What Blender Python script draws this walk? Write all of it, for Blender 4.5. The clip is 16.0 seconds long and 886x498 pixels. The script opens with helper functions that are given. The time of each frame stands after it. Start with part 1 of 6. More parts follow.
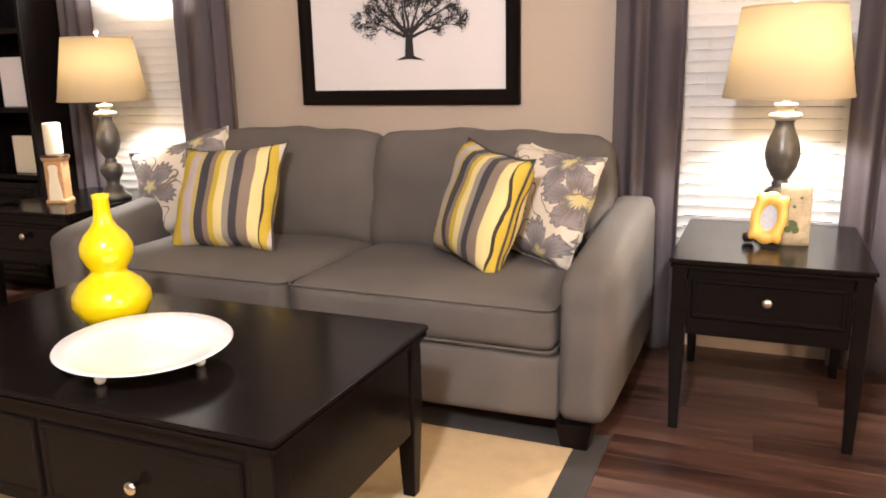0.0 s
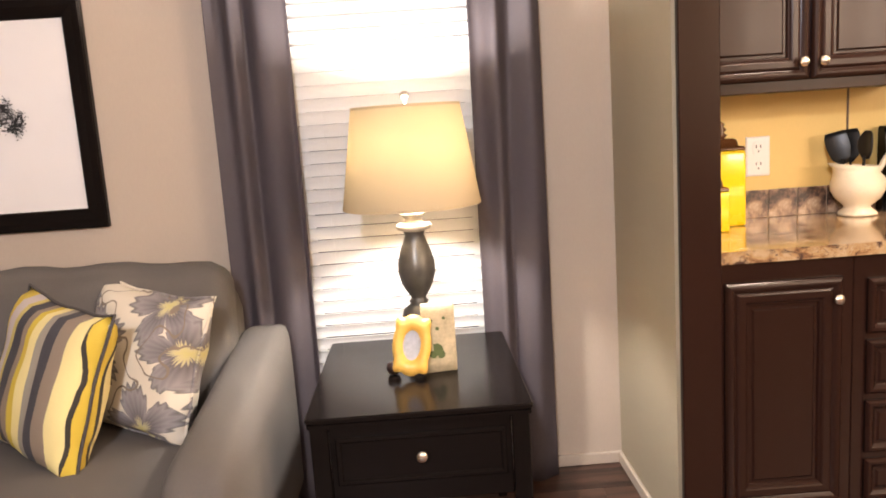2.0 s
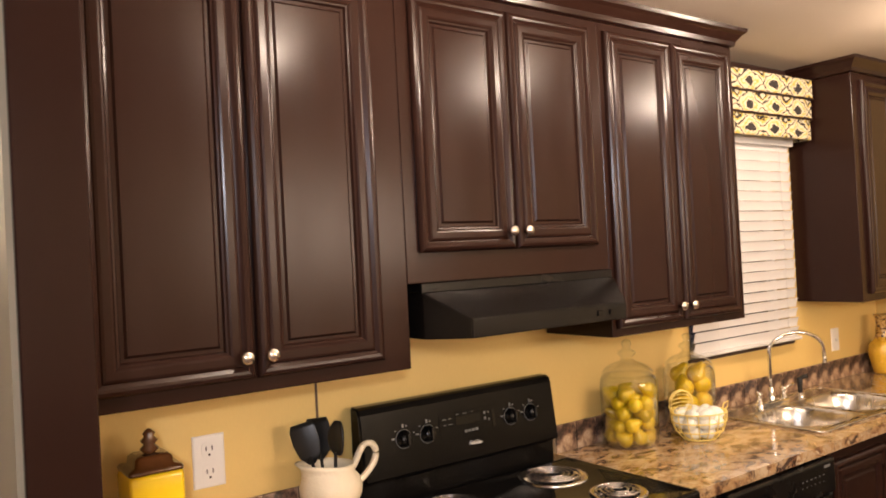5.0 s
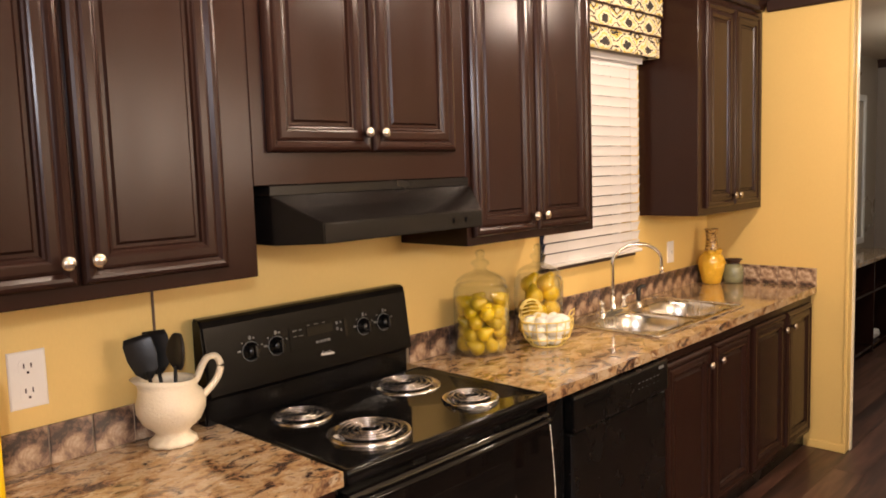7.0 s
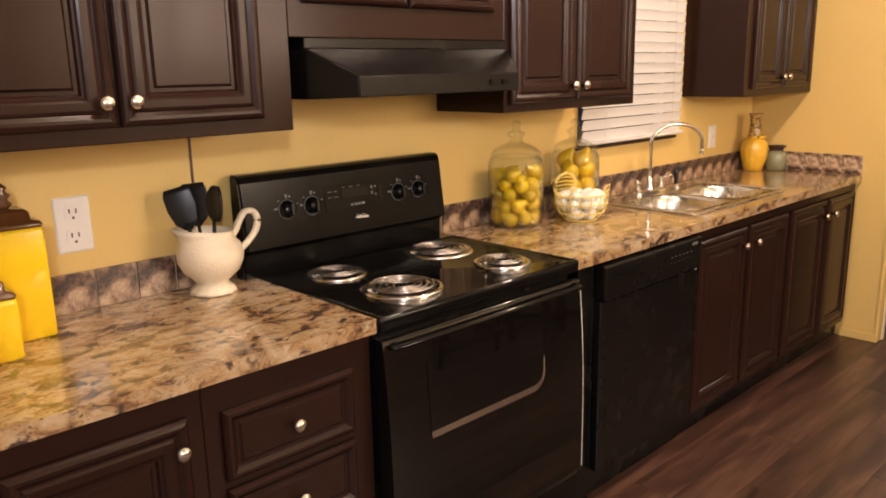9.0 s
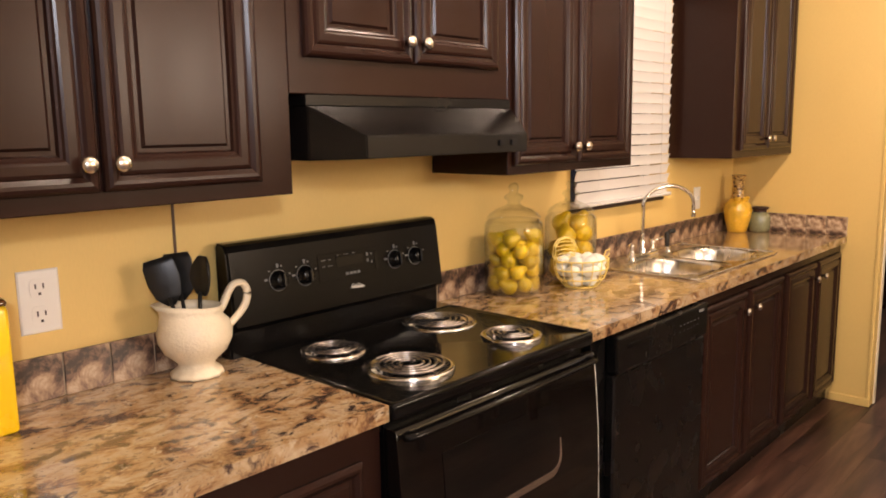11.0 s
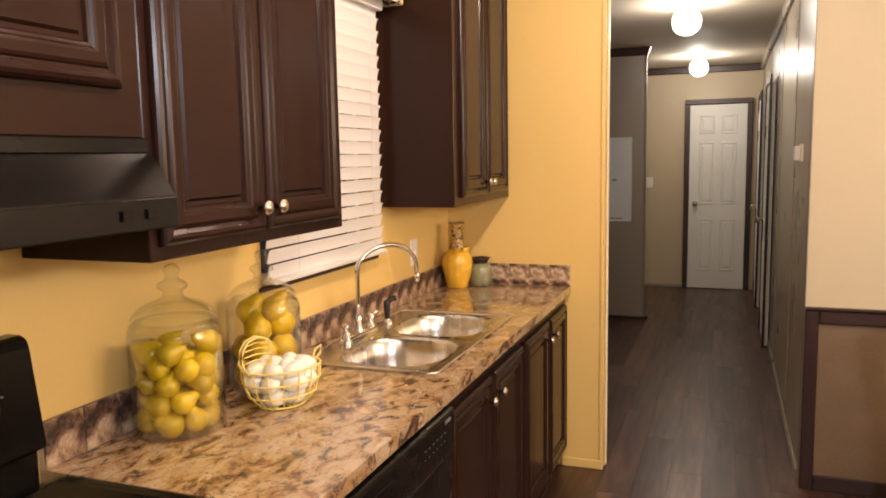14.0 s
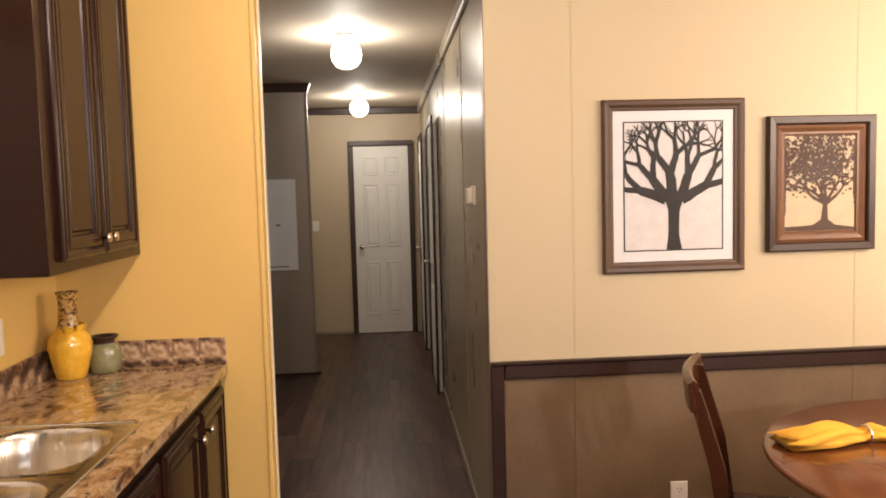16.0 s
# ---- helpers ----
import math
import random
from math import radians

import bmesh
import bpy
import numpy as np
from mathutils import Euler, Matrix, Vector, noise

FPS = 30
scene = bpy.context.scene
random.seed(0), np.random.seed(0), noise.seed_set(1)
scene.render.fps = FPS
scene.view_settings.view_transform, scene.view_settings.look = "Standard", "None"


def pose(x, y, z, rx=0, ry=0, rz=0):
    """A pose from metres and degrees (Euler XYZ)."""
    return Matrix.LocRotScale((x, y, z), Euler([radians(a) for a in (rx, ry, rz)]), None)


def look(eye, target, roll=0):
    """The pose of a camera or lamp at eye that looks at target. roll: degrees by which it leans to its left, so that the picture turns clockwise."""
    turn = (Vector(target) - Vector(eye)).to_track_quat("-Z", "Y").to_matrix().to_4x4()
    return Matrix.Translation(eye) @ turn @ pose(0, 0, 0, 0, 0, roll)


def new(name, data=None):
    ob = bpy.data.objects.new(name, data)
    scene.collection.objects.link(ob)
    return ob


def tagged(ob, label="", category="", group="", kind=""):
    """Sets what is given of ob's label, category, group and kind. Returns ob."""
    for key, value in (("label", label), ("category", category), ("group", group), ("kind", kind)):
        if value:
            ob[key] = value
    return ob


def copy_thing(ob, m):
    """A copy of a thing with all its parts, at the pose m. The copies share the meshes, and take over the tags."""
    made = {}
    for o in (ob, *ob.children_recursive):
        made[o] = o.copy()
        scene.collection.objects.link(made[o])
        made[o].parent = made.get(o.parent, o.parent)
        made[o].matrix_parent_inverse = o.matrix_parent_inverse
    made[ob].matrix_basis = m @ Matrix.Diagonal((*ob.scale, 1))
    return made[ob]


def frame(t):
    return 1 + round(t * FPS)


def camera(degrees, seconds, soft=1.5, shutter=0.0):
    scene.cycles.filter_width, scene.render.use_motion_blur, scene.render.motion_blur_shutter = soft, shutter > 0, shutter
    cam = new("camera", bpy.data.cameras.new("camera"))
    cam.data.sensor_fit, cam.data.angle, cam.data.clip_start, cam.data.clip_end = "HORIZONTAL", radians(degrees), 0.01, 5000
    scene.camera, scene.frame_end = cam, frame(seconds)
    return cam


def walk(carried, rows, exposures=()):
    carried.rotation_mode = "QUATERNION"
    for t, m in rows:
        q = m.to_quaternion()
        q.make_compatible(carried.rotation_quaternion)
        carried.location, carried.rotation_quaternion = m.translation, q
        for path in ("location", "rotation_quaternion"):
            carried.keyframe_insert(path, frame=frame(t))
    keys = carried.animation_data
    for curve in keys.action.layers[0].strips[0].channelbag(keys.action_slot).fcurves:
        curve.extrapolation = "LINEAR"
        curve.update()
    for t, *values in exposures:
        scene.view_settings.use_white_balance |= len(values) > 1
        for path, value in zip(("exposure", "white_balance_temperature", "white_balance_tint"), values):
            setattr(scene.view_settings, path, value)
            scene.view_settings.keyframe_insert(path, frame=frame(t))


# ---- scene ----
cam = camera(60.0, 16.0, soft=1.8)
PATH = [
    (0, (0.99, 0.762, 1.217), (0.232, 2.555, 0.761), -1.2),
    (0.5, (1.018, 0.932, 1.249), (0.403, 2.778, 0.789), -2.5),
    (1, (1.049, 1.095, 1.273), (0.603, 2.997, 0.847), -3.7),
    (1.5, (1.028, 1.222, 1.312), (0.828, 3.174, 0.928), -3.6),
    (2, (1.064, 1.363, 1.343), (1.12, 3.336, 1.019), -3.8),
    (2.5, (1.171, 1.531, 1.374), (1.473, 3.491, 1.118), -4.4),
    (3, (1.271, 1.671, 1.419), (1.817, 3.585, 1.225), -3.7),
    (3.5, (1.354, 1.811, 1.473), (2.124, 3.652, 1.344), -2.7),
    (4, (1.442, 1.923, 1.567), (2.385, 3.686, 1.495), -2.4),
    (4.5, (1.554, 2.003, 1.648), (2.628, 3.691, 1.644), -2.9),
    (4.7, (1.592, 2.018, 1.674), (2.707, 3.679, 1.699), -3.1),
    (6.8, (1.688, 2.111, 1.64), (3.122, 3.496, 1.488), -2.2),
    (7, (1.687, 2.113, 1.627), (3.128, 3.485, 1.424), -1.9),
    (7.5, (1.681, 2.105, 1.58), (3.098, 3.481, 1.266), -1.4),
    (8, (1.676, 2.089, 1.535), (3.033, 3.5, 1.129), -1.3),
    (8.2, (1.675, 2.081, 1.518), (3.011, 3.501, 1.074), -1.2),
    (10.3, (1.669, 2.213, 1.511), (3.049, 3.591, 1.067), -0.9),
    (10.5, (1.663, 2.244, 1.516), (3.068, 3.612, 1.12), -0.9),
    (11, (1.7, 2.335, 1.512), (3.148, 3.68, 1.207), -0.9),
    (11.5, (1.816, 2.449, 1.488), (3.315, 3.747, 1.226), -1.2),
    (12, (1.924, 2.539, 1.469), (3.496, 3.751, 1.218), -1.2),
    (12.5, (2.032, 2.643, 1.462), (3.696, 3.725, 1.217), -1.2),
    (13, (2.143, 2.722, 1.473), (3.886, 3.668, 1.217), -1.4),
    (13.5, (2.307, 2.765, 1.518), (4.108, 3.593, 1.249), -1.5),
    (14, (2.454, 2.812, 1.559), (4.316, 3.501, 1.321), -1.0),
    (14.5, (2.621, 2.865, 1.58), (4.544, 3.374, 1.376), -0.9),
    (15, (2.769, 2.896, 1.583), (4.742, 3.186, 1.42), -1.2),
    (15.5, (2.964, 2.893, 1.577), (4.957, 2.976, 1.43), -1.6),
    (16, (3.108, 2.875, 1.569), (5.097, 2.729, 1.42), -1.5),
]
walk(cam, [(t, look(eye, target, roll)) for t, eye, target, roll in PATH],
     exposures=[(0.0, 0.60), (1.0, 0.57), (2.0, 0.53), (3.0, 0.22), (3.5, 0.03), (4.5, 0.0), (8.0, -0.03), (12.0, 0.0), (14.0, 0.0), (16.0, -0.05)])

# ---- world and lights ----
world = bpy.data.worlds.new("night")
world.use_nodes = True
world.node_tree.nodes["Background"].inputs[0].default_value = (0.02, 0.025, 0.05, 1)
world.node_tree.nodes["Background"].inputs[1].default_value = 0.3
scene.world = world
WARM, LAMPW = (1.0, 0.77, 0.605), (1.0, 0.965, 0.95)


def bulb(name, x, y, z, watts, color, radius=0.05):
    d = bpy.data.lights.new(name, "POINT")
    d.energy, d.color, d.shadow_soft_size = watts, color, radius
    o = new(name, d)
    o.location = (x, y, z)
    return o


CEIL = 2.52
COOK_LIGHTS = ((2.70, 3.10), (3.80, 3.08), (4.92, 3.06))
# two unseen pendants, added to brighten the backsplash and dining side
ADDED_PENDANTS = ((4.05, 0.15, 1.95), (4.95, 0.00, 1.95))
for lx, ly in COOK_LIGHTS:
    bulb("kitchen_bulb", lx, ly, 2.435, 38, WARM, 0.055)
for p in ADDED_PENDANTS:
    bulb("added_dining_bulb", *p, 90, WARM, 0.34)
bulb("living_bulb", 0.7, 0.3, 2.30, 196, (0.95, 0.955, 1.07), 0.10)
bulb("hall_bulb", 7.80, 3.08, 2.40, 22, (1.0, 0.91, 0.80), 0.07)
bulb("hall_bulb_far", 10.70, 3.10, 2.40, 22, (1.0, 0.91, 0.80), 0.07)
bulb("lamp_bulb", 1.045, 3.72, 1.305, 46, LAMPW, 0.035)
bulb("lamp_bulb_west", -2.09, 3.72, 1.305, 46, LAMPW, 0.035)


# ---- materials ----
def mat(name, color, rough=0.5, metal=0.0, var=0.12, scale=6.0, grain=80.0, bump=0.0, stretch=(1, 1, 1), coat=0.0,
        per_object=0.0, coords="Object", spec=0.5):
    """A surface with stains at one scale and grain at another."""
    m = bpy.data.materials.new(name)
    m.use_nodes = True
    n, l = m.node_tree.nodes, m.node_tree.links
    p = n["Principled BSDF"]
    p.inputs["Metallic"].default_value = metal
    p.inputs["Coat Weight"].default_value = coat
    p.inputs["Coat Roughness"].default_value = 0.08
    p.inputs["Specular IOR Level"].default_value = spec
    tc, mp = n.new("ShaderNodeTexCoord"), n.new("ShaderNodeMapping")
    mp.inputs["Scale"].default_value = stretch
    l.new(tc.outputs[coords], mp.inputs[0])
    a, b = n.new("ShaderNodeTexNoise"), n.new("ShaderNodeTexNoise")
    a.inputs["Scale"].default_value, a.inputs["Detail"].default_value = scale, 4
    b.inputs["Scale"].default_value, b.inputs["Detail"].default_value = grain, 3
    for t in (a, b):
        l.new(mp.outputs[0], t.inputs["Vector"])
    mix = n.new("ShaderNodeMath")
    mix.operation = "MULTIPLY_ADD"
    l.new(b.outputs[0], mix.inputs[0])
    mix.inputs[1].default_value = 0.6
    l.new(a.outputs[0], mix.inputs[2])
    rng = n.new("ShaderNodeMapRange")
    rng.inputs[1].default_value, rng.inputs[2].default_value = 0.4, 1.2
    rng.inputs[3].default_value, rng.inputs[4].default_value = 1 - var, 1 + var
    l.new(mix.outputs[0], rng.inputs[0])
    val = rng.outputs[0]
    if per_object:
        oi, r2, mu = n.new("ShaderNodeObjectInfo"), n.new("ShaderNodeMapRange"), n.new("ShaderNodeMath")
        r2.inputs[3].default_value, r2.inputs[4].default_value = 1 - per_object, 1 + per_object
        l.new(oi.outputs["Random"], r2.inputs[0])
        mu.operation = "MULTIPLY"
        l.new(val, mu.inputs[0])
        l.new(r2.outputs[0], mu.inputs[1])
        val = mu.outputs[0]
    hsv = n.new("ShaderNodeHueSaturation")
    hsv.inputs["Color"].default_value = (*color, 1)
    l.new(val, hsv.inputs["Value"])
    l.new(hsv.outputs[0], p.inputs["Base Color"])
    rr = n.new("ShaderNodeMapRange")
    rr.inputs[1].default_value, rr.inputs[2].default_value = 0.3, 0.7
    rr.inputs[3].default_value, rr.inputs[4].default_value = rough * 0.85, min(1, rough * 1.15)
    l.new(a.outputs[0], rr.inputs[0])
    l.new(rr.outputs[0], p.inputs["Roughness"])
    if bump:
        bu = n.new("ShaderNodeBump")
        bu.inputs["Strength"].default_value, bu.inputs["Distance"].default_value = bump, 0.002
        l.new(b.outputs[0], bu.inputs["Height"])
        l.new(bu.outputs[0], p.inputs["Normal"])
    return m


def ramp_into(m, source, stops, constant=False):
    """Colours a material by a value."""
    n, l = m.node_tree.nodes, m.node_tree.links
    r = n.new("ShaderNodeValToRGB")
    r.color_ramp.interpolation = "CONSTANT" if constant else "LINEAR"
    e = r.color_ramp.elements
    while len(e) < len(stops):
        e.new(0.5)
    for i, (pos, c) in enumerate(stops):
        e[i].position, e[i].color = pos, (*c, 1)
    l.new(source, r.inputs[0])
    l.new(r.outputs[0], n["Principled BSDF"].inputs["Base Color"])
    return r


def node_noise(m, scale, detail, stretch=(1, 1, 1), distort=0.0, coords="Object"):
    n, l = m.node_tree.nodes, m.node_tree.links
    tc, mp, a = n.new("ShaderNodeTexCoord"), n.new("ShaderNodeMapping"), n.new("ShaderNodeTexNoise")
    mp.inputs["Scale"].default_value = stretch
    a.inputs["Scale"].default_value, a.inputs["Detail"].default_value, a.inputs["Distortion"].default_value = scale, detail, distort
    a.inputs["Roughness"].default_value = 0.65
    l.new(tc.outputs[coords], mp.inputs[0])
    l.new(mp.outputs[0], a.inputs["Vector"])
    return a.outputs[0]


M_TAN = mat("tan_wallboard", (0.45, 0.365, 0.285), 0.7, var=0.05, scale=2, grain=160, bump=0.12, stretch=(1, 1, 0.3))
M_OLIVE = mat("khaki_wallboard", (0.33, 0.275, 0.19), 0.62, var=0.06, scale=2, grain=160, bump=0.12, stretch=(1, 1, 0.3))
M_GOLD = mat("golden_wallboard", (0.73, 0.515, 0.175), 0.5, var=0.05, scale=2, grain=180, bump=0.15, stretch=(1, 1, 0.3))
M_CREAM = mat("cream_wallboard", (0.55, 0.475, 0.32), 0.6, var=0.04, scale=2, grain=180, bump=0.12, stretch=(1, 1, 0.3))
M_WAINSCOT = mat("brown_wallpaper", (0.165, 0.109, 0.062), 0.5, var=0.2, scale=5, grain=60, bump=0.2)
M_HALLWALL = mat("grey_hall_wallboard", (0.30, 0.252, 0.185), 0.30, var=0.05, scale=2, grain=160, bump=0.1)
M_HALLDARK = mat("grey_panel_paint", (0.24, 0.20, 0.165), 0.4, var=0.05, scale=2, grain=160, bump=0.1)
M_CEIL = mat("ceiling_board", (0.60, 0.52, 0.42), 0.75, var=0.05, scale=3, grain=240, bump=0.35)
M_TRIM = mat("dark_trim", (0.030, 0.0130, 0.0095), 0.36, var=0.2, scale=6, grain=60, stretch=(1, 1, 0.2))
M_CAB = mat("espresso_cabinet", (0.0215, 0.0088, 0.0060), 0.225, var=0.03, scale=4, grain=60, stretch=(3, 3, 0.25), spec=0.18)
M_CABIN = mat("cabinet_side", (0.024, 0.0125, 0.009), 0.42, var=0.2, scale=5, grain=70, stretch=(3, 3, 0.25))
M_BLACKWOOD = mat("black_stained_wood", (0.0065, 0.0046, 0.004), 0.18, var=0.15, scale=5, grain=70, bump=0.015, stretch=(0.3, 3, 3), spec=0.10)
M_BLACK = mat("black_enamel", (0.0045, 0.0042, 0.0040), 0.08, var=0.2, scale=4, grain=50, spec=0.22)
M_BLACKMATT = mat("black_satin", (0.004, 0.0037, 0.0035), 0.26, var=0.08, scale=8, grain=200, bump=0.015, spec=0.42)
M_HOOD = mat("black_hood_enamel", (0.0060, 0.0052, 0.0048), 0.24, var=0.06, scale=8, grain=260, bump=0.004, spec=0.26)
M_CONSOLE = mat("black_control_enamel", (0.0040, 0.0036, 0.0034), 0.2, var=0.1, scale=5, grain=120, spec=0.16)
M_GLASSBLACK = mat("oven_glass", (0.004, 0.004, 0.004), 0.04, var=0.1, spec=0.7)
M_OVEN = mat("oven_door_glass", (0.0042, 0.0036, 0.0033), 0.05, var=0.1, spec=0.55)
M_NICKEL = mat("brushed_nickel", (0.72, 0.66, 0.58), 0.24, 1.0, var=0.06, grain=300)
M_CHROME = mat("chrome", (0.80, 0.79, 0.77), 0.07, 1.0, var=0.03)
M_STEEL = mat("stainless_steel", (0.72, 0.69, 0.64), 0.24, 1.0, var=0.05, grain=200, stretch=(0.1, 3, 1))
M_BOWL = mat("polished_steel_bowl", (0.66, 0.62, 0.56), 0.27, 1.0, var=0.10, scale=14, grain=16, bump=1.0, stretch=(1, 1, 0.03))
M_DRIP = mat("chrome_drip_bowl", (0.72, 0.68, 0.64), 0.20, 1.0, var=0.08, scale=20)
M_COIL = mat("burner_coil", (0.34, 0.31, 0.29), 0.24, 0.9, var=0.2)
M_SOFA = mat("grey_upholstery", (0.101, 0.086, 0.075), 0.9, var=0.26, scale=4, grain=420, bump=0.6)
M_CURTAIN = mat("plum_grey_satin", (0.062, 0.048, 0.052), 0.75, var=0.15, scale=4, grain=300, bump=0.1)
M_BLIND = mat("white_blind_slat", (0.73, 0.71, 0.68), 0.45, var=0.02, grain=150)
M_WHITE = mat("white_plastic", (0.80, 0.77, 0.71), 0.35, var=0.03)
M_DOORWHITE = mat("white_door_paint", (0.74, 0.73, 0.69), 0.4, var=0.03, scale=3, grain=90, bump=0.05)
M_PAPER = mat("white_print_paper", (0.72, 0.68, 0.66), 0.5, var=0.03, scale=5, grain=200)
M_MATBOARD = mat("cool_white_mat_board", (0.68, 0.68, 0.72), 0.5, var=0.03, scale=5, grain=200)
M_INK = mat("black_ink", (0.012, 0.010, 0.009), 0.6, var=0.3, scale=20)
M_CERAMIC = mat("cream_ceramic", (0.78, 0.68, 0.50), 0.42, var=0.06, grain=130, bump=0.8, coat=0.08)
M_YELLOW = mat("yellow_glaze", (0.80, 0.60, 0.004), 0.12, var=0.04, coat=0.6)
M_YELLOWCAN = mat("yellow_ceramic", (0.84, 0.56, 0.01), 0.25, var=0.05, coat=0.4)
M_BROWNLID = mat("brown_glaze", (0.10, 0.038, 0.012), 0.2, var=0.3, coat=0.5)
M_PLATE = mat("white_china", (0.85, 0.84, 0.81), 0.15, var=0.02, coat=0.5)
M_RUG = mat("tan_sisal", (0.50, 0.365, 0.20), 0.95, var=0.15, scale=14, grain=350, bump=0.8)
M_RUGEDGE = mat("dark_rug_binding", (0.035, 0.030, 0.026), 0.9, var=0.2, grain=300, bump=0.4)
M_CANDLE = mat("ivory_wax", (0.85, 0.76, 0.55), 0.45, var=0.04)
M_ORANGEWOOD = mat("tan_carved_wood", (0.48, 0.27, 0.12), 0.5, var=0.3, scale=20)
M_FRAMEYEL = mat("yellow_resin_frame", (0.85, 0.50, 0.10), 0.4, var=0.15, scale=30)
M_GREENJAR = mat("sage_glaze", (0.20, 0.20, 0.11), 0.25, var=0.25, scale=25, coat=0.5)
M_OCHRE = mat("ochre_glaze", (0.72, 0.42, 0.035), 0.25, var=0.2, scale=18, coat=0.5)
M_EGG = mat("egg_shell", (0.80, 0.79, 0.70), 0.5, var=0.08, per_object=0.08)
M_WIRE = mat("pale_yellow_wire", (0.80, 0.62, 0.18), 0.45, var=0.05)
M_PEAR = mat("green_pear_skin", (0.62, 0.42, 0.008), 0.34, var=0.3, scale=25, grain=150, per_object=0.26)
M_PEARB = mat("amber_pear_skin", (0.70, 0.45, 0.012), 0.34, var=0.3, scale=25, grain=150, per_object=0.26)
M_STEM = mat("stem_brown", (0.05, 0.028, 0.012), 0.7)
M_TABLE = mat("cherry_wood", (0.15, 0.050, 0.017), 0.2, var=0.25, scale=4, grain=60, bump=0.03, stretch=(0.3, 3, 3), coat=0.3)
M_CHAIR = mat("cherry_chair_wood", (0.06, 0.019, 0.008), 0.25, var=0.25, scale=5, grain=60, stretch=(3, 3, 0.3))
M_NAPKIN = mat("gold_cloth", (0.80, 0.42, 0.04), 0.85, var=0.15, scale=18, grain=300, bump=0.3)
M_BROWNFRAME = mat("brown_frame_wood", (0.085, 0.047, 0.027), 0.45, var=0.2, scale=6, grain=90)
M_COPPER = mat("copper_brown_mat", (0.135, 0.055, 0.020), 0.4, var=0.3, scale=12)
M_PEWTER = mat("pewter_lamp", (0.085, 0.078, 0.07), 0.35, 0.35, var=0.25, scale=25)
M_RUBBER = mat("black_nylon", (0.010, 0.010, 0.010), 0.4, var=0.2)
M_BIRD = mat("mottled_card", (0.52, 0.43, 0.27), 0.6, var=0.4, scale=28, grain=90)
M_LEAFY = mat("dull_green_print", (0.10, 0.13, 0.04), 0.6, var=0.3)
M_PANELGREY = mat("grey_panel_cover", (0.56, 0.57, 0.60), 0.4, var=0.03)
M_BLUEGREY = mat("faded_photo", (0.42, 0.43, 0.47), 0.4, var=0.25, scale=40)
M_SILVER = mat("silver_print", (0.55, 0.53, 0.50), 0.4, 0.3, var=0.05)
M_MARKS = mat("pale_marking", (0.13, 0.13, 0.125), 0.5)

# laminate counter: brown granite print
M_GRANITE = mat("granite_laminate", (0.3, 0.2, 0.1), 0.12, var=0.0, coat=0.5)
_n, _l = M_GRANITE.node_tree.nodes, M_GRANITE.node_tree.links
_a = node_noise(M_GRANITE, 17, 11, (0.8, 1.15, 1.1), 0.5)
_b = node_noise(M_GRANITE, 19, 9, (0.8, 1.1, 1.1), 0.5)
_c = node_noise(M_GRANITE, 90, 4)
_r1 = ramp_into(M_GRANITE, _a, [(0.34, (0.065, 0.031, 0.018)), (0.41, (0.22, 0.115, 0.055)), (0.47, (0.38, 0.235, 0.11)), (0.53, (0.42, 0.285, 0.155)), (0.60, (0.48, 0.355, 0.22)), (0.68, (0.36, 0.235, 0.14))])


def soft_mask(source, lo, hi):
    v = _n.new("ShaderNodeMapRange")
    v.inputs[1].default_value, v.inputs[2].default_value = lo, hi
    _l.new(source, v.inputs[0])
    return v.outputs[0]


def tint_over(under, mask, color):
    v = _n.new("ShaderNodeMix")
    v.data_type = "RGBA"
    _l.new(mask, v.inputs["Factor"])
    _l.new(under, v.inputs[6])
    v.inputs[7].default_value = (*color, 1)
    return v.outputs[2]


_col = tint_over(_r1.outputs[0], soft_mask(_b, 0.535, 0.615), (0.070, 0.040, 0.030))
_col = tint_over(_col, soft_mask(_b, 0.42, 0.36), (0.52, 0.40, 0.26))
_col = tint_over(_col, soft_mask(_c, 0.60, 0.70), (0.05, 0.03, 0.025))
_l.new(_col, _n["Principled BSDF"].inputs["Base Color"])

M_TILE = mat("granite_tile_print", (0.25, 0.17, 0.12), 0.3, var=0.0)
_a = node_noise(M_TILE, 17, 9, (1, 1, 1), 0.4)
ramp_into(M_TILE, _a, [(0.36, (0.035, 0.020, 0.016)), (0.44, (0.18, 0.105, 0.070)), (0.52, (0.38, 0.255, 0.160)), (0.61, (0.62, 0.49, 0.35))])
M_GROUT = mat("pale_grout", (0.50, 0.38, 0.26), 0.7)

# dark plank floor
M_PLANK = mat("walnut_vinyl_plank", (0.1, 0.05, 0.03), 0.36, var=0.0, bump=0.12, grain=60, stretch=(0.15, 2, 1))
_n, _l = M_PLANK.node_tree.nodes, M_PLANK.node_tree.links
_oi = _n.new("ShaderNodeObjectInfo")
_tc, _cm = _n.new("ShaderNodeTexCoord"), _n.new("ShaderNodeVectorMath")
_cm.operation = "ADD"
_sc = _n.new("ShaderNodeVectorMath")
_sc.operation = "SCALE"
_sc.inputs["Scale"].default_value = 40
_l.new(_oi.outputs["Random"], _sc.inputs[0])
_mp = _n.new("ShaderNodeMapping")
_mp.inputs["Scale"].default_value = (0.16, 1.6, 1)
_l.new(_tc.outputs["Object"], _mp.inputs[0])
_l.new(_mp.outputs[0], _cm.inputs[0])
_l.new(_sc.outputs[0], _cm.inputs[1])
_no = _n.new("ShaderNodeTexNoise")
_no.inputs["Scale"].default_value, _no.inputs["Detail"].default_value, _no.inputs["Distortion"].default_value = 14, 7, 0.6
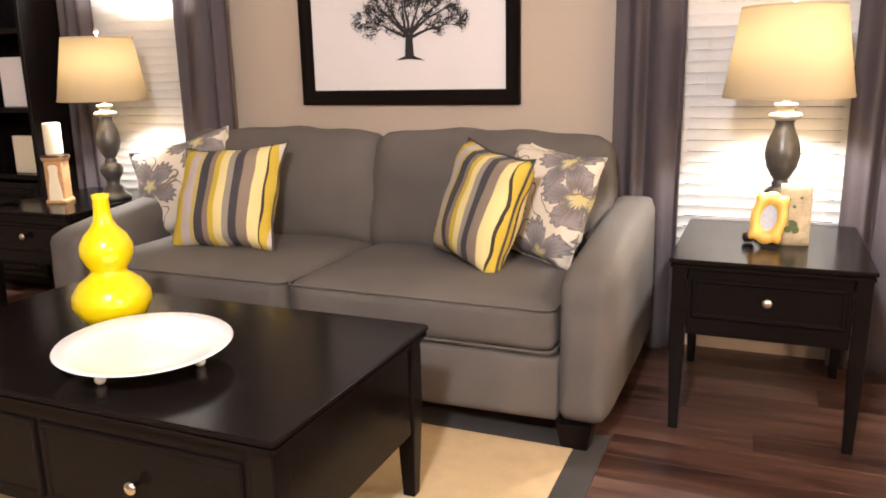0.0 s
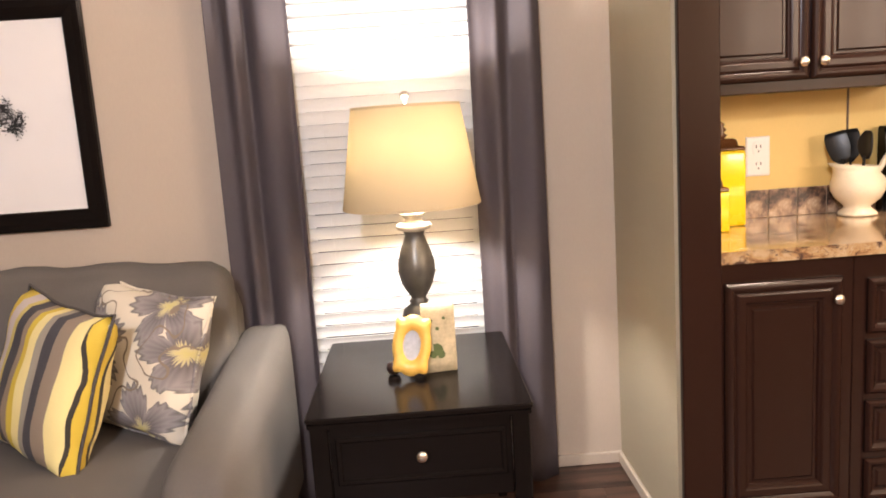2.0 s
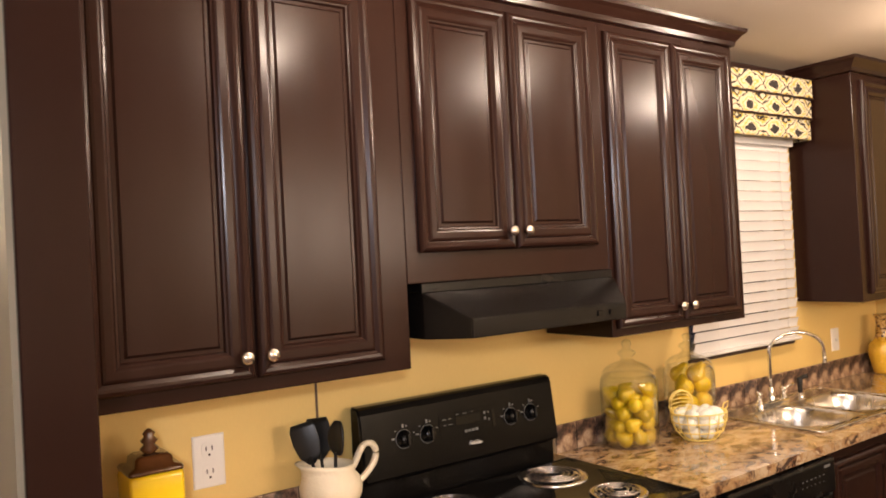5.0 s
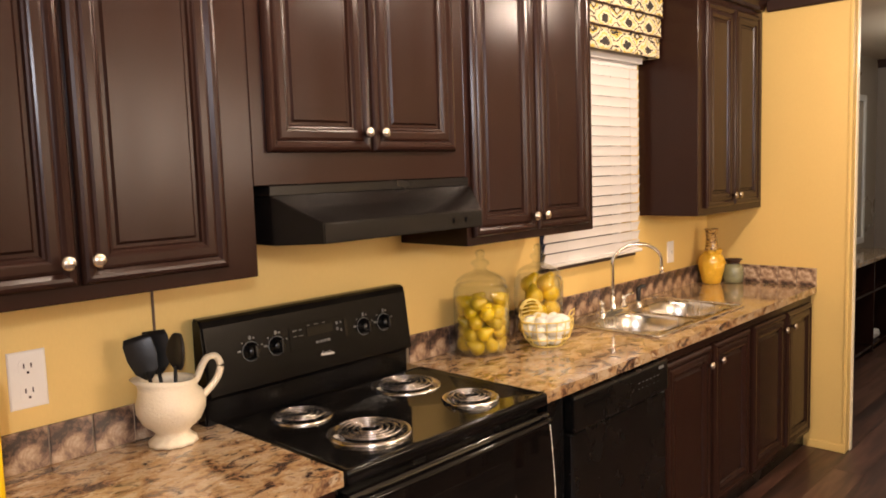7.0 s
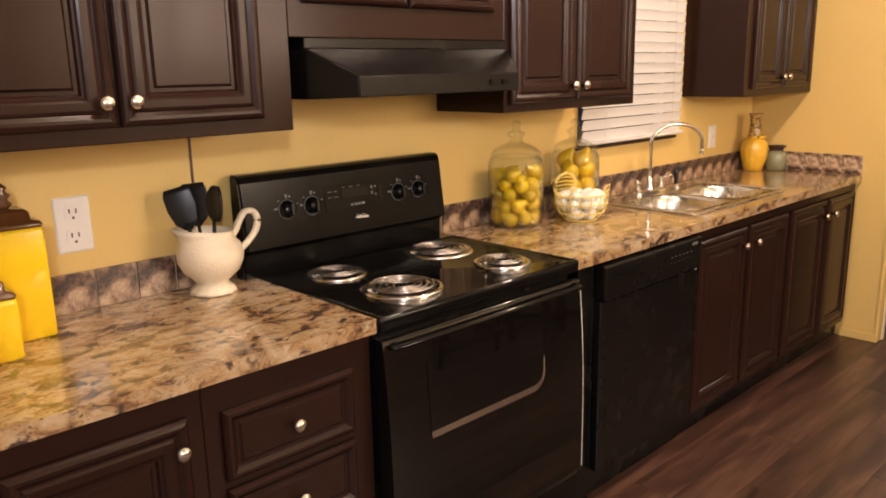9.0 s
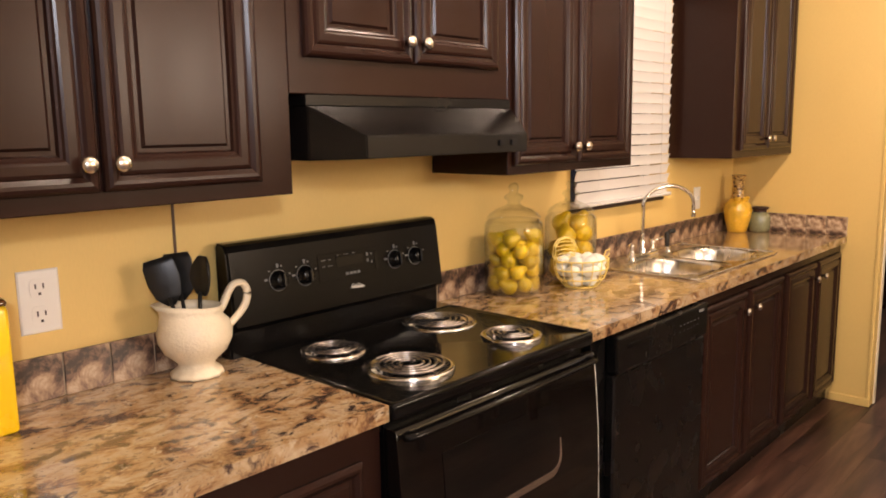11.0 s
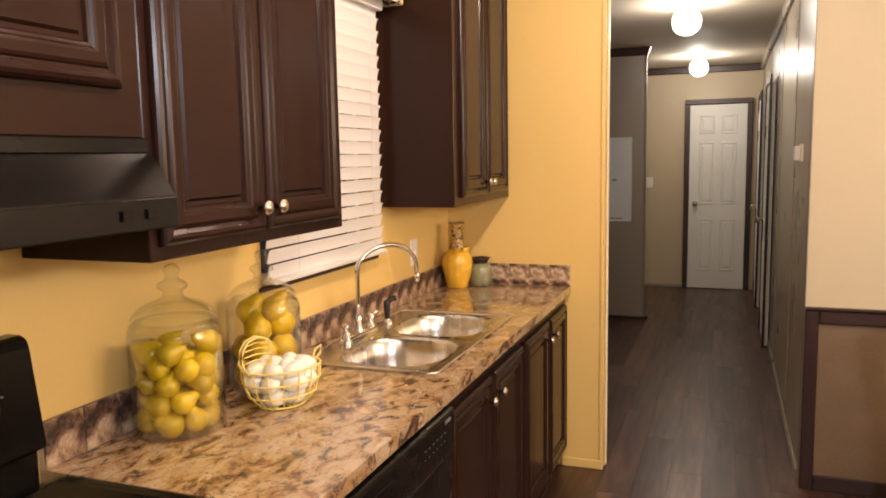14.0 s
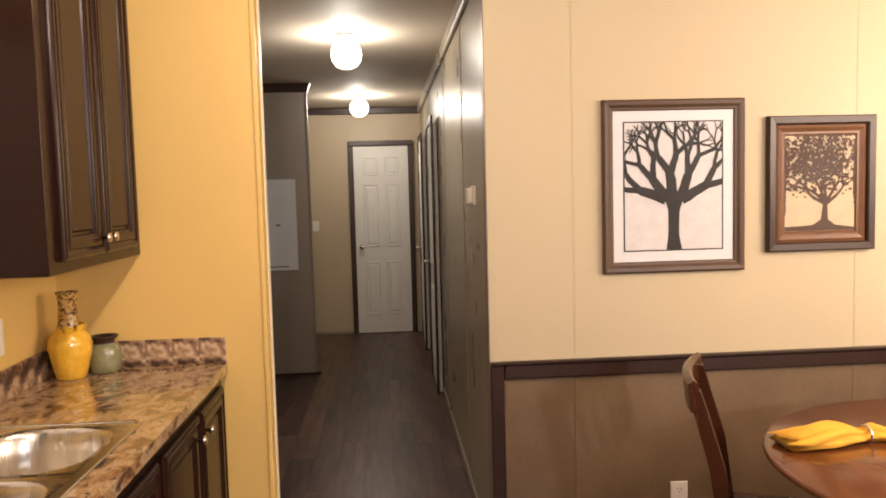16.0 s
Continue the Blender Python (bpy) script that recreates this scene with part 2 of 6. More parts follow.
_l.new(_cm.outputs[0], _no.inputs["Vector"])
_mx = _n.new("ShaderNodeMath")
_mx.operation = "MULTIPLY_ADD"
_mx.inputs[1].default_value = 0.22
_l.new(_oi.outputs["Random"], _mx.inputs[0])
_l.new(_no.outputs[0], _mx.inputs[2])
ramp_into(M_PLANK, _mx.outputs[0], [(0.36, (0.018, 0.0085, 0.006)), (0.52, (0.045, 0.020, 0.0135)), (0.66, (0.074, 0.034, 0.0225)), (0.84, (0.125, 0.065, 0.045))])

# striped cloth: stripes across the pillow's own width
M_STRIPE = mat("striped_cloth", (0.5, 0.4, 0.2), 0.85, var=0.05, grain=400, bump=0.4)
_n, _l = M_STRIPE.node_tree.nodes, M_STRIPE.node_tree.links
_tc, _sx, _mr = _n.new("ShaderNodeTexCoord"), _n.new("ShaderNodeSeparateXYZ"), _n.new("ShaderNodeMapRange")
_mr.inputs[1].default_value, _mr.inputs[2].default_value = -0.235, 0.235
_l.new(_tc.outputs["Object"], _sx.inputs[0])
_l.new(_sx.outputs[0], _mr.inputs[0])
YEL, SLATE, TAUPE, LILAC, STRAW, SEAM = (0.56, 0.40, 0.045), (0.050, 0.045, 0.050), (0.24, 0.18, 0.13), (0.46, 0.39, 0.37), (0.70, 0.58, 0.26), (0.035, 0.028, 0.022)
ramp_into(M_STRIPE, _mr.outputs[0], [(0.0, STRAW), (0.05, SEAM), (0.062, YEL), (0.165, LILAC), (0.265, (0.48, 0.38, 0.12)), (0.305, SLATE), (0.395, TAUPE), (0.455, YEL), (0.515, STRAW), (0.595, (0.28, 0.24, 0.19)),
          (0.655, SLATE), (0.73, TAUPE), (0.825, STRAW), (0.915, SEAM), (0.928, YEL), (0.975, (0.66, 0.60, 0.52))], True)

# floral cloth: grey blossoms on cream
M_FLORAL = mat("floral_cloth", (0.6, 0.5, 0.4), 0.85, var=0.05, grain=400, bump=0.4)
_n, _l = M_FLORAL.node_tree.nodes, M_FLORAL.node_tree.links


def vnode(op, *ins):
    v = _n.new("ShaderNodeMath")
    v.operation = op
    for i, x in enumerate(ins):
        if isinstance(x, (int, float)):
            v.inputs[i].default_value = x
        else:
            _l.new(x, v.inputs[i])
    return v.outputs[0]


_tc, _mp, _vo, _df, _sx = (_n.new("ShaderNodeTexCoord"), _n.new("ShaderNodeMapping"), _n.new("ShaderNodeTexVoronoi"),
                           _n.new("ShaderNodeVectorMath"), _n.new("ShaderNodeSeparateXYZ"))
_vo.voronoi_dimensions = "2D"
_vo.inputs["Scale"].default_value, _vo.inputs["Randomness"].default_value = 3.6, 0.8
_mp.inputs["Location"].default_value = (0.31, 0.12, 0)
_l.new(_tc.outputs["Object"], _mp.inputs[0])
_l.new(_mp.outputs[0], _vo.inputs["Vector"])
_df.operation = "SUBTRACT"
_l.new(_mp.outputs[0], _df.inputs[0])
_l.new(_vo.outputs["Position"], _df.inputs[1])
_l.new(_df.outputs[0], _sx.inputs[0])
_ang = vnode("ARCTAN2", _sx.outputs[1], _sx.outputs[0])
_pet = vnode("MULTIPLY_ADD", vnode("POWER", vnode("ABSOLUTE", vnode("SINE", vnode("MULTIPLY", _ang, 2.5))), 0.6), 0.085, 0.045)
_rad = vnode("SQRT", vnode("ADD", vnode("POWER", vnode("ABSOLUTE", _sx.outputs[0]), 2), vnode("POWER", vnode("ABSOLUTE", _sx.outputs[1]), 2)))
_frac = vnode("DIVIDE", _rad, _pet)
_streak = vnode("MULTIPLY_ADD", vnode("SINE", vnode("MULTIPLY", _ang, 34)), 0.07, _frac)
_rp = ramp_into(M_FLORAL, vnode("MULTIPLY", _streak, 0.5), [(0.0, (0.52, 0.45, 0.16)), (0.10, (0.50, 0.43, 0.25)), (0.14, (0.13, 0.11, 0.11)), (0.26, (0.19, 0.165, 0.165)), (0.42, (0.27, 0.24, 0.23)),
                                                            (0.49, (0.15, 0.13, 0.12)), (0.515, (0.66, 0.58, 0.46))])
# thin brown vines wandering over the cream ground
_vine = vnode("ABSOLUTE", vnode("SUBTRACT", node_noise(M_FLORAL, 7, 1), 0.5))
_vm, _vx = _n.new("ShaderNodeMapRange"), _n.new("ShaderNodeMix")
_vm.inputs[1].default_value, _vm.inputs[2].default_value = 0.012, 0.006
_l.new(_vine, _vm.inputs[0])
_vx.data_type = "RGBA"
_l.new(_vm.outputs[0], _vx.inputs["Factor"])
_l.new(_rp.outputs[0], _vx.inputs[6])
_vx.inputs[7].default_value = (0.20, 0.15, 0.11, 1)
_l.new(_vx.outputs[2], _n["Principled BSDF"].inputs["Base Color"])

# patterned valance cloth
M_VALANCE = mat("ikat_valance_cloth", (0.6, 0.45, 0.2), 0.85, var=0.05, grain=400, bump=0.3)
_n, _l = M_VALANCE.node_tree.nodes, M_VALANCE.node_tree.links
_tc, _sx = _n.new("ShaderNodeTexCoord"), _n.new("ShaderNodeSeparateXYZ")
_l.new(_tc.outputs["Object"], _sx.inputs[0])
_u = vnode("ABSOLUTE", vnode("SUBTRACT", vnode("FRACT", vnode("MULTIPLY", _sx.outputs[0], 5.0)), 0.5))
_v = vnode("ABSOLUTE", vnode("SUBTRACT", vnode("FRACT", vnode("MULTIPLY", _sx.outputs[2], 9.6)), 0.5))
_no = node_noise(M_VALANCE, 34, 2)
_d = vnode("ADD", vnode("ADD", vnode("MULTIPLY", _u, 1.15), _v), vnode("MULTIPLY", vnode("SUBTRACT", _no, 0.5), 0.55))
ramp_into(M_VALANCE, _d, [(0.0, (0.62, 0.54, 0.38)), (0.10, (0.025, 0.02, 0.016)), (0.21, (0.60, 0.44, 0.10)), (0.30, (0.66, 0.58, 0.40)), (0.42, (0.03, 0.024, 0.02)),
          (0.50, (0.66, 0.57, 0.38)), (0.66, (0.58, 0.42, 0.10)), (0.74, (0.66, 0.58, 0.40)), (0.84, (0.03, 0.024, 0.02))], True)

# speckled spout of the ochre vase
M_SPECKLE = mat("speckled_glaze", (0.4, 0.2, 0.05), 0.3, var=0.0, coat=0.3)
ramp_into(M_SPECKLE, node_noise(M_SPECKLE, 90, 2), [(0.44, (0.05, 0.018, 0.008)), (0.5, (0.55, 0.30, 0.05)), (0.62, (0.62, 0.42, 0.16))])


def shade_cloth():
    m = bpy.data.materials.new("linen_lamp_shade")
    m.use_nodes = True
    n, l = m.node_tree.nodes, m.node_tree.links
    out = n["Material Output"]
    n.remove(n["Principled BSDF"])
    di, tr, mx, w = n.new("ShaderNodeBsdfDiffuse"), n.new("ShaderNodeBsdfTranslucent"), n.new("ShaderNodeMixShader"), n.new("ShaderNodeTexNoise")
    w.inputs["Scale"].default_value = 220
    hs = n.new("ShaderNodeMapRange")
    hs.inputs[3].default_value, hs.inputs[4].default_value = 0.20, 0.30
    l.new(w.outputs[0], hs.inputs[0])
    l.new(hs.outputs[0], mx.inputs[0])
    di.inputs[0].default_value = (0.58, 0.46, 0.29, 1)
    tr.inputs[0].default_value = (0.44, 0.375, 0.25, 1)
    l.new(di.outputs[0], mx.inputs[1])
    l.new(tr.outputs[0], mx.inputs[2])
    l.new(mx.outputs[0], out.inputs[0])
    return m


M_SHADE = shade_cloth()


def glass_mat(name, color, rough=0.0):
    m = bpy.data.materials.new(name)
    m.use_nodes = True
    n, l = m.node_tree.nodes, m.node_tree.links
    p = n["Principled BSDF"]
    p.inputs["Base Color"].default_value = (*color, 1)
    p.inputs["Roughness"].default_value, p.inputs["Transmission Weight"].default_value, p.inputs["IOR"].default_value = rough, 1.0, 1.45
    return m




def thin_glass(name, tint):
    m = bpy.data.materials.new(name)
    m.use_nodes = True
    n, l = m.node_tree.nodes, m.node_tree.links
    n.remove(n["Principled BSDF"])
    tr, gl, mx, fr = n.new("ShaderNodeBsdfTransparent"), n.new("ShaderNodeBsdfGlossy"), n.new("ShaderNodeMixShader"), n.new("ShaderNodeLayerWeight")
    po, ma = n.new("ShaderNodeMath"), n.new("ShaderNodeMath")
    tr.inputs[0].default_value = (*tint, 1)
    gl.inputs["Roughness"].default_value = 0.02
    po.operation, po.inputs[1].default_value = "POWER", 2.2
    ma.operation, ma.inputs[1].default_value, ma.inputs[2].default_value = "MULTIPLY_ADD", 0.80, 0.035
    l.new(fr.outputs["Facing"], po.inputs[0])
    l.new(po.outputs[0], ma.inputs[0])
    l.new(ma.outputs[0], mx.inputs[0])
    l.new(tr.outputs[0], mx.inputs[1])
    l.new(gl.outputs[0], mx.inputs[2])
    l.new(mx.outputs[0], n["Material Output"].inputs[0])
    return m


M_GLASS = thin_glass("clear_glass", (0.965, 0.975, 0.955))
M_PANE = glass_mat("window_glass", (0.9, 0.92, 0.92))


def glow(name, color, strength):
    m = bpy.data.materials.new(name)
    m.use_nodes = True
    p = m.node_tree.nodes["Principled BSDF"]
    p.inputs["Base Color"].default_value = (0.8, 0.8, 0.8, 1)
    p.inputs["Emission Color"].default_value, p.inputs["Emission Strength"].default_value = (*color, 1), strength
    return m


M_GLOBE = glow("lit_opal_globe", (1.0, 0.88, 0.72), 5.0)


# ---- building blocks ----
def finish(bm, name, material, smooth=False):
    me = bpy.data.meshes.new(name)
    bm.to_mesh(me)
    bm.free()
    me.materials.append(material)
    if smooth:
        for p in me.polygons:
            p.use_smooth = True
    return me


def part(name, bm, material, parent=None, label="", smooth=False):
    o = new(name, finish(bm, name, material, smooth))
    if parent:
        o.parent = parent
    if label:
        o["label"] = label
    return o


def setting(name, bm, material, label, category, smooth=False):
    return tagged(part(name, bm, material, None, "", smooth), label, category, "", "structure")


def thing(name, label, category, m=None, group=""):
    o = tagged(new(name), label, category, group)
    o.empty_display_size = 0.05
    if m is not None:
        o.matrix_world = m
    return o


def box(x0, x1, y0, y1, z0, z1, bevel=0.0, bm=None, segs=1):
    own = bmesh.new()
    bmesh.ops.create_cube(own, size=1)
    for v in own.verts:
        v.co = Vector((x0 + (v.co.x + 0.5) * (x1 - x0), y0 + (v.co.y + 0.5) * (y1 - y0), z0 + (v.co.z + 0.5) * (z1 - z0)))
    if bevel:
        bmesh.ops.bevel(own, geom=own.edges[:], offset=bevel, segments=segs, affect="EDGES", profile=0.6)
    if bm is None:
        return own
    return merge(bm, own)


def merge(bm, other, m=None):
    if m is not None:
        bmesh.ops.transform(other, matrix=m, verts=other.verts)
    me = bpy.data.meshes.new("tmp")
    other.to_mesh(me)
    other.free()
    bm.from_mesh(me)
    bpy.data.meshes.remove(me)
    return bm


def lathe(profile, segs=32, bm=None, wave=None):
    """Turns (radius, height) pairs about z; wave(angle, i) scales the radius."""
    bm = bm or bmesh.new()
    rings = []
    for i, (r, z) in enumerate(profile):
        if r < 1e-5:
            rings.append([bm.verts.new((0, 0, z))])
        else:
            rings.append([bm.verts.new((r * (wave(2 * math.pi * k / segs, i) if wave else 1) * math.cos(2 * math.pi * k / segs),
                                        r * (wave(2 * math.pi * k / segs, i) if wave else 1) * math.sin(2 * math.pi * k / segs), z)) for k in range(segs)])
    for a, b in zip(rings, rings[1:]):
        for k in range(segs):
            q = (k + 1) % segs
            if len(a) == 1 and len(b) == 1:
                continue
            if len(a) == 1:
                bm.faces.new((a[0], b[q], b[k]))
            elif len(b) == 1:
                bm.faces.new((a[k], a[q], b[0]))
            else:
                bm.faces.new((a[k], a[q], b[q], b[k]))
    bmesh.ops.recalc_face_normals(bm, faces=bm.faces[:])
    return bm


def tube(points, radius, segs=8, bm=None, closed=False, taper=None):
    bm = bm or bmesh.new()
    pts = [Vector(p) for p in points]
    n = len(pts)
    rings = []
    up = Vector((0, 0, 1))
    for i, p in enumerate(pts):
        d = (pts[(i + 1) % n] - pts[i - 1]) if closed else (pts[min(i + 1, n - 1)] - pts[max(i - 1, 0)])
        d.normalize()
        s = d.cross(up)
        if s.length < 1e-3:
            s = d.cross(Vector((0, 1, 0)))
        s.normalize()
        u = s.cross(d).normalized()
        r = radius * (taper(i / max(1, n - 1)) if taper else 1)
        rings.append([bm.verts.new(p + (s * math.cos(2 * math.pi * k / segs) + u * math.sin(2 * math.pi * k / segs)) * r) for k in range(segs)])
    pairs = list(zip(rings, rings[1:])) + ([(rings[-1], rings[0])] if closed else [])
    for a, b in pairs:
        for k in range(segs):
            bm.faces.new((a[k], a[(k + 1) % segs], b[(k + 1) % segs], b[k]))
    if not closed:
        bm.faces.new(rings[0][::-1])
        bm.faces.new(rings[-1])
    bmesh.ops.recalc_face_normals(bm, faces=bm.faces[:])
    return bm


def arc(c, r, a0, a1, n, axis="xz", lean=0.0):
    out = []
    for i in range(n + 1):
        a = radians(a0 + (a1 - a0) * i / n)
        out.append((c[0] + r * math.cos(a), c[1] + lean * i / n, c[2] + r * math.sin(a)) if axis == "xz" else (c[0] + r * math.cos(a), c[1] + r * math.sin(a), c[2]))
    return out


def soft_box(sx, sy, sz, r=0.05, puff=(0, 0, 0), wrinkle=0.0, seed=0, cuts=9):
    """An upholstered block centred on the origin, rounded and bulging."""
    bm = bmesh.new()
    bmesh.ops.create_cube(bm, size=2)
    bmesh.ops.subdivide_edges(bm, edges=bm.edges[:], cuts=cuts, use_grid_fill=True)
    h = Vector((sx / 2, sy / 2, sz / 2))
    for v in bm.verts:
        u = v.co.copy()
        p = Vector((u.x * h.x, u.y * h.y, u.z * h.z))
        inner = Vector([max(-h[i] + r, min(h[i] - r, p[i])) for i in range(3)])
        d = p - inner
        if d.length > 1e-6:
            p = inner + d.normalized() * min(r, max(abs(d.x), abs(d.y), abs(d.z)))
        b = [max(0, 1 - u[i] ** 2) for i in range(3)]
        p += Vector((u.x * b[1] * b[2] * puff[0], u.y * b[0] * b[2] * puff[1], u.z * b[0] * b[1] * puff[2]))
        if wrinkle:
            p += Vector((0, 0, 1)) * wrinkle * noise.noise(Vector((p.x * 5 + seed, p.y * 5, p.z * 5)))
            p += Vector((0, 1, 0)) * wrinkle * noise.noise(Vector((p.x * 6, p.y * 6 + seed, p.z * 6)))
        v.co = p
    return bm


def pillow(size, thick, seed=0):
    """A square cushion in the xy plane with pulled corners."""
    bm = bmesh.new()
    n = 18
    for side in (1, -1):
        grid = []
        for i in range(n + 1):
            row = []
            for j in range(n + 1):
                u, v = -1 + 2 * i / n, -1 + 2 * j / n
                e = max(0, (1 - u * u) * (1 - v * v)) ** 0.36
                k = 1 - 0.10 * (1 - v * v) ** 0.8 + 0.012 * math.sin(7 * v + seed)
                k2 = 1 - 0.10 * (1 - u * u) ** 0.8 + 0.012 * math.sin(7 * u + seed * 2)
                wob = 0.012 * noise.noise(Vector((u * 2.2 + seed, v * 2.2, side)))
                row.append(bm.verts.new((u * k * size / 2, v * k2 * size / 2, side * (e * thick / 2) * (1 + 0.12 * noise.noise(Vector((u * 1.7, v * 1.7 + seed, 3))))
                                         + wob)))
            grid.append(row)
        for i in range(n):
            for j in range(n):
                f = (grid[i][j], grid[i + 1][j], grid[i + 1][j + 1], grid[i][j + 1])
                bm.faces.new(f if side > 0 else f[::-1])
    bmesh.ops.remove_doubles(bm, verts=bm.verts[:], dist=0.006)
    return bm


def pillow_edge(size, seed=0):
    pts = []
    for a, b in (((-1, -1), (1, -1)), ((1, -1), (1, 1)), ((1, 1), (-1, 1)), ((-1, 1), (-1, -1))):
        for i in range(10):
            u, v = a[0] + (b[0] - a[0]) * i / 10, a[1] + (b[1] - a[1]) * i / 10
            pts.append((u * (1 - 0.10 * max(0, 1 - v * v) ** 0.8 + 0.012 * math.sin(7 * v + seed)) * size / 2, v * (1 - 0.10 * max(0, 1 - u * u) ** 0.8 + 0.012 * math.sin(7 * u + seed * 2)) * size / 2, 0))
    return pts


DOOR_PROFILE = [(0, 0), (0, 0.008), (0.002, 0.013), (0.007, 0.018), (0.014, 0.0205), (0.021, 0.0195), (0.028, 0.015), (0.031, 0.0135), (0.034, 0.0165), (0.040, 0.0185), (0.056, 0.0185),
                (0.061, 0.0165), (0.065, 0.0125), (0.070, 0.011), (0.074, 0.004), (0.082, 0.004), (0.088, 0.0095)]
DRAWER_PROFILE = [(0, 0), (0, 0.009), (0.003, 0.014), (0.009, 0.019), (0.016, 0.0185), (0.026, 0.012), (0.030, 0.008), (0.036, 0.008), (0.042, 0.013)]


def moulded(w, h, profile, bm=None):
    """A panel in the xz plane, face to -y, whose rim follows (inset, height) pairs; its back lies at y = 0."""
    bm = bm or bmesh.new()
    rings = []
    for d, y in profile:
        rings.append([bm.verts.new(c) for c in ((d, -y, d), (w - d, -y, d), (w - d, -y, h - d), (d, -y, h - d))])
    bm.faces.new(rings[0][::-1])
    for a, b in zip(rings, rings[1:]):
        for k in range(4):
            bm.faces.new((a[k], a[(k + 1) % 4], b[(k + 1) % 4], b[k]))
    bm.faces.new(rings[-1])
    bmesh.ops.recalc_face_normals(bm, faces=bm.faces[:])
    return bm


def ring_frame(w, h, profile):
    """A mitred picture frame in the xz plane centred on the origin; (inset, height) pairs, face to -y."""
    bm = bmesh.new()
    rings = []
    for d, y in profile:
        a, b = w / 2 - d, h / 2 - d
        rings.append([bm.verts.new(c) for c in ((-a, -y, -b), (a, -y, -b), (a, -y, b), (-a, -y, b))])
    n = len(rings)
    for i in range(n):
        a, b = rings[i], rings[(i + 1) % n]
        for k in range(4):
            bm.faces.new((a[k], a[(k + 1) % 4], b[(k + 1) % 4], b[k]))
    bmesh.ops.recalc_face_normals(bm, faces=bm.faces[:])
    return bm


def knob_mesh(r=0.0165):
    return lathe([(0, 0), (0.006, 0), (0.006, 0.010), (0.010, 0.013), (r, 0.018), (r * 1.02, 0.022), (r * 0.8, 0.027), (r * 0.35, 0.0295), (0, 0.030)], 16)


def knob(parent, x, y, z, name="knob"):
    o = part(name, knob_mesh(), M_NICKEL, parent, "brushed nickel knob", True)
    o.matrix_local = pose(x, y, z, 90, 0, 0)
    return o


def rounded_loop(x0, x1, y0, y1, r, z, n=6):
    out = []
    for cx, cy, a in ((x1 - r, y1 - r, 0), (x0 + r, y1 - r, 90), (x0 + r, y0 + r, 180), (x1 - r, y0 + r, 270)):
        for i in range(n + 1):
            t = radians(a + 90 * i / n)
            out.append((cx + r * math.cos(t), cy + r * math.sin(t), z))
    return out


def loft(loops, bm=None, cap_start=False, cap_end=False):
    bm = bm or bmesh.new()
    rs = [[bm.verts.new(p) for p in lp] for lp in loops]
    n = len(rs[0])
    for a, b in zip(rs, rs[1:]):
        for k in range(n):
            bm.faces.new((a[k], a[(k + 1) % n], b[(k + 1) % n], b[k]))
    if cap_start:
        bm.faces.new(rs[0][::-1])
    if cap_end:
        bm.faces.new(rs[-1])
    bmesh.ops.recalc_face_normals(bm, faces=bm.faces[:])
    return bm

# ---- structure ----
W, S, XW, XE = 4.155, -0.7, -3.4, 6.19
TOP = CEIL + 0.06


def wall_with_holes(name, x0, x1, y0, y1, z0, z1, holes, material, label):
    """A wall along x with rectangular openings (xa, xb, za, zb) in order."""
    bm = bmesh.new()
    xs = sorted({x0, x1} | {v for h in holes for v in h[:2]})
    zs = sorted({z0, z1} | {v for h in holes for v in h[2:]})
    for xa, xb in zip(xs, xs[1:]):
        for za, zb in zip(zs, zs[1:]):
            if not any(h[0] <= xa and xb <= h[1] and h[2] <= za and zb <= h[3] for h in holes):
                box(xa, xb, y0, y1, za, zb, 0, bm)
    bmesh.ops.remove_doubles(bm, verts=bm.verts[:], dist=0.0001)
    return setting(name, bm, material, label, "wall")


LW = (-2.50, -1.84, 0.12, 2.02)
RW = (0.64, 1.30, 0.12, 2.02)
KW = (4.46, 5.27, 1.15, 2.20)
HW = (8.55, 9.36, 0.90, 2.12)
wall_with_holes("wall_north_living", XW, 1.80, W, W + 0.12, 0, TOP, [LW, RW], M_TAN, "tan wallboard wall behind the sofa")
wall_with_holes("wall_north_kitchen", 1.80, XE + 0.05, W, W + 0.12, 0, TOP, [KW], M_GOLD, "golden yellow kitchen wall above the counter")
wall_with_holes("wall_north_hall", XE + 0.05, 11.86, W, W + 0.12, 0, TOP, [HW], M_HALLWALL, "grey-beige outer wall of the hall")
setting("wall_west", box(XW - 0.1, XW, S, W + 0.12, 0, TOP), M_TAN, "plain tan end wall", "wall")
setting("wall_south_living", box(XW - 0.1, 1.8, S - 0.1, S, 0, TOP), M_TAN, "plain tan wall opposite the sofa", "wall")
setting("wall_south_kitchen", box(1.8, XE, S - 0.1, S, 0.85, TOP), M_CREAM, "cream wall opposite the kitchen", "wall")
setting("wainscot_south", box(1.8, XE, S - 0.1, S + 0.003, 0, 0.85), M_WAINSCOT, "brown wallpaper wainscot opposite the kitchen", "wainscot")
setting("chair_rail_south", box(1.8, XE, S, S + 0.025, 0.79, 0.85, 0.004), M_TRIM, "dark chair rail", "trim")
# partition between living room and kitchen, with its dark end panel
setting("wall_partition", box(1.785, 1.905, 3.50, W, 0, TOP), M_OLIVE, "khaki return wall beside the kitchen cabinets", "wall")
setting("partition_end_panel", box(1.795, 1.912, 3.475, 3.499, 0, CEIL - 0.02, 0.003), M_CAB, "dark wooden panel on the end of the partition", "trim")
# golden return wall at the far end of the counter, and the wainscoted wall beside the hall opening
HS, HN = 2.46, 3.375
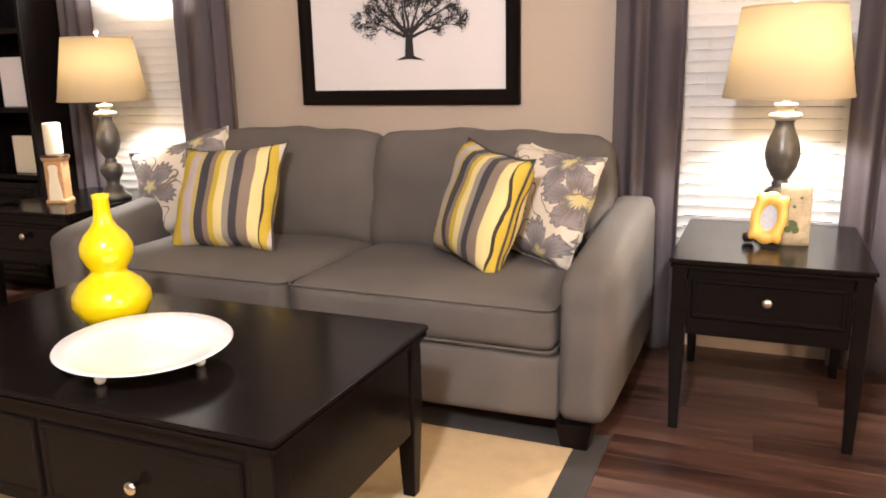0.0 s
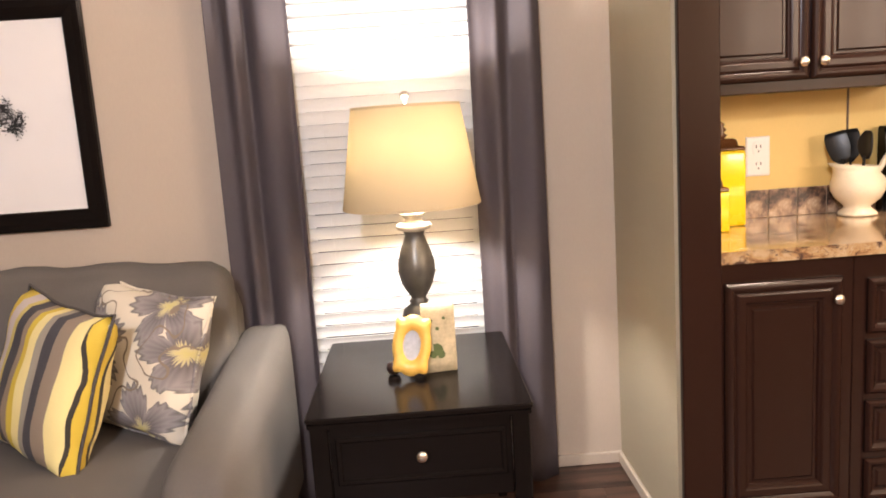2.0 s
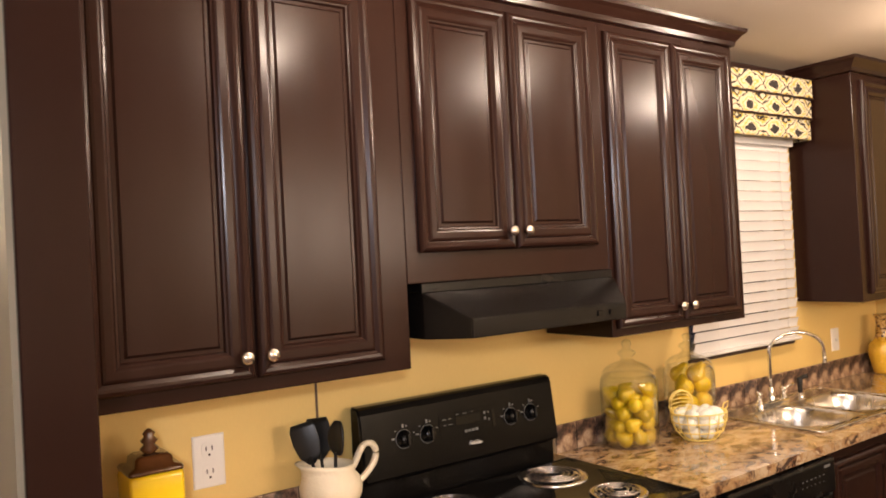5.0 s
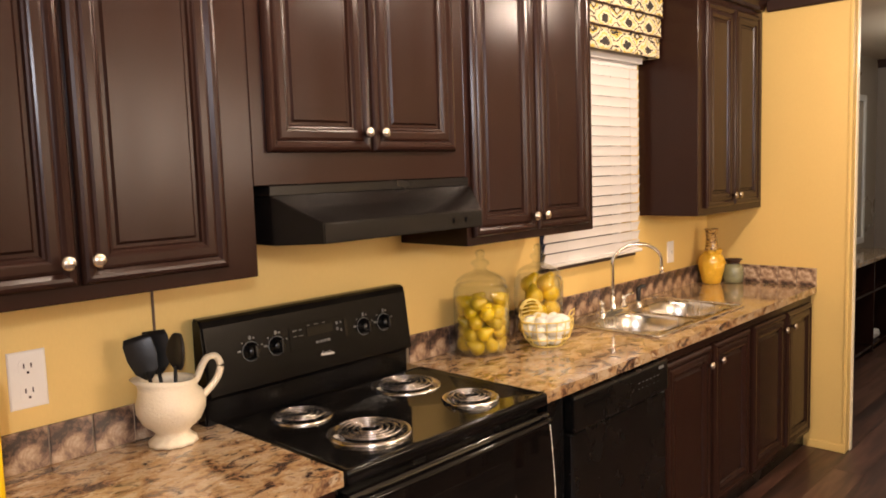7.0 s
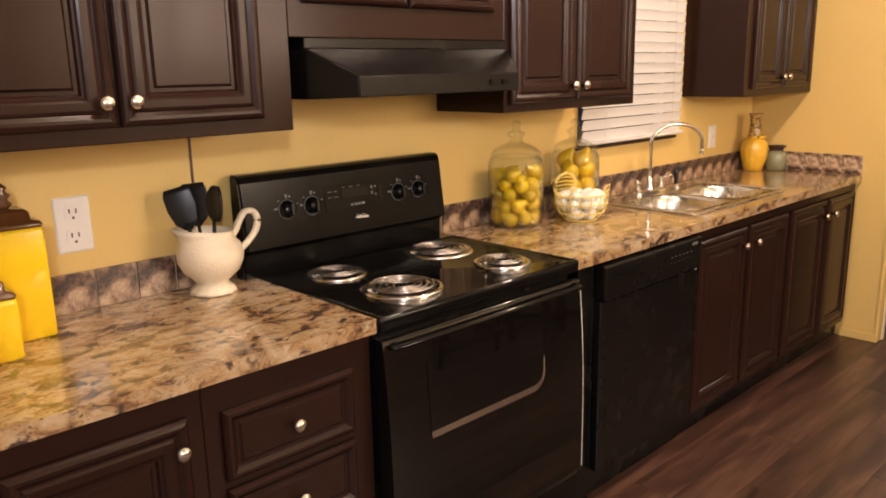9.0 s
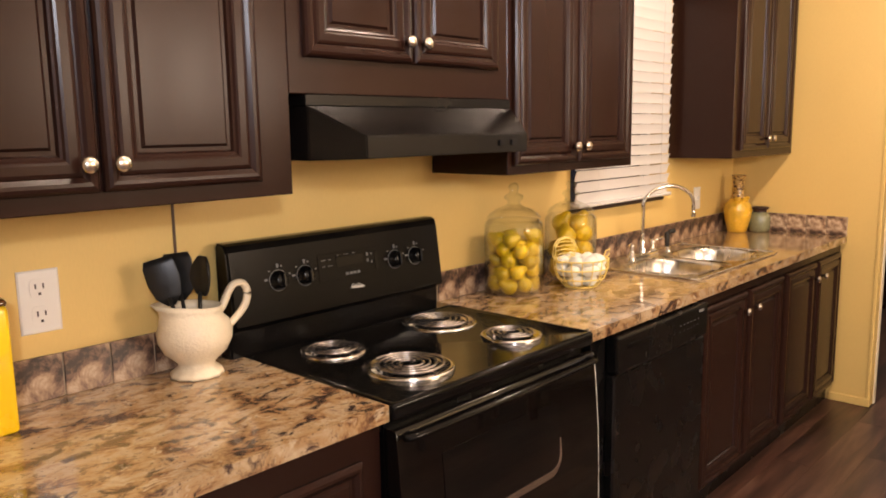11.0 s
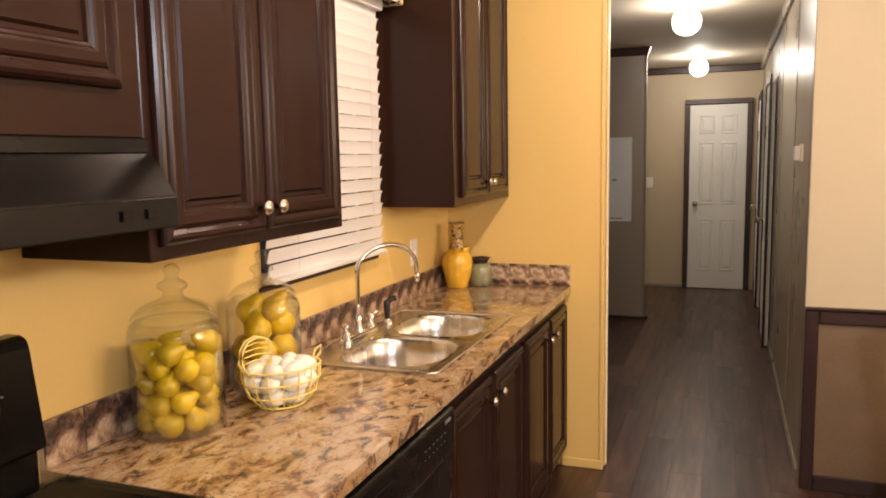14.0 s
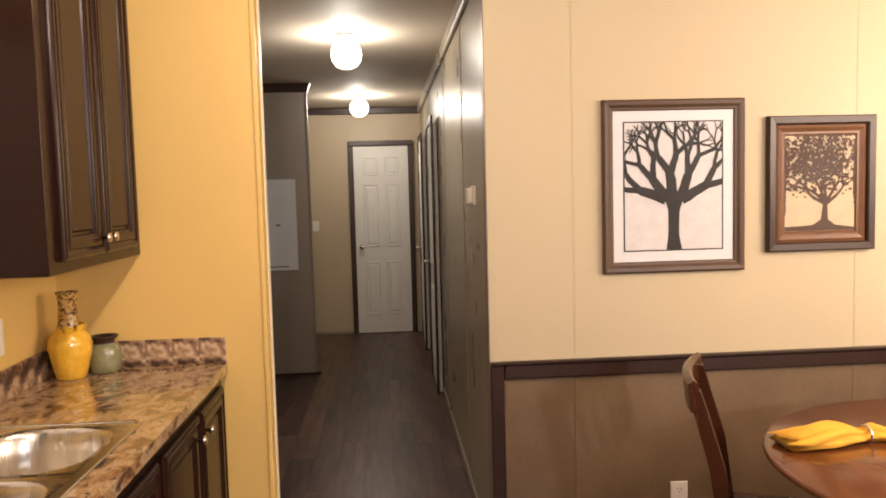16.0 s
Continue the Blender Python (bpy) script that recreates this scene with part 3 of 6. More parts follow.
setting("wall_stub", box(XE - 0.03, XE + 0.06, HN, W, 0, TOP), M_GOLD, "golden yellow return wall at the end of the counter", "wall")
setting("stub_corner_trim", box(XE - 0.035, XE + 0.065, HN - 0.02, HN, 0, CEIL - 0.06, 0.004), M_GOLD, "yellow corner trim of the return wall", "trim")
setting("stub_edge_trim", box(XE + 0.028, XE + 0.066, HN - 0.0265, HN - 0.0203, 0, CEIL - 0.06, 0.002), M_CANDLE, "narrow pale glossy strip on the return wall's edge", "trim")
setting("stub_baseboard", box(XE - 0.042, XE - 0.031, HN - 0.02, 3.56, 0, 0.045, 0.003), M_GOLD, "low yellow baseboard", "baseboard")
setting("wall_east_upper", box(XE + 0.045, XE + 0.13, S, HS, 0.80, TOP), M_CREAM, "cream dining wall with two pictures", "wall")
setting("wall_east_wainscot", box(XE + 0.045, XE + 0.13, S, HS, 0, 0.80), M_WAINSCOT, "mottled brown wallpaper wainscot in the dining area", "wainscot")
setting("chair_rail", box(XE + 0.022, XE + 0.045, S, HS - 0.055, 0.785, 0.845, 0.005), M_TRIM, "dark wooden chair rail", "trim")
setting("chair_rail_lip", box(XE + 0.012, XE + 0.045, S, HS, 0.846, 0.858, 0.003), M_TRIM, "thin dark lip above the chair rail", "trim")
setting("wainscot_corner_trim", box(XE + 0.022, XE + 0.045, HS - 0.054, HS + 0.002, 0, 0.845, 0.004), M_TRIM, "dark upright trim at the wainscot's corner", "trim")
setting("wainscot_baseboard", box(XE + 0.03, XE + 0.045, S, HS - 0.055, 0, 0.07, 0.004), M_TRIM, "dark baseboard under the wainscot", "baseboard")
for yy in (2.10, 0.88, -0.34):
    setting("wall_seam_trim", box(XE + 0.0438, XE + 0.045, yy - 0.004, yy + 0.004, 0.86, CEIL, 0.001), M_CREAM, "narrow cream cover strip", "trim")
    setting("wainscot_seam_trim", box(XE + 0.0425, XE + 0.045, yy - 0.006, yy + 0.006, 0.07, 0.785, 0.001), M_WAINSCOT, "narrow brown cover strip", "trim")
setting("kitchen_seam_trim", box(2.65, 2.658, W - 0.003, W, 1.03, 1.37, 0.001), M_BROWNFRAME, "thin brown joint strip in the wall", "trim")
# hall
HX = 11.735
setting("wall_hall_south", box(XE + 0.13, HX + 0.1, HS - 0.09, HS, 0, TOP), M_HALLWALL, "grey hall wall with doorways", "wall")
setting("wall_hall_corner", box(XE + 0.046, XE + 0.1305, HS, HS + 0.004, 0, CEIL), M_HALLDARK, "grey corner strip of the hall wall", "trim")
for xx in (7.15, 8.35):
    setting("hall_seam_trim", box(xx, xx + 0.02, HS, HS + 0.004, 0.05, CEIL - 0.06, 0.001), M_HALLWALL, "narrow grey cover strip", "trim")
setting("hall_baseboard", box(XE + 0.14, 9.0, HS, HS + 0.012, 0, 0.05, 0.003), M_HALLWALL, "low grey baseboard", "baseboard")
setting("wall_hall_end", box(HX, HX + 0.1, HS, W, 0, TOP), mat("tan_hall_wallboard", (0.50, 0.41, 0.28), 0.5, var=0.04, scale=2, grain=160, bump=0.1), "tan end wall of the hall", "wall")
CX, CY = 9.80, 3.52
CX2 = CX + 0.10
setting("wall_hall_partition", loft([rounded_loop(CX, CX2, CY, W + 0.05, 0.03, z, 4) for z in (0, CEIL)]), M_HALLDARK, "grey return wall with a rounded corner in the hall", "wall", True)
setting("closet_baseboard", loft([rounded_loop(CX - 0.02, CX2 + 0.02, CY - 0.035, W + 0.04, 0.05, z, 4) for z in (0, 0.025)], cap_end=True), M_TRIM, "thin dark base around the return wall", "baseboard")
setting("closet_crown", loft([rounded_loop(CX - d, CX2 + d, CY - d, W + 0.04, 0.03, z, 4) for d, z in ((0.004, CEIL - 0.075), (0.02, CEIL - 0.03), (0.035, CEIL))]), M_TRIM, "dark crown moulding round the return wall", "trim")
setting("hall_end_crown", box(HX - 0.03, HX, HS, W, CEIL - 0.075, CEIL, 0.008), M_TRIM, "dark crown moulding", "trim")
# wall grey instead of dark trim imitates the reflection along this crown
setting("hall_side_crown", box(XE + 0.14, HX - 0.03, HS, HS + 0.03, CEIL - 0.075, CEIL, 0.008), M_HALLWALL, "hall crown moulding, coloured grey for the light it reflects", "trim")
setting("hall_end_baseboard", box(HX - 0.012, HX, 3.275, W, 0, 0.03, 0.003), M_HALLWALL, "low grey baseboard", "baseboard")
setting("living_baseboard", box(1.50, 1.785, W - 0.014, W, 0, 0.045, 0.003), M_TAN, "low tan baseboard", "baseboard")
setting("partition_baseboard", box(1.771, 1.785, 3.50, W - 0.014, 0, 0.045, 0.003), M_TAN, "low tan baseboard", "baseboard")
setting("stub_crown", box(XE - 0.06, XE - 0.03, HN - 0.02, 3.80, CEIL - 0.075, CEIL, 0.008), M_TRIM, "dark crown moulding over the return wall", "trim")
setting("window_crown", box(4.39, 5.335, W - 0.03, W, CEIL - 0.07, CEIL, 0.008), M_TRIM, "dark crown moulding over the kitchen window", "trim")
setting("dining_crown", box(XE + 0.015, XE + 0.045, S, HS, CEIL - 0.07, CEIL, 0.008), M_TRIM, "dark crown moulding over the dining wall", "trim")
setting("living_crown", box(XW, 1.785, W - 0.03, W, CEIL - 0.07, CEIL, 0.008), M_TRIM, "dark crown moulding over the sofa wall", "trim")
setting("ceiling", box(XW - 0.1, HX + 0.1, S - 0.1, W + 0.12, CEIL, CEIL + 0.05), M_CEIL, "textured pale ceiling", "ceiling")
floor = setting("floor", box(XW - 0.1, HX + 0.1, S - 0.1, W + 0.12, -0.12, -0.006), M_TRIM, "dark walnut plank floor", "floor")


# ---- doors ----
def panel_door(w, h):
    """A six-panel slab in the xz plane, face to -y."""
    bm = box(0, w, 0, 0.035, 0, h, 0.002)
    m, gap = w * 0.17, w * 0.12
    pw = (w - 2 * m - gap) / 2
    for z0, z1 in ((0.10 * h, 0.385 * h), (0.465 * h, 0.80 * h), (0.845 * h, 0.945 * h)):
        for k in range(2):
            x0 = m + k * (pw + gap)
            p = moulded(pw, z1 - z0, [(0, -0.001), (0.004, 0.008), (0.012, 0.009), (0.018, 0.002), (0.026, 0.002), (0.045, 0.008)])
            merge(bm, p, Matrix.Translation((x0, 0.0, z0)))
    return bm


def casing(w, h, t=0.055, d=0.018):
    bm = box(-t, 0, -d, 0, 0, h, 0.004)
    box(w, w + t, -d, 0, 0, h, 0.004, bm)
    box(-t, w + t, -d, 0, h + 0.0005, h + t, 0.004, bm)
    return bm


def hall_door(name, m, w, h, label):
    d = tagged(new(name), label, "door", "", "structure")
    d.matrix_world = m
    part("slab", panel_door(w, h), M_DOORWHITE, d, "white six-panel slab").matrix_local = pose(0, -0.006, 0.008)
    part("casing", casing(w, h + 0.015), M_TRIM, d, "dark casing")
    k = part("door_handle", lathe([(0, 0), (0.028, 0), (0.028, 0.006), (0.012, 0.012), (0.012, 0.03), (0.026, 0.04), (0.028, 0.052), (0.018, 0.062), (0, 0.064)], 18), M_NICKEL, d, "nickel door knob", True)
    k.matrix_local = pose(0.07, -0.008, 0.98, 90, 0, 0)
    return d


hall_door("door_1", pose(HX - 0.04, 3.215, 0, 0, 0, -90), 0.605, 2.08, "closed white six-panel door with dark casing")
hall_door("door_2", pose(9.62, HS + 0.04, 0, 0, 0, 180), 0.62, 2.08, "closed white side door with dark casing")
hall_door("door_3", pose(11.3, HS + 0.04, 0, 0, 0, 180), 0.62, 2.08, "closed white side door with dark casing")


# ---- windows, blinds, valances, curtains ----
def window(name, hole, label, dark=False):
    xa, xb, za, zb = hole
    w = tagged(new(name), label, "window", "", "structure")
    w.location = (xa, W, za)
    ww, hh = xb - xa, zb - za
    fr = box(0, 0.035, 0.06, 0.10, 0, hh, 0.003)
    box(ww - 0.035, ww, 0.06, 0.10, 0, hh, 0.003, fr)
    box(0.0352, ww - 0.0352, 0.06, 0.10, 0, 0.035, 0.003, fr)
    box(0.0352, ww - 0.0352, 0.06, 0.10, hh - 0.035, hh, 0.003, fr)
    box(0.0352, ww - 0.0352, 0.062, 0.098, hh / 2 - 0.015, hh / 2 + 0.015, 0.003, fr)
    part("window_frame", fr, M_DOORWHITE, w, "white sash frame")
    for k in range(2):
        g = part("pane", box(0.035, ww - 0.035, 0.077, 0.081, 0.035 + k * (hh / 2 - 0.02), hh / 2 - 0.015 + k * (hh / 2 - 0.02)), M_PANE, w, "dark night-time glass")
        g.visible_shadow = False
    return w


window("window_1", LW, "white sash window behind closed blinds")
window("window_2", RW, "white sash window behind closed blinds")
window("window_3", KW, "white kitchen window behind closed blinds")
hw = window("window_4", HW, "white-cased hall window, dark outside")
cs = box(-0.055, 0, -0.016, 0, -0.055, HW[3] - HW[2] + 0.055, 0.004)
box(HW[1] - HW[0], HW[1] - HW[0] + 0.055, -0.016, 0, -0.055, HW[3] - HW[2] + 0.055, 0.004, cs)
box(0.0005, HW[1] - HW[0] - 0.0005, -0.016, 0, HW[3] - HW[2], HW[3] - HW[2] + 0.055, 0.004, cs)
box(0.0005, HW[1] - HW[0] - 0.0005, -0.016, 0, -0.055, 0, 0.004, cs)
part("casing", cs, M_DOORWHITE, hw, "white casing")
ks = part("sill_strip", box(-0.02, KW[1] - KW[0] + 0.005, -0.02, 0, 0.004, 0.018, 0.003), M_TRIM, bpy.data.objects["window_3"], "dark strip under the blind")

SLAT_DATA = {}


def slat_mesh(w):
    if w not in SLAT_DATA:
        bm = bmesh.new()
        pts = []
        for i in range(5):
            u = -1 + i / 2
            pts.append((u * 0.0228, 0.0024 * (1 - u * u)))
        for x in (0, w):
            for y, z in pts:
                bm.verts.new((x, y, z))
            for y, z in reversed(pts):
                bm.verts.new((x, y, z - 0.0025))
        bm.verts.ensure_lookup_table()
        v = bm.verts
        for k in range(10):
            q = (k + 1) % 10
            bm.faces.new((v[k], v[q], v[10 + q], v[10 + k]))
        bm.faces.new([v[k] for k in range(10)][::-1])
        bm.faces.new([v[10 + k] for k in range(10)])
        bmesh.ops.recalc_face_normals(bm, faces=bm.faces[:])
        SLAT_DATA[w] = finish(bm, "slat", M_BLIND)
    return SLAT_DATA[w]


def blind(x0, x1, z0, z1, y, label, pitch=0.0445, tilt=-74):
    b = thing("window_blind", label, "blind", pose(x0, y, z0))
    w, h = x1 - x0, z1 - z0
    part("head_rail", box(0, w, -0.03, 0.025, h - 0.05, h, 0.003), M_BLIND, b, "white head rail")
    part("bottom_rail", box(0, w, -0.024, 0.024, 0, 0.016, 0.004), M_BLIND, b, "white bottom rail")
    n = int((h - 0.07) / pitch)
    for i in range(n):
        s = new("slat", slat_mesh(round(w, 3)))
        s.parent = b
        s.matrix_local = pose(0.0, random.uniform(-0.0012, 0.0012), 0.038 + i * (h - 0.09) / (n - 1), tilt + random.uniform(-1.6, 1.6), random.uniform(-0.08, 0.08), 0)
    for f in (0.16, 0.84):
        part("cord", tube([(w * f, -0.031, 0.01), (w * f, -0.031, h - 0.04)], 0.0009, 5), M_BLIND, b, "white ladder cord")
    return b


blind(RW[0] + 0.005, RW[1] + 0.03, 0.075, 1.985, W - 0.035, "closed white slatted blind lit by a table lamp")
blind(LW[0] - 0.03, LW[1] + 0.005, 0.075, 1.985, W - 0.035, "closed white slatted blind lit by a table lamp")
blind(KW[0] - 0.012, KW[1] + 0.006, 1.178, 2.18, W - 0.035, "closed white slatted blind over the kitchen sink", tilt=-75)


def valance(x0, x1, z0, z1, y, label):
    val = thing("window_valance", label, "valance", pose(0, 0, 0))
    n = 40
    for k in range(3):
        bm = bmesh.new()
        a, b = z0 + (z1 - z0) * k / 3, z0 + (z1 - z0) * (k + 1) / 3 + (0.006 if k < 2 else 0)
        yy = y - 0.006 * k
        path = [(x0, W - 0.002)] + [(x0 + (x1 - x0) * i / n, yy + 0.004 * math.sin(i * 1.3 + k)) for i in range(n + 1)] + [(x1, W - 0.002)]
        rows = [[bm.verts.new((px, py + (o if 0 < i < n + 2 else 0), z)) for i, (px, py) in enumerate(path)] for z, o in ((a, 0.004), (a + 0.006, -0.001), (b - 0.01, 0.0), (b, 0.003))]
        for r0, r1 in zip(rows, rows[1:]):
            for i in range(len(path) - 1):
                bm.faces.new((r0[i], r0[i + 1], r1[i + 1], r1[i]))
        bmesh.ops.recalc_face_normals(bm, faces=bm.faces[:])
        o = part("band", bm, M_VALANCE, val)
        s = o.modifiers.new("thick", "SOLIDIFY")
        s.thickness = 0.004
        if k:
            part("seam", tube([(px, py - 0.004, a + 0.002) for px, py in path[1:-1]], 0.0055, 6), M_TRIM, val, "dark braid between the bands")
    return val


valance(4.40, 5.325, 2.155, 2.448, 4.02, "banded yellow and black patterned fabric valance over the kitchen blind")
valance(0.66, 1.30, 1.985, 2.30, 4.06, "yellow and black patterned fabric valance above the blind")
valance(-2.49, -1.85, 1.985, 2.30, 4.06, "yellow and black patterned fabric valance above the blind")


def curtain(x0, x1, label, seed, folds=2.3):
    bm = bmesh.new()
    nx, nz = 60, 24
    grid = []
    for j in range(nz + 1):
        v = j / nz
        row = []
        for i in range(nx + 1):
            u = i / nx
            ph = u * folds * 2 * math.pi + 0.7 * math.sin(seed + v * 1.5) + 2.6 * noise.noise(Vector((u * 2.2 + seed, v * 0.6, 0)))
            dep = 0.020 + 0.016 * noise.noise(Vector((u * 2, v * 2 + seed, 4)))
            flare = 1 + 0.03 * (1 - v)
            cx = (x0 + x1) / 2
            row.append(bm.verts.new((cx + (x0 + (x1 - x0) * u - cx) * flare, 4.055 + dep * math.sin(ph) - 0.012 * (1 - v), 0.012 + v * 2.30)))
        grid.append(row)
    for a, b in zip(grid, grid[1:]):
        for i in range(nx):
            bm.faces.new((a[i], a[i + 1], b[i + 1], b[i]))
    bmesh.ops.recalc_face_normals(bm, faces=bm.faces[:])
    o = tagged(part("curtain", bm, M_CURTAIN, None, "", True), label, "curtain", "curtains by the living room windows")
    s = o.modifiers.new("thick", "SOLIDIFY")
    s.thickness = 0.004
    return o


curtain(0.39, 0.665, "long plum-grey satin curtain panel hanging in folds", 1.0)
curtain(1.275, 1.515, "long plum-grey satin curtain panel hanging in folds", 2.3)
curtain(-1.875, -1.555, "long plum-grey satin curtain panel hanging in folds", 3.1)
curtain(-2.675, -2.46, "long plum-grey satin curtain panel hanging in folds", 4.4)
for x0, x1 in ((0.36, 1.55), (-2.80, -1.52)):
    r = thing("curtain_rod", "dark metal curtain rod above the window", "rod", pose(x0, 4.06, 2.325))
    part("rod", tube([(0, 0, 0), (x1 - x0, 0, 0)], 0.009, 10), M_TRIM, r)
    for xx in (0.06, x1 - x0 - 0.06):
        part("bracket", box(xx - 0.008, xx + 0.008, -0.012, W - 4.06, -0.012, 0.012, 0.002), M_TRIM, r)


# ---- tree drawings ----
def branch_strokes(bm, p, ang, length, width, depth, rng, spread, shrink, y, clip=None, leaf=0.0, bend=0.25, kids=(2, 3), crown_of=None):
    """Flat tapering strokes in the xz plane that fork."""
    n = 4
    a, q, w = ang, Vector(p), width
    left, right = [], []
    for i in range(n + 1):
        d = Vector((math.cos(a), math.sin(a)))
        nrm = Vector((-d.y, d.x))
        ww = w * (1 - (1 - shrink) * i / n)
        left.append(q + nrm * ww / 2)
        right.append(q - nrm * ww / 2)
        if i < n:
            q = q + d * length / n
            a += rng.uniform(-bend, bend) / 2
    if crown_of:
        cw, chh = crown_of
        ax = abs(q.x) / cw * 2 * rng.uniform(0.92, 1.08)
        if ax > 1 or q.y > chh * (1.0 - 0.56 * ax ** 1.25) or q.y < chh * (0.30 + 0.05 * ax):
            return
    if clip:
        def cl(v):
            return Vector((max(clip[0], min(clip[1], v.x)), max(clip[2], min(clip[3], v.y))))
        left, right = [cl(v) for v in left], [cl(v) for v in right]
    yl = y - rng.uniform(0.0, 0.0012)
    vs = [bm.verts.new((v.x, yl, v.y)) for v in left + right[::-1]]
    k = n + 1
    for i in range(n):
        bm.faces.new((vs[i], vs[i + 1], vs[2 * k - 2 - i], vs[2 * k - 1 - i]))
    if leaf and depth <= 2:
        for _ in range(5 if depth else 10):
            c = q + Vector((rng.gauss(0, leaf * 1.6), rng.gauss(0, leaf * 1.6)))
            if clip:
                c = cl(c)
            r, a0, yl = leaf * rng.uniform(0.25, 0.6), rng.uniform(0, 6), y - rng.uniform(0.0, 0.0012)
            bm.faces.new([bm.verts.new((c.x + r * math.cos(a0 + t) * rng.uniform(0.5, 1.2), yl, c.y + r * math.sin(a0 + t) * rng.uniform(0.5, 1.2))) for t in (0, 1.3, 2.5, 3.8, 5.0)])
    if depth > 0:
        m = rng.randint(*kids)
        for i in range(m):
            f = (i / (m - 1) - 0.5) if m > 1 else 0
            branch_strokes(bm, q, a + f * 2 * spread + rng.uniform(-0.15, 0.15), length * rng.uniform(0.66, 0.86), w * shrink * rng.uniform(0.66, 0.85), depth - 1,
                           rng, spread, shrink, y, clip, leaf, bend, kids, crown_of)


def oak_drawing(w, h, y):
    """A wide-crowned oak, foot at the origin."""
    rng = random.Random(7)
    bm = bmesh.new()
    tw = w * 0.070
    vs = [bm.verts.new((x, y, z)) for x, z in ((-tw * 1.9, 0), (-tw * 0.6, h * 0.05), (-tw * 0.45, h * 0.3), (tw * 0.45, h * 0.3), (tw * 0.6, h * 0.05), (tw * 2.1, -h * 0.01), (0, h * 0.012))]
    bm.faces.new(vs)
    top = lambda x: h * (1.0 - 0.52 * (abs(x) / w * 2) ** 1.3)
    foot = lambda x: h * (0.33 + 0.05 * (abs(x) / w * 2) + 0.05 * math.sin(x / w * 23))
    for ang, ln in ((24, .30), (40, .36), (58, .36), (76, .36), (92, .38), (108, .36), (124, .36), (142, .36), (158, .30)):
        a = radians(ang)
        branch_strokes(bm, (math.cos(a) * tw * 0.5, h * (0.27 + 0.05 * math.sin(a * 7) ** 2)), a, w * ln * (1.0 if math.sin(a) > 0.4 else 0.95), tw * 0.42, 0, rng, 0.5, 0.3, y, None, 0, 0.5)
    done = 0
    while done < 230:
        x, z = rng.uniform(-w / 2, w / 2), rng.uniform(0.3, 1.0) * h
        if not foot(x) < z < top(x) or (abs(x) < w * 0.12 and z < h * 0.55 and rng.random() < 0.8):
            continue
        out = math.atan2(z - h * 0.30, x)
        branch_strokes(bm, (x, z), out + rng.uniform(-0.9, 0.9), w * 0.035, tw * 0.16, 1, rng, 0.7, 0.7, y, None, w * 0.010, 0.8)
        done += 1
    return bm


def bare_tree_drawing(w, h, y):
    """A thick trunk whose limbs run off the sheet; centred on the sheet's foot."""
    rng = random.Random(12)
    bm = bmesh.new()
    clip = (-w / 2, w / 2, 0, h)
    bm.faces.new([bm.verts.new((x * w, y, z * h)) for x, z in ((-0.075, 0), (-0.055, 0.12), (-0.055, 0.3), (-0.09, 0.41), (0.10, 0.41), (0.06, 0.3), (0.055, 0.12), (0.085, 0))])
    for x, ang, ln, wd, dp in ((-0.08, 158, .22, .105, 5), (-0.055, 128, .20, .105, 5), (-0.01, 98, .20, .115, 5), (0.05, 60, .21, .105, 5), (0.085, 24, .22, .105, 5)):
        branch_strokes(bm, (x * w, 0.395 * h), radians(ang), h * ln, w * wd, dp, rng, 0.44, 0.83, y, clip, 0, 0.35, (2, 2))
    return bm


def dense_tree_drawing(w, h, y):
    rng = random.Random(5)
    bm = bmesh.new()
    clip = (-w / 2, w / 2, 0, h)
    bm.faces.new([bm.verts.new((x * w, y, z * h)) for x, z in ((-0.5, 0), (-0.5, 0.045), (-0.1, 0.06), (0.02, 0.12), (0.05, 0.30), (0.11, 0.30), (0.12, 0.12), (0.22, 0.06), (0.5, 0.03), (0.5, 0))])
    for ang in (35, 60, 85, 105, 125, 150):
        branch_strokes(bm, (0.08 * w, 0.28 * h), radians(ang), h * 0.27, w * 0.05, 3, rng, 0.6, 0.6, y, clip, w * 0.045, 0.5)
    for _ in range(640):
        c = Vector((rng.gauss(0.02, 0.30) * w, (0.70 + rng.gauss(0, 0.15)) * h))
        c = Vector((max(clip[0], min(clip[1], c.x)), max(0.36 * h, min(clip[3], c.y))))
        r, a0, yl = w * rng.uniform(0.012, 0.035), rng.uniform(0, 6), y - rng.uniform(0.0003, 0.003)
        bm.faces.new([bm.verts.new((max(clip[0], min(clip[1], c.x + r * math.cos(a0 + t))), yl, min(h, c.y + r * math.sin(a0 + t) * rng.uniform(0.6, 1.1)))) for t in (0, 1.3, 2.5, 3.8, 5.0)])
    return bm


FRAME_PROFILE = [(0, 0), (0, 0.022), (0.006, 0.028), (0.03, 0.026), (0.052, 0.020), (0.066, 0.017), (0.070, 0.012), (0.070, 0)]
pic = thing("framed_oak_print", "large black-framed print of a black oak over the sofa", "picture", pose(-0.615, W - 0.001, 1.455))
part("frame", ring_frame(1.14, 0.80, FRAME_PROFILE), M_BLACKWOOD, pic, "black wooden frame")
part("print", box(-0.505, 0.505, -0.010, -0.002, -0.335, 0.335), M_PAPER, pic, "white print")
oak = part("tree_drawing", oak_drawing(0.56, 0.385, 0), M_INK, pic, "black oak tree drawing")
oak.location = (0.025, -0.0115, -0.193)

p1 = thing("framed_bare_tree_print", "brown-framed print of a dark bare tree with a white mat", "picture", pose(XE + 0.044, 1.6795, 1.567, 0, 0, -90))
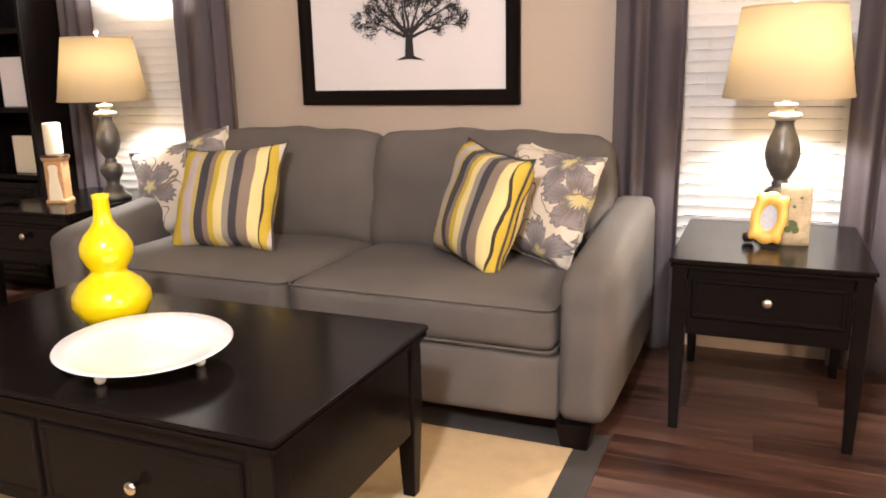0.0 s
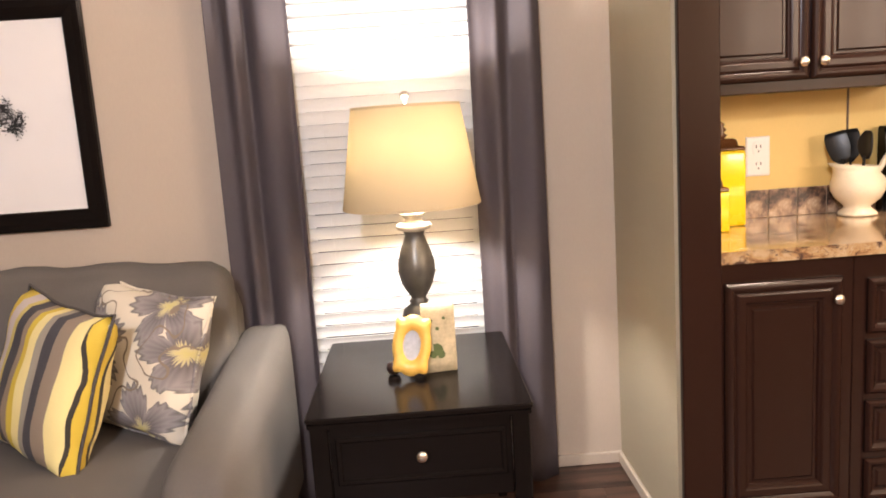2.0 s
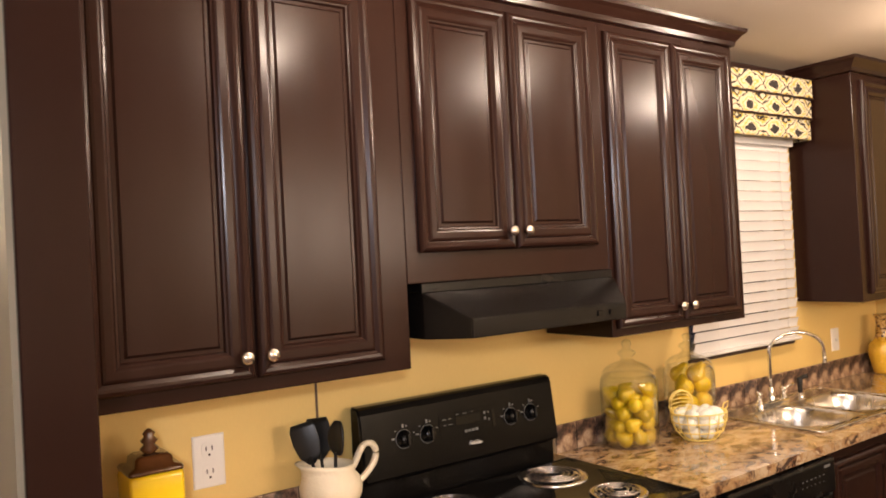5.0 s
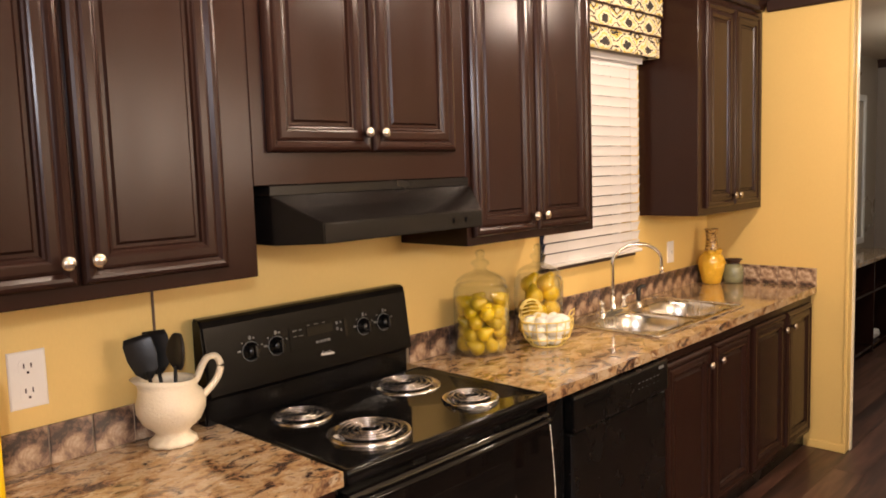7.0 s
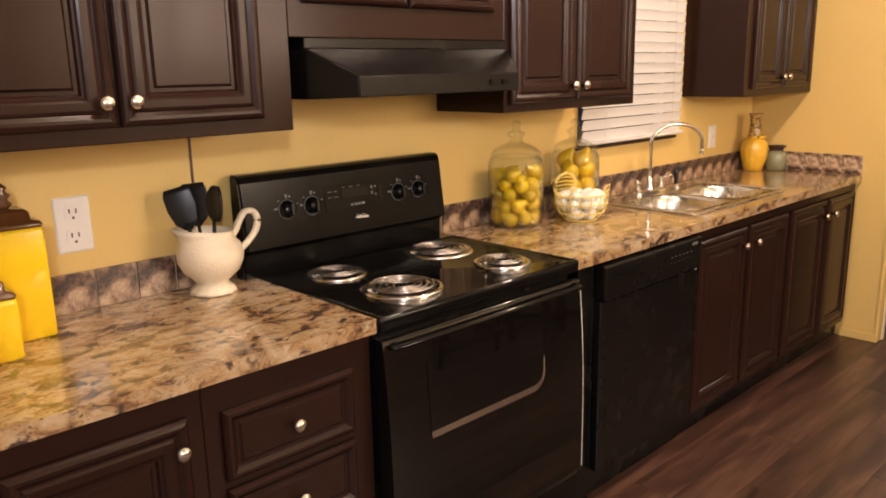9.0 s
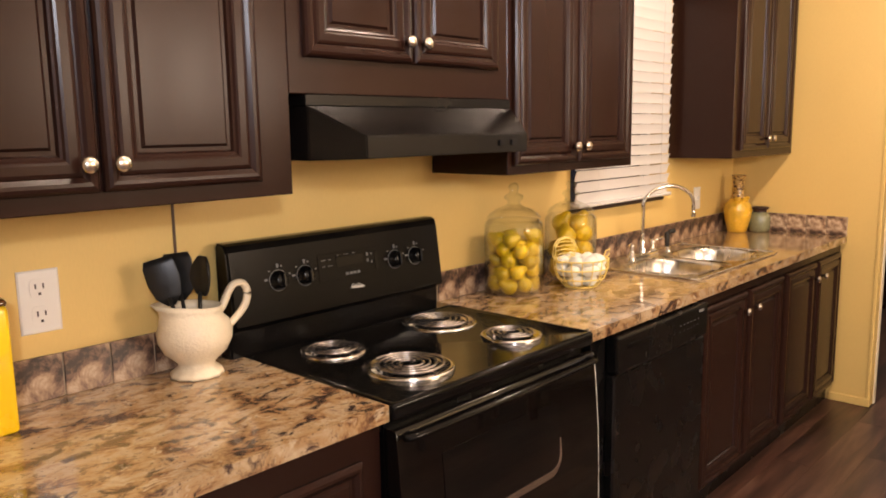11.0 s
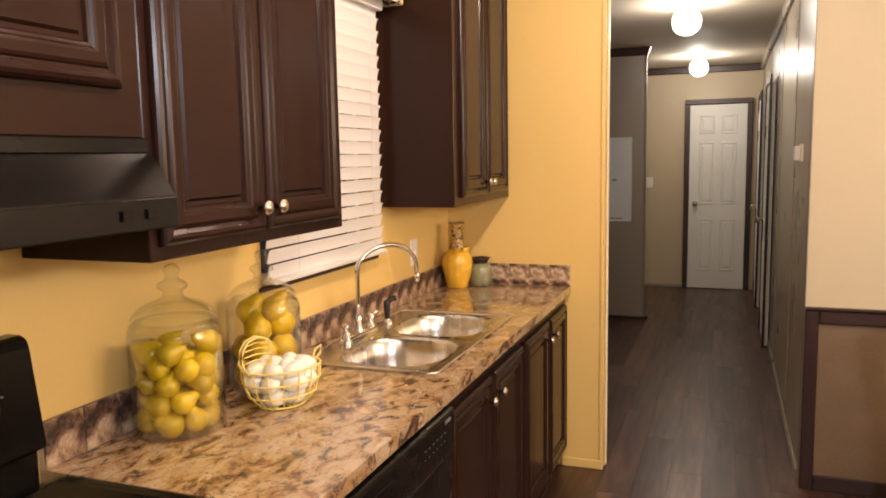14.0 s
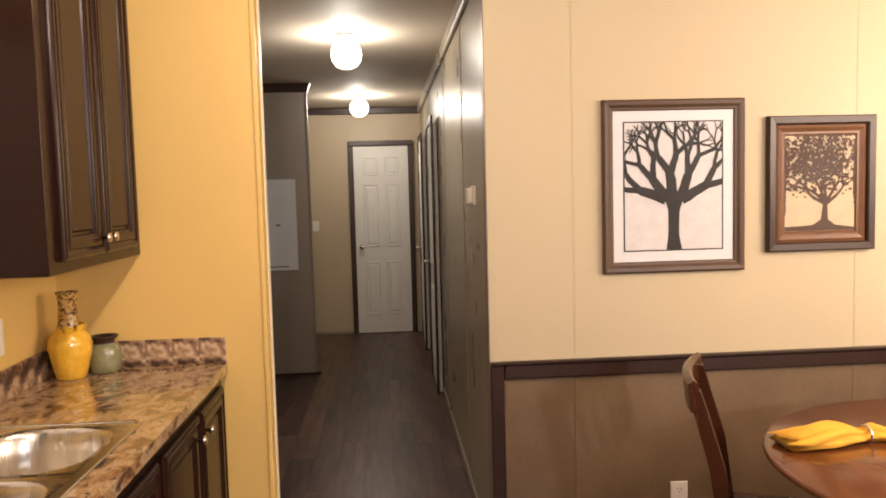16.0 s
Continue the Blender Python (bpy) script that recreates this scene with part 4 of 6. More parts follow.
part("frame", ring_frame(0.603, 0.715, [(0, 0), (0, 0.018), (0.008, 0.026), (0.022, 0.024), (0.034, 0.016), (0.042, 0.015), (0.046, 0.009), (0.046, 0)]), M_BROWNFRAME, p1, "brown wooden frame")
part("mat", box(-0.258, 0.258, -0.008, -0.002, -0.314, 0.314), M_MATBOARD, p1, "white mat board")
part("border", ring_frame(0.425, 0.537, [(0, 0.008), (0, 0.0095), (0.005, 0.0095), (0.005, 0.008)]), M_INK, p1, "thin black line")
part("print", box(-0.207, 0.207, -0.0092, -0.0082, -0.263, 0.263), mat("pale_grey_print", (0.62, 0.61, 0.63), 0.5, var=0.12, scale=14), p1, "pale print")
bt = part("tree_drawing", bare_tree_drawing(0.414, 0.526, 0), M_INK, p1, "dark bare tree drawing")
bt.location = (0, -0.0105, -0.263)

p2 = thing("framed_autumn_tree_print", "dark-framed print of a leafy brown tree in a copper mat", "picture", pose(XE + 0.044, 1.0455, 1.563, 0, 0, -90))
part("frame", ring_frame(0.469, 0.565, [(0, 0), (0, 0.026), (0.005, 0.032), (0.030, 0.030), (0.036, 0.024), (0.036, 0)]), M_TRIM, p2, "dark wooden frame")
part("mat", ring_frame(0.398, 0.494, [(0, 0.004), (0, 0.014), (0.014, 0.018), (0.030, 0.012), (0.040, 0.012), (0.046, 0.006), (0.046, 0.004)]), M_COPPER, p2, "copper-brown inner frame")
part("print", box(-0.16, 0.16, -0.006, -0.002, -0.208, 0.208), mat("straw_print", (0.52, 0.42, 0.28), 0.5, var=0.15, scale=10), p2, "straw-coloured print")
dt = part("tree_drawing", dense_tree_drawing(0.306, 0.40, 0), mat("brown_ink", (0.06, 0.028, 0.017), 0.6, var=0.3), p2, "dark brown leafy tree drawing")
dt.location = (0, -0.0068, -0.20)


# ---- kitchen cabinets ----
def door_part(parent, x, z, w, h, y, knob_x=None, knob_z=None, profile=DOOR_PROFILE, name="door"):
    d = part(name, moulded(w, h, profile), M_CAB, parent)
    d.location = (x, y, z)
    if knob_x is not None:
        knob(d, knob_x, -0.0185, knob_z)
    return d


UF = 3.828
UD = W - UF


def upper_cabinet(x0, x1, z0, z1, doors, label, dz0=0.035, knob_h=0.055):
    """doors: (x0, x1, knob at the right?)."""
    c = thing("upper_cabinet", label, "cabinet", pose(x0, UF, z0), "upper kitchen cabinets")
    part("body", box(0, x1 - x0, 0, UD, 0, z1 - z0, 0.002), M_CAB, c)
    for a, b, right in doors:
        w, h = b - a, z1 - z0 - dz0 - 0.03
        door_part(c, a - x0, dz0, w, h, -0.0005, w - 0.028 if right else 0.028, knob_h)
    return c


upper_cabinet(1.913, 2.790, 1.369, 2.45, [(1.955, 2.334, True), (2.342, 2.700, False)], "tall espresso upper cabinet with two raised-panel doors", 0.035)
upper_cabinet(2.7905, 3.6095, 1.603, 2.45, [(2.832, 3.188, True), (3.194, 3.552, False)], "short espresso cabinet above the range hood", 0.085)
upper_cabinet(3.610, 4.384, 1.369, 2.45, [(3.632, 3.982, True), (3.990, 4.345, False)], "tall espresso upper cabinet beside the window", 0.028)
upper_cabinet(5.345, 6.155, 1.357, 2.45, [(5.415, 5.745, True), (5.753, 6.085, False)], "espresso upper cabinet between window and end wall", 0.035)


def crown(x0, x1, left, right):
    prof = [(0.0, 0), (-0.012, 0.004), (-0.016, 0.02), (-0.035, 0.045), (-0.048, 0.055), (-0.052, 0.068)]
    bm = bmesh.new()
    rows = []
    for d, z in prof:
        a = x0 + (d if left else 0)
        b = x1 - (d if right else 0)
        pts = ([(a, W - 0.032)] if left else []) + [(a, UF + d), (b, UF + d)] + ([(b, W - 0.032)] if right else [])
        rows.append([bm.verts.new((px, py, 2.451 + z)) for px, py in pts])
    for a, b in zip(rows, rows[1:]):
        for i in range(len(a) - 1):
            bm.faces.new((a[i], a[i + 1], b[i + 1], b[i]))
    bmesh.ops.recalc_face_normals(bm, faces=bm.faces[:])
    return setting("cabinet_crown", bm, M_CAB, "dark crown moulding on the upper cabinets", "trim")


crown(1.913, 4.384, False, True)
crown(5.345, 6.155, True, False)

BF = 3.545


def base_cabinet(x0, x1, label, fronts, body_top=0.882):
    """fronts: (kind, x0, x1, z0, z1, knob x or None, knob z)."""
    c = thing("base_cabinet", label, "cabinet", pose(x0, BF, 0), "base kitchen cabinets")
    part("body", box(0, x1 - x0, 0, 0.59, 0.085, body_top, 0.002), M_CAB, c)
    if body_top < 0.88:
        part("front_rail", box(0, x1 - x0, 0, 0.018, body_top, 0.882, 0.001), M_CAB, c)
    part("toe_kick", box(0.002, x1 - x0 - 0.002, 0.03, 0.05, 0, 0.0845), M_BLACKMATT, c, "black toe kick")
    for kind, a, b, z0, z1, kx, kz in fronts:
        door_part(c, a - x0, z0, b - a, z1 - z0, -0.0005, None if kx is None else kx - a, None if kz is None else kz - z0,
                  DRAWER_PROFILE if kind == "drawer" else DOOR_PROFILE, kind)
    return c


base_cabinet(1.913, 2.335, "espresso base cabinet with one door beside the partition", [("door", 1.944, 2.298, 0.115, 0.822, 2.272, 0.758)])
base_cabinet(2.336, 2.788, "espresso base cabinet with a stack of drawers",
             [("drawer", 2.375, 2.725, 0.640, 0.808, 2.55, 0.724), ("drawer", 2.375, 2.725, 0.450, 0.620, 2.55, 0.535),
              ("drawer", 2.375, 2.725, 0.262, 0.430, 2.55, 0.347), ("drawer", 2.375, 2.725, 0.11, 0.242, 2.55, 0.175)])
base_cabinet(4.402, 5.285, "espresso sink base cabinet with two doors", [("door", 4.432, 4.842, 0.11, 0.835, 4.80, 0.757), ("door", 4.872, 5.262, 0.11, 0.835, 4.915, 0.757)], 0.74)
base_cabinet(5.286, 6.155, "espresso base cabinet at the end wall with two doors", [("door", 5.312, 5.722, 0.11, 0.835, 5.685, 0.757), ("door", 5.752, 6.118, 0.11, 0.835, 5.80, 0.757)], 0.74)
setting("cabinet_filler", box(3.662, 3.745, BF + 0.004, 4.1, 0.0, 0.882, 0.002), M_BLACKMATT, "black filler panel between range and dishwasher", "trim")

# counters with a hole for the sink
CF, CT = 3.518, 0.92
SX0, SX1, SY0, SY1 = 4.50, 5.36, 3.60, 4.075


def counter(name, x0, x1, hole, label):
    c = thing(name, label, "countertop", pose(0, 0, 0))
    bm = bmesh.new()
    y1 = W - 0.001
    if hole:
        a, b, ya, yb = hole
        pieces = [(x0, a, CF, y1), (b, x1, CF, y1), (a, b, CF, ya), (a, b, yb, y1)]
    else:
        pieces = [(x0, x1, CF, y1)]
    for a, b, ya, yb in pieces:
        box(a, b, ya, yb, CT - 0.037, CT, 0, bm)
    bmesh.ops.remove_doubles(bm, verts=bm.verts[:], dist=0.0001)
    part("slab", bm, M_GRANITE, c)
    return c


c1 = counter("countertop", 1.913, 2.792, None, "glossy brown granite-print laminate countertop beside the range")
c2 = counter("countertop", 3.612, 6.158, (SX0 + 0.012, SX1 - 0.012, SY0 + 0.012, SY1 - 0.012), "long brown granite-print laminate countertop with a sink")


def splash(parent, x0, x1):
    part("splash_backing", box(x0, x1, W - 0.012, W - 0.001, CT + 0.0005, CT + 0.100), M_GROUT, parent, "pale grout lines")
    n = max(1, round((x1 - x0) / 0.112))
    p = (x1 - x0) / n
    me = finish(box(0.002, p - 0.002, W - 0.018, W - 0.0125, CT + 0.0005, CT + 0.103, 0.001), "splash_tile", M_TILE)
    for i in range(n):
        o = new("splash_tile", me)
        o.parent = parent
        o.location = (x0 + i * p, 0, 0)


splash(c1, 1.913, 2.792)
splash(c2, 3.612, 6.14)
part("splash_backing", box(6.148, 6.158, CF, W - 0.02, CT + 0.0005, CT + 0.100), M_GROUT, c2, "pale grout lines")
n_end = 6
pe = (W - 0.02 - CF) / n_end
me_end = finish(box(6.141, 6.1475, 0.0015, pe - 0.0015, CT + 0.0005, CT + 0.103, 0.001), "splash_tile", M_TILE)
for i in range(n_end):
    o = new("splash_tile", me_end)
    o.parent = c2
    o.location = (0, CF + i * pe, 0)

# ---- sink and faucet ----
sink = thing("double_sink", "stainless steel double-bowl sink set in the countertop", "sink", pose(0, 0, CT))
rim = bmesh.new()
BX = [(SX0 + 0.04, 4.905), (4.945, SX1 - 0.04)]
BY0, BY1 = SY0 + 0.035, SY1 - 0.10
for xa, xb, ya, yb in ((SX0, BX[0][0], SY0, SY1), (BX[0][1], BX[1][0], SY0, SY1), (BX[1][1], SX1, SY0, SY1), (BX[0][0], BX[0][1], SY0, BY0), (BX[0][0], BX[0][1], BY1, SY1),
                       (BX[1][0], BX[1][1], SY0, BY0), (BX[1][0], BX[1][1], BY1, SY1)):
    box(xa, xb, ya, yb, 0.0005, 0.006, 0, rim)
bmesh.ops.remove_doubles(rim, verts=rim.verts[:], dist=0.0001)
part("rim", rim, M_STEEL, sink, "brushed steel rim")
part("rim_bead", tube([(x, y, 0.005) for x, y, z in rounded_loop(SX0, SX1, SY0, SY1, 0.03, 0, 4)], 0.0045, 8, None, True), M_STEEL, sink, "rounded steel edge", True)
for xa, xb in BX:
    lp = [rounded_loop(xa - 0.006, xb + 0.006, BY0 - 0.006, BY1 + 0.006, 0.002, 0.0064, 8), rounded_loop(xa - 0.004, xb + 0.004, BY0 - 0.004, BY1 + 0.004, 0.127, 0.0085, 8)]
    for d, z, r in ((0.0, 0.0075, 0.125), (0.005, 0.0, 0.125), (0.010, -0.008, 0.122), (0.016, -0.06, 0.118), (0.022, -0.11, 0.112), (0.034, -0.140, 0.10), (0.060, -0.152, 0.075), (0.10, -0.156, 0.04)):
        lp.append(rounded_loop(xa + d, xb - d, BY0 + d, BY1 - d, r, z, 8))
    part("bowl", loft(lp, None, False, True), M_BOWL, sink, "deep steel bowl", True)
    dr = part("drain", lathe([(0, 0.004), (0.02, 0.004), (0.022, 0.006), (0.038, 0.006), (0.042, 0.0)], 20), M_CHROME, sink, "round drain", True)
    dr.location = ((xa + xb) / 2, (BY0 + BY1) / 2, -0.156)

fx, fy = 4.865, SY1 - 0.045
fau = thing("kitchen_faucet", "chrome gooseneck faucet with two handles on the sink", "faucet", pose(fx, fy, CT + 0.006))
part("base_plate", loft([rounded_loop(-0.125 + d, 0.125 - d, -0.026 + d, 0.026 - d, 0.024 - d, z, 5) for d, z in ((0, 0), (0, 0.012), (0.005, 0.018), (0.014, 0.02))], None, False, True), M_CHROME, fau, "", True)
dxy = (0.225, -0.135)
neck = [(0, 0, 0.02), (0, 0, 0.12), (0, 0, 0.235)]
for i in range(1, 15):
    a = math.pi * i / 14 * 0.96
    s = (1 - math.cos(a)) / 2
    neck.append((dxy[0] * s, dxy[1] * s, 0.235 + 0.085 * math.sin(a)))
neck.append((dxy[0] * 1.005, dxy[1] * 1.005, 0.195))
part("spout", tube(neck, 0.0085, 12), M_CHROME, fau, "arched chrome spout", True)
part("collar", lathe([(0.020, 0.018), (0.018, 0.03), (0.012, 0.05), (0.012, 0.075), (0.009, 0.08)], 16), M_CHROME, fau, "", True)
tip = part("spout_tip", lathe([(0.0, -0.028), (0.010, -0.028), (0.0105, -0.004), (0.0085, 0.0), (0, 0.0)], 14), M_CHROME, fau, "", True)
tip.location = (dxy[0] * 1.005, dxy[1] * 1.005, 0.2)
for s in (-1, 1):
    h = part("tap_handle", lathe([(0.019, 0.018), (0.016, 0.028), (0.011, 0.036), (0.011, 0.048), (0.016, 0.056), (0.016, 0.064), (0.008, 0.070), (0, 0.071)], 16), M_CHROME, fau, "chrome tap handle", True)
    h.location = (s * 0.098, 0, 0)
    lev = part("lever", tube([(0, 0, 0.062), (s * 0.02, -0.012, 0.068), (s * 0.05, -0.026, 0.076)], 0.005, 8, None, False, lambda t: 1 + 0.4 * t), M_CHROME, h, "", True)
spr = thing("sink_sprayer", "black pull-out sprayer beside the faucet", "sprayer", pose(5.10, fy - 0.005, CT + 0.006))
part("collar", lathe([(0.021, 0), (0.021, 0.006), (0.014, 0.014), (0.012, 0.02)], 16), M_CHROME, spr, "chrome collar", True)
part("handle", lathe([(0.010, 0.018), (0.012, 0.05), (0.014, 0.075), (0.012, 0.09), (0, 0.094)], 14), M_RUBBER, spr, "black handle", True)
part("nozzle", tube([(0, 0, 0.08), (0.008, -0.012, 0.094), (0.02, -0.03, 0.098)], 0.011, 10), M_RUBBER, spr, "black nozzle", True)

# ---- range ----
RX0, RX1 = 2.798, 3.606
rng_ = thing("electric_range", "black freestanding electric range with four coil burners", "stove", pose(RX0, 3.535, 0))
rw = RX1 - RX0
part("body", box(0.004, rw - 0.004, 0.01, 0.57, 0.03, 0.895, 0.004), M_BLACKMATT, rng_)
part("cooktop", loft([rounded_loop(-0.003 + d, rw + 0.003 - d, -0.03 + d, 0.535 - d * 0.2, 0.012, z, 4) for d, z in ((0.004, 0.882), (0, 0.888), (0, 0.914), (0.003, 0.921), (0.010, 0.9225), (0.018, 0.919), (0.022, 0.918))], None, True, True), M_BLACK, rng_, "glossy black cooktop", True)
for f in range(4):
    xx, yy = (0.05, rw - 0.05)[f % 2], (0.05, 0.5)[f // 2]
    part("foot", lathe([(0, 0), (0.018, 0), (0.018, 0.01), (0.01, 0.014), (0.01, 0.031)], 10), M_RUBBER, rng_).location = (xx, yy, 0)
bg = bmesh.new()
prof = [(0.548, 0.90), (0.546, 0.992), (0.540, 1.000), (0.524, 1.004), (0.5195, 1.010), (0.522, 1.03), (0.545, 1.205), (0.552, 1.222), (0.565, 1.228), (0.598, 1.228), (0.600, 0.90)]
prs = [[bg.verts.new((x, y, z)) for y, z in prof] for x in (-0.045, rw - 0.055)]
for k in range(len(prof)):
    q = (k + 1) % len(prof)
    bg.faces.new((prs[0][k], prs[0][q], prs[1][q], prs[1][k]))
bg.faces.new(prs[0][::-1])
bg.faces.new(prs[1])
bmesh.ops.recalc_face_normals(bg, faces=bg.faces[:])
bmesh.ops.bevel(bg, geom=[e for e in bg.edges if abs(e.verts[0].co.x - e.verts[1].co.x) < 0.001], offset=0.006, segments=2, affect="EDGES")
bgo = part("backguard", bg, M_CONSOLE, rng_, "glossy black control panel")
slope = math.degrees(math.atan2(0.023, 0.175))
fy0 = lambda z: 0.522 + (z - 1.03) * 0.023 / 0.175
for xx in (0.125, 0.215, rw - 0.245, rw - 0.155):
    kb = part("control_knob", lathe([(0.027, 0), (0.027, 0.004), (0.022, 0.006), (0.020, 0.020), (0.017, 0.024), (0, 0.025)], 20), M_BLACKMATT, bgo, "black control knob", True)
    kb.matrix_local = pose(xx - 0.02, fy0(1.115) - 0.001, 1.115, 90 - slope, 0, 0)
    part("grip", box(-0.005, 0.005, -0.019, 0.019, 0.020, 0.034, 0.002), M_BLACKMATT, kb)
    ring = part("dial_ring", lathe([(0.0275, 0.0), (0.029, 0.0015), (0.030, 0.0)], 24), M_MARKS, kb, "pale dial ring", True)
    for a, wd, ht in ((90, 0.004, 0.006), (72, 0.003, 0.003), (172, 0.006, 0.003), (20, 0.003, 0.002), (135, 0.003, 0.002)):
        mk = part("dial_mark", box(-wd, wd, -ht, ht, 0, 0.0008), M_MARKS, kb, "pale dial figure")
        mk.matrix_local = pose(0.040 * math.cos(radians(a)), 0.040 * math.sin(radians(a)), 0.0005)
cl = part("clock_panel", box(-0.125, 0.115, -0.002, 0.0, -0.040, 0.040, 0.001), M_CONSOLE, bgo, "dark clock display")
cl.matrix_local = pose(rw * 0.455, fy0(1.125), 1.125, -slope, 0, 0)
part("clock_glass", box(-0.060, 0.045, -0.0035, -0.0021, -0.004, 0.026, 0.0006), M_BLACK, cl, "small glossy clock window")
part("side_button", box(0.090, 0.105, -0.0038, -0.0021, -0.030, 0.026, 0.0008), M_BLACK, cl, "upright black key")
for bx, bz, bw_, bh_ in ((-0.105, 0.022, 0.008, 0.0016), (-0.082, 0.022, 0.006, 0.0012), (-0.105, 0.004, 0.006, 0.0012), (-0.082, 0.004, 0.008, 0.0012), (-0.05, 0.031, 0.006, 0.001),
                         (-0.02, 0.031, 0.008, 0.001), (0.01, 0.031, 0.006, 0.001), (0.062, 0.020, 0.004, 0.005), (0.062, 0.002, 0.004, 0.005), (0.078, 0.020, 0.003, 0.003), (0.078, -0.004, 0.003, 0.004)):
    part("button_mark", box(bx - bw_, bx + bw_, -0.0030, -0.0022, bz - bh_, bz + bh_), M_MARKS, cl, "small button marking")
for k in range(4):
    part("button_mark", box(-0.028 + 0.015 * k, -0.017 + 0.015 * k, -0.0030, -0.0022, -0.031, -0.023), M_MARKS, cl, "pale figure bar")
lg = part("badge", box(-0.024, 0.024, -0.0012, 0, -0.004, 0.004, 0.0005), M_SILVER, bgo, "small silver badge")
lg.matrix_local = pose(rw * 0.47, fy0(1.045) - 0.001, 1.055, -slope, 4, 0)
part("badge_swash", tube([(-0.030, -0.001, -0.004), (-0.020, -0.001, 0.010), (-0.008, -0.001, 0.005), (0.004, -0.001, 0.009), (0.028, -0.001, -0.001)], 0.0012, 5), M_SILVER, lg, "curved silver stroke")


def burner(x, y, r):
    b = part("burner", lathe([(0, -0.004), (r * 0.35, -0.004), (r * 0.7, -0.003), (r * 0.92, 0.001), (r * 1.0, 0.0055), (r * 1.10, 0.006), (r * 1.13, 0.002), (r * 1.13, -0.001)], 40), M_DRIP, rng_, "chrome drip bowl with a coil", True)
    b.location = (x - RX0, y - 3.535, 0.919)
    pts = []
    turns = 4.3 if r > 0.09 else 3.5
    n = int(turns * 26)
    for i in range(n + 1):
        t = i / n
        rr = r * (0.20 + 0.72 * t)
        a = turns * 2 * math.pi * t
        pts.append((rr * math.cos(a), rr * math.sin(a), 0.0095))
    part("coil", tube(pts, 0.0044 if r > 0.09 else 0.004, 8), M_COIL, b, "dark spiral heating coil", True)
    for k in range(3):
        a = radians(30 + 120 * k)
        part("coil_support", box(r * 0.15, r * 0.95, -0.002, 0.002, 0.0, 0.0048), M_CHROME, b).matrix_local = pose(0, 0, 0, 0, 0, math.degrees(a))
    return b


burner(2.985, 3.945, 0.080)
burner(3.020, 3.685, 0.104)
burner(3.400, 3.935, 0.104)
burner(3.425, 3.672, 0.080)
# the glass front leans back towards its top
DOOR_F = [(-0.052, 0.207), (-0.054, 0.214), (-0.054, 0.43)]
for k in range(1, 22):
    DOOR_F.append((DOOR_F[-1][0] + 0.0203 * math.tan(radians(6.0 * k / 21)), 0.43 + 0.0203 * k))
DOOR_F.append((DOOR_F[-1][0] + 0.006, DOOR_F[-1][1] + 0.004))
door_face = lambda z: next(a[0] + (b[0] - a[0]) * (z - a[1]) / (b[1] - a[1]) for a, b in zip(DOOR_F, DOOR_F[1:]) if a[1] <= z <= b[1])
odb = bmesh.new()
loft([[(xx, y, z) for y, z in DOOR_F + [(0.008, DOOR_F[-1][1]), (0.008, 0.207)]] for xx in (0.0, 0.004, rw - 0.004, rw)], odb, True, True)
od = part("oven_door", odb, M_OVEN, rng_, "black glass oven door", True)
od.data.polygons.foreach_set("use_smooth", [abs(p.normal.x) < 0.5 for p in od.data.polygons])
WX0, WX1, WZ0, WZ1 = 0.138, 0.610, 0.566, 0.770
win = bmesh.new()
wz = [WZ0 + (WZ1 - WZ0) * k / 10 for k in range(11)]
loft([[(x, door_face(z) - d, z) for x, d in ((WX0, 0.0018), (WX1 - e, 0.0018), (WX1 - e, -0.002), (WX0, -0.002))] for z, e in [(z, 0.02 if z in (wz[0], wz[-1]) else 0.0) for z in wz]], win, True, True)
part("oven_window", win, M_GLASSBLACK, od, "dark oven window")
# tapering steel strip shaped like the highlight on the window's lower bevel
sill = [(x, 0.0) for x in (WX0, 0.30, 0.45, WX1 - 0.05)] + [(WX1 - 0.05 + 0.05 * math.sin(a), 0.05 - 0.05 * math.cos(a)) for a in (0.3, 0.6, 0.9, 1.2, 1.5)] + [(WX1, 0.065), (WX1, 0.08), (WX1, 0.095)]
trim = bmesh.new()
n_t = len(sill)
loft([[(x + dx * w, door_face(WZ0 + z + 0.001) - dy, WZ0 + z + dz * w + 0.001) for dx, dy, dz in (((0, 0.0008, -1), (0, 0.004, -0.6), (0, 0.0022, 1), (0, 0.0005, 1)) if z < 0.03 else ((1, 0.0008, 0), (0.6, 0.004, 0), (-1, 0.0022, 0), (-1, 0.0005, 0)))]
      for (x, z), w in zip(sill, [0.011] * (n_t - 7) + [0.010, 0.009, 0.006, 0.004, 0.003, 0.002, 0.0015])], trim, True, True)
part("bevel_glint", trim, M_STEEL, od, "steel strip standing in for the glint on the window's bevel")
hd = DOOR_F[-3][0]
hnd = bmesh.new()
for_x = [(0.012, 0.3), (0.02, 0.8), (0.05, 1.0)] + [(0.05 + (rw - 0.10) * k / 8, 1.0 + 0.25 * math.sin(math.pi * k / 8)) for k in range(1, 8)] + [(rw - 0.05, 1.0), (rw - 0.02, 0.8), (rw - 0.012, 0.3)]
loft([[(x, hd - 0.020 * w - 0.004 + 0.007 * math.cos(a) + 0.003 * math.sin(a), 0.846 + 0.008 * math.sin(a)) for a in [2 * math.pi * k / 10 for k in range(10)]] for x, w in for_x], hnd, True, True)
part("handle", hnd, M_BLACK, od, "glossy black bowed handle", True)
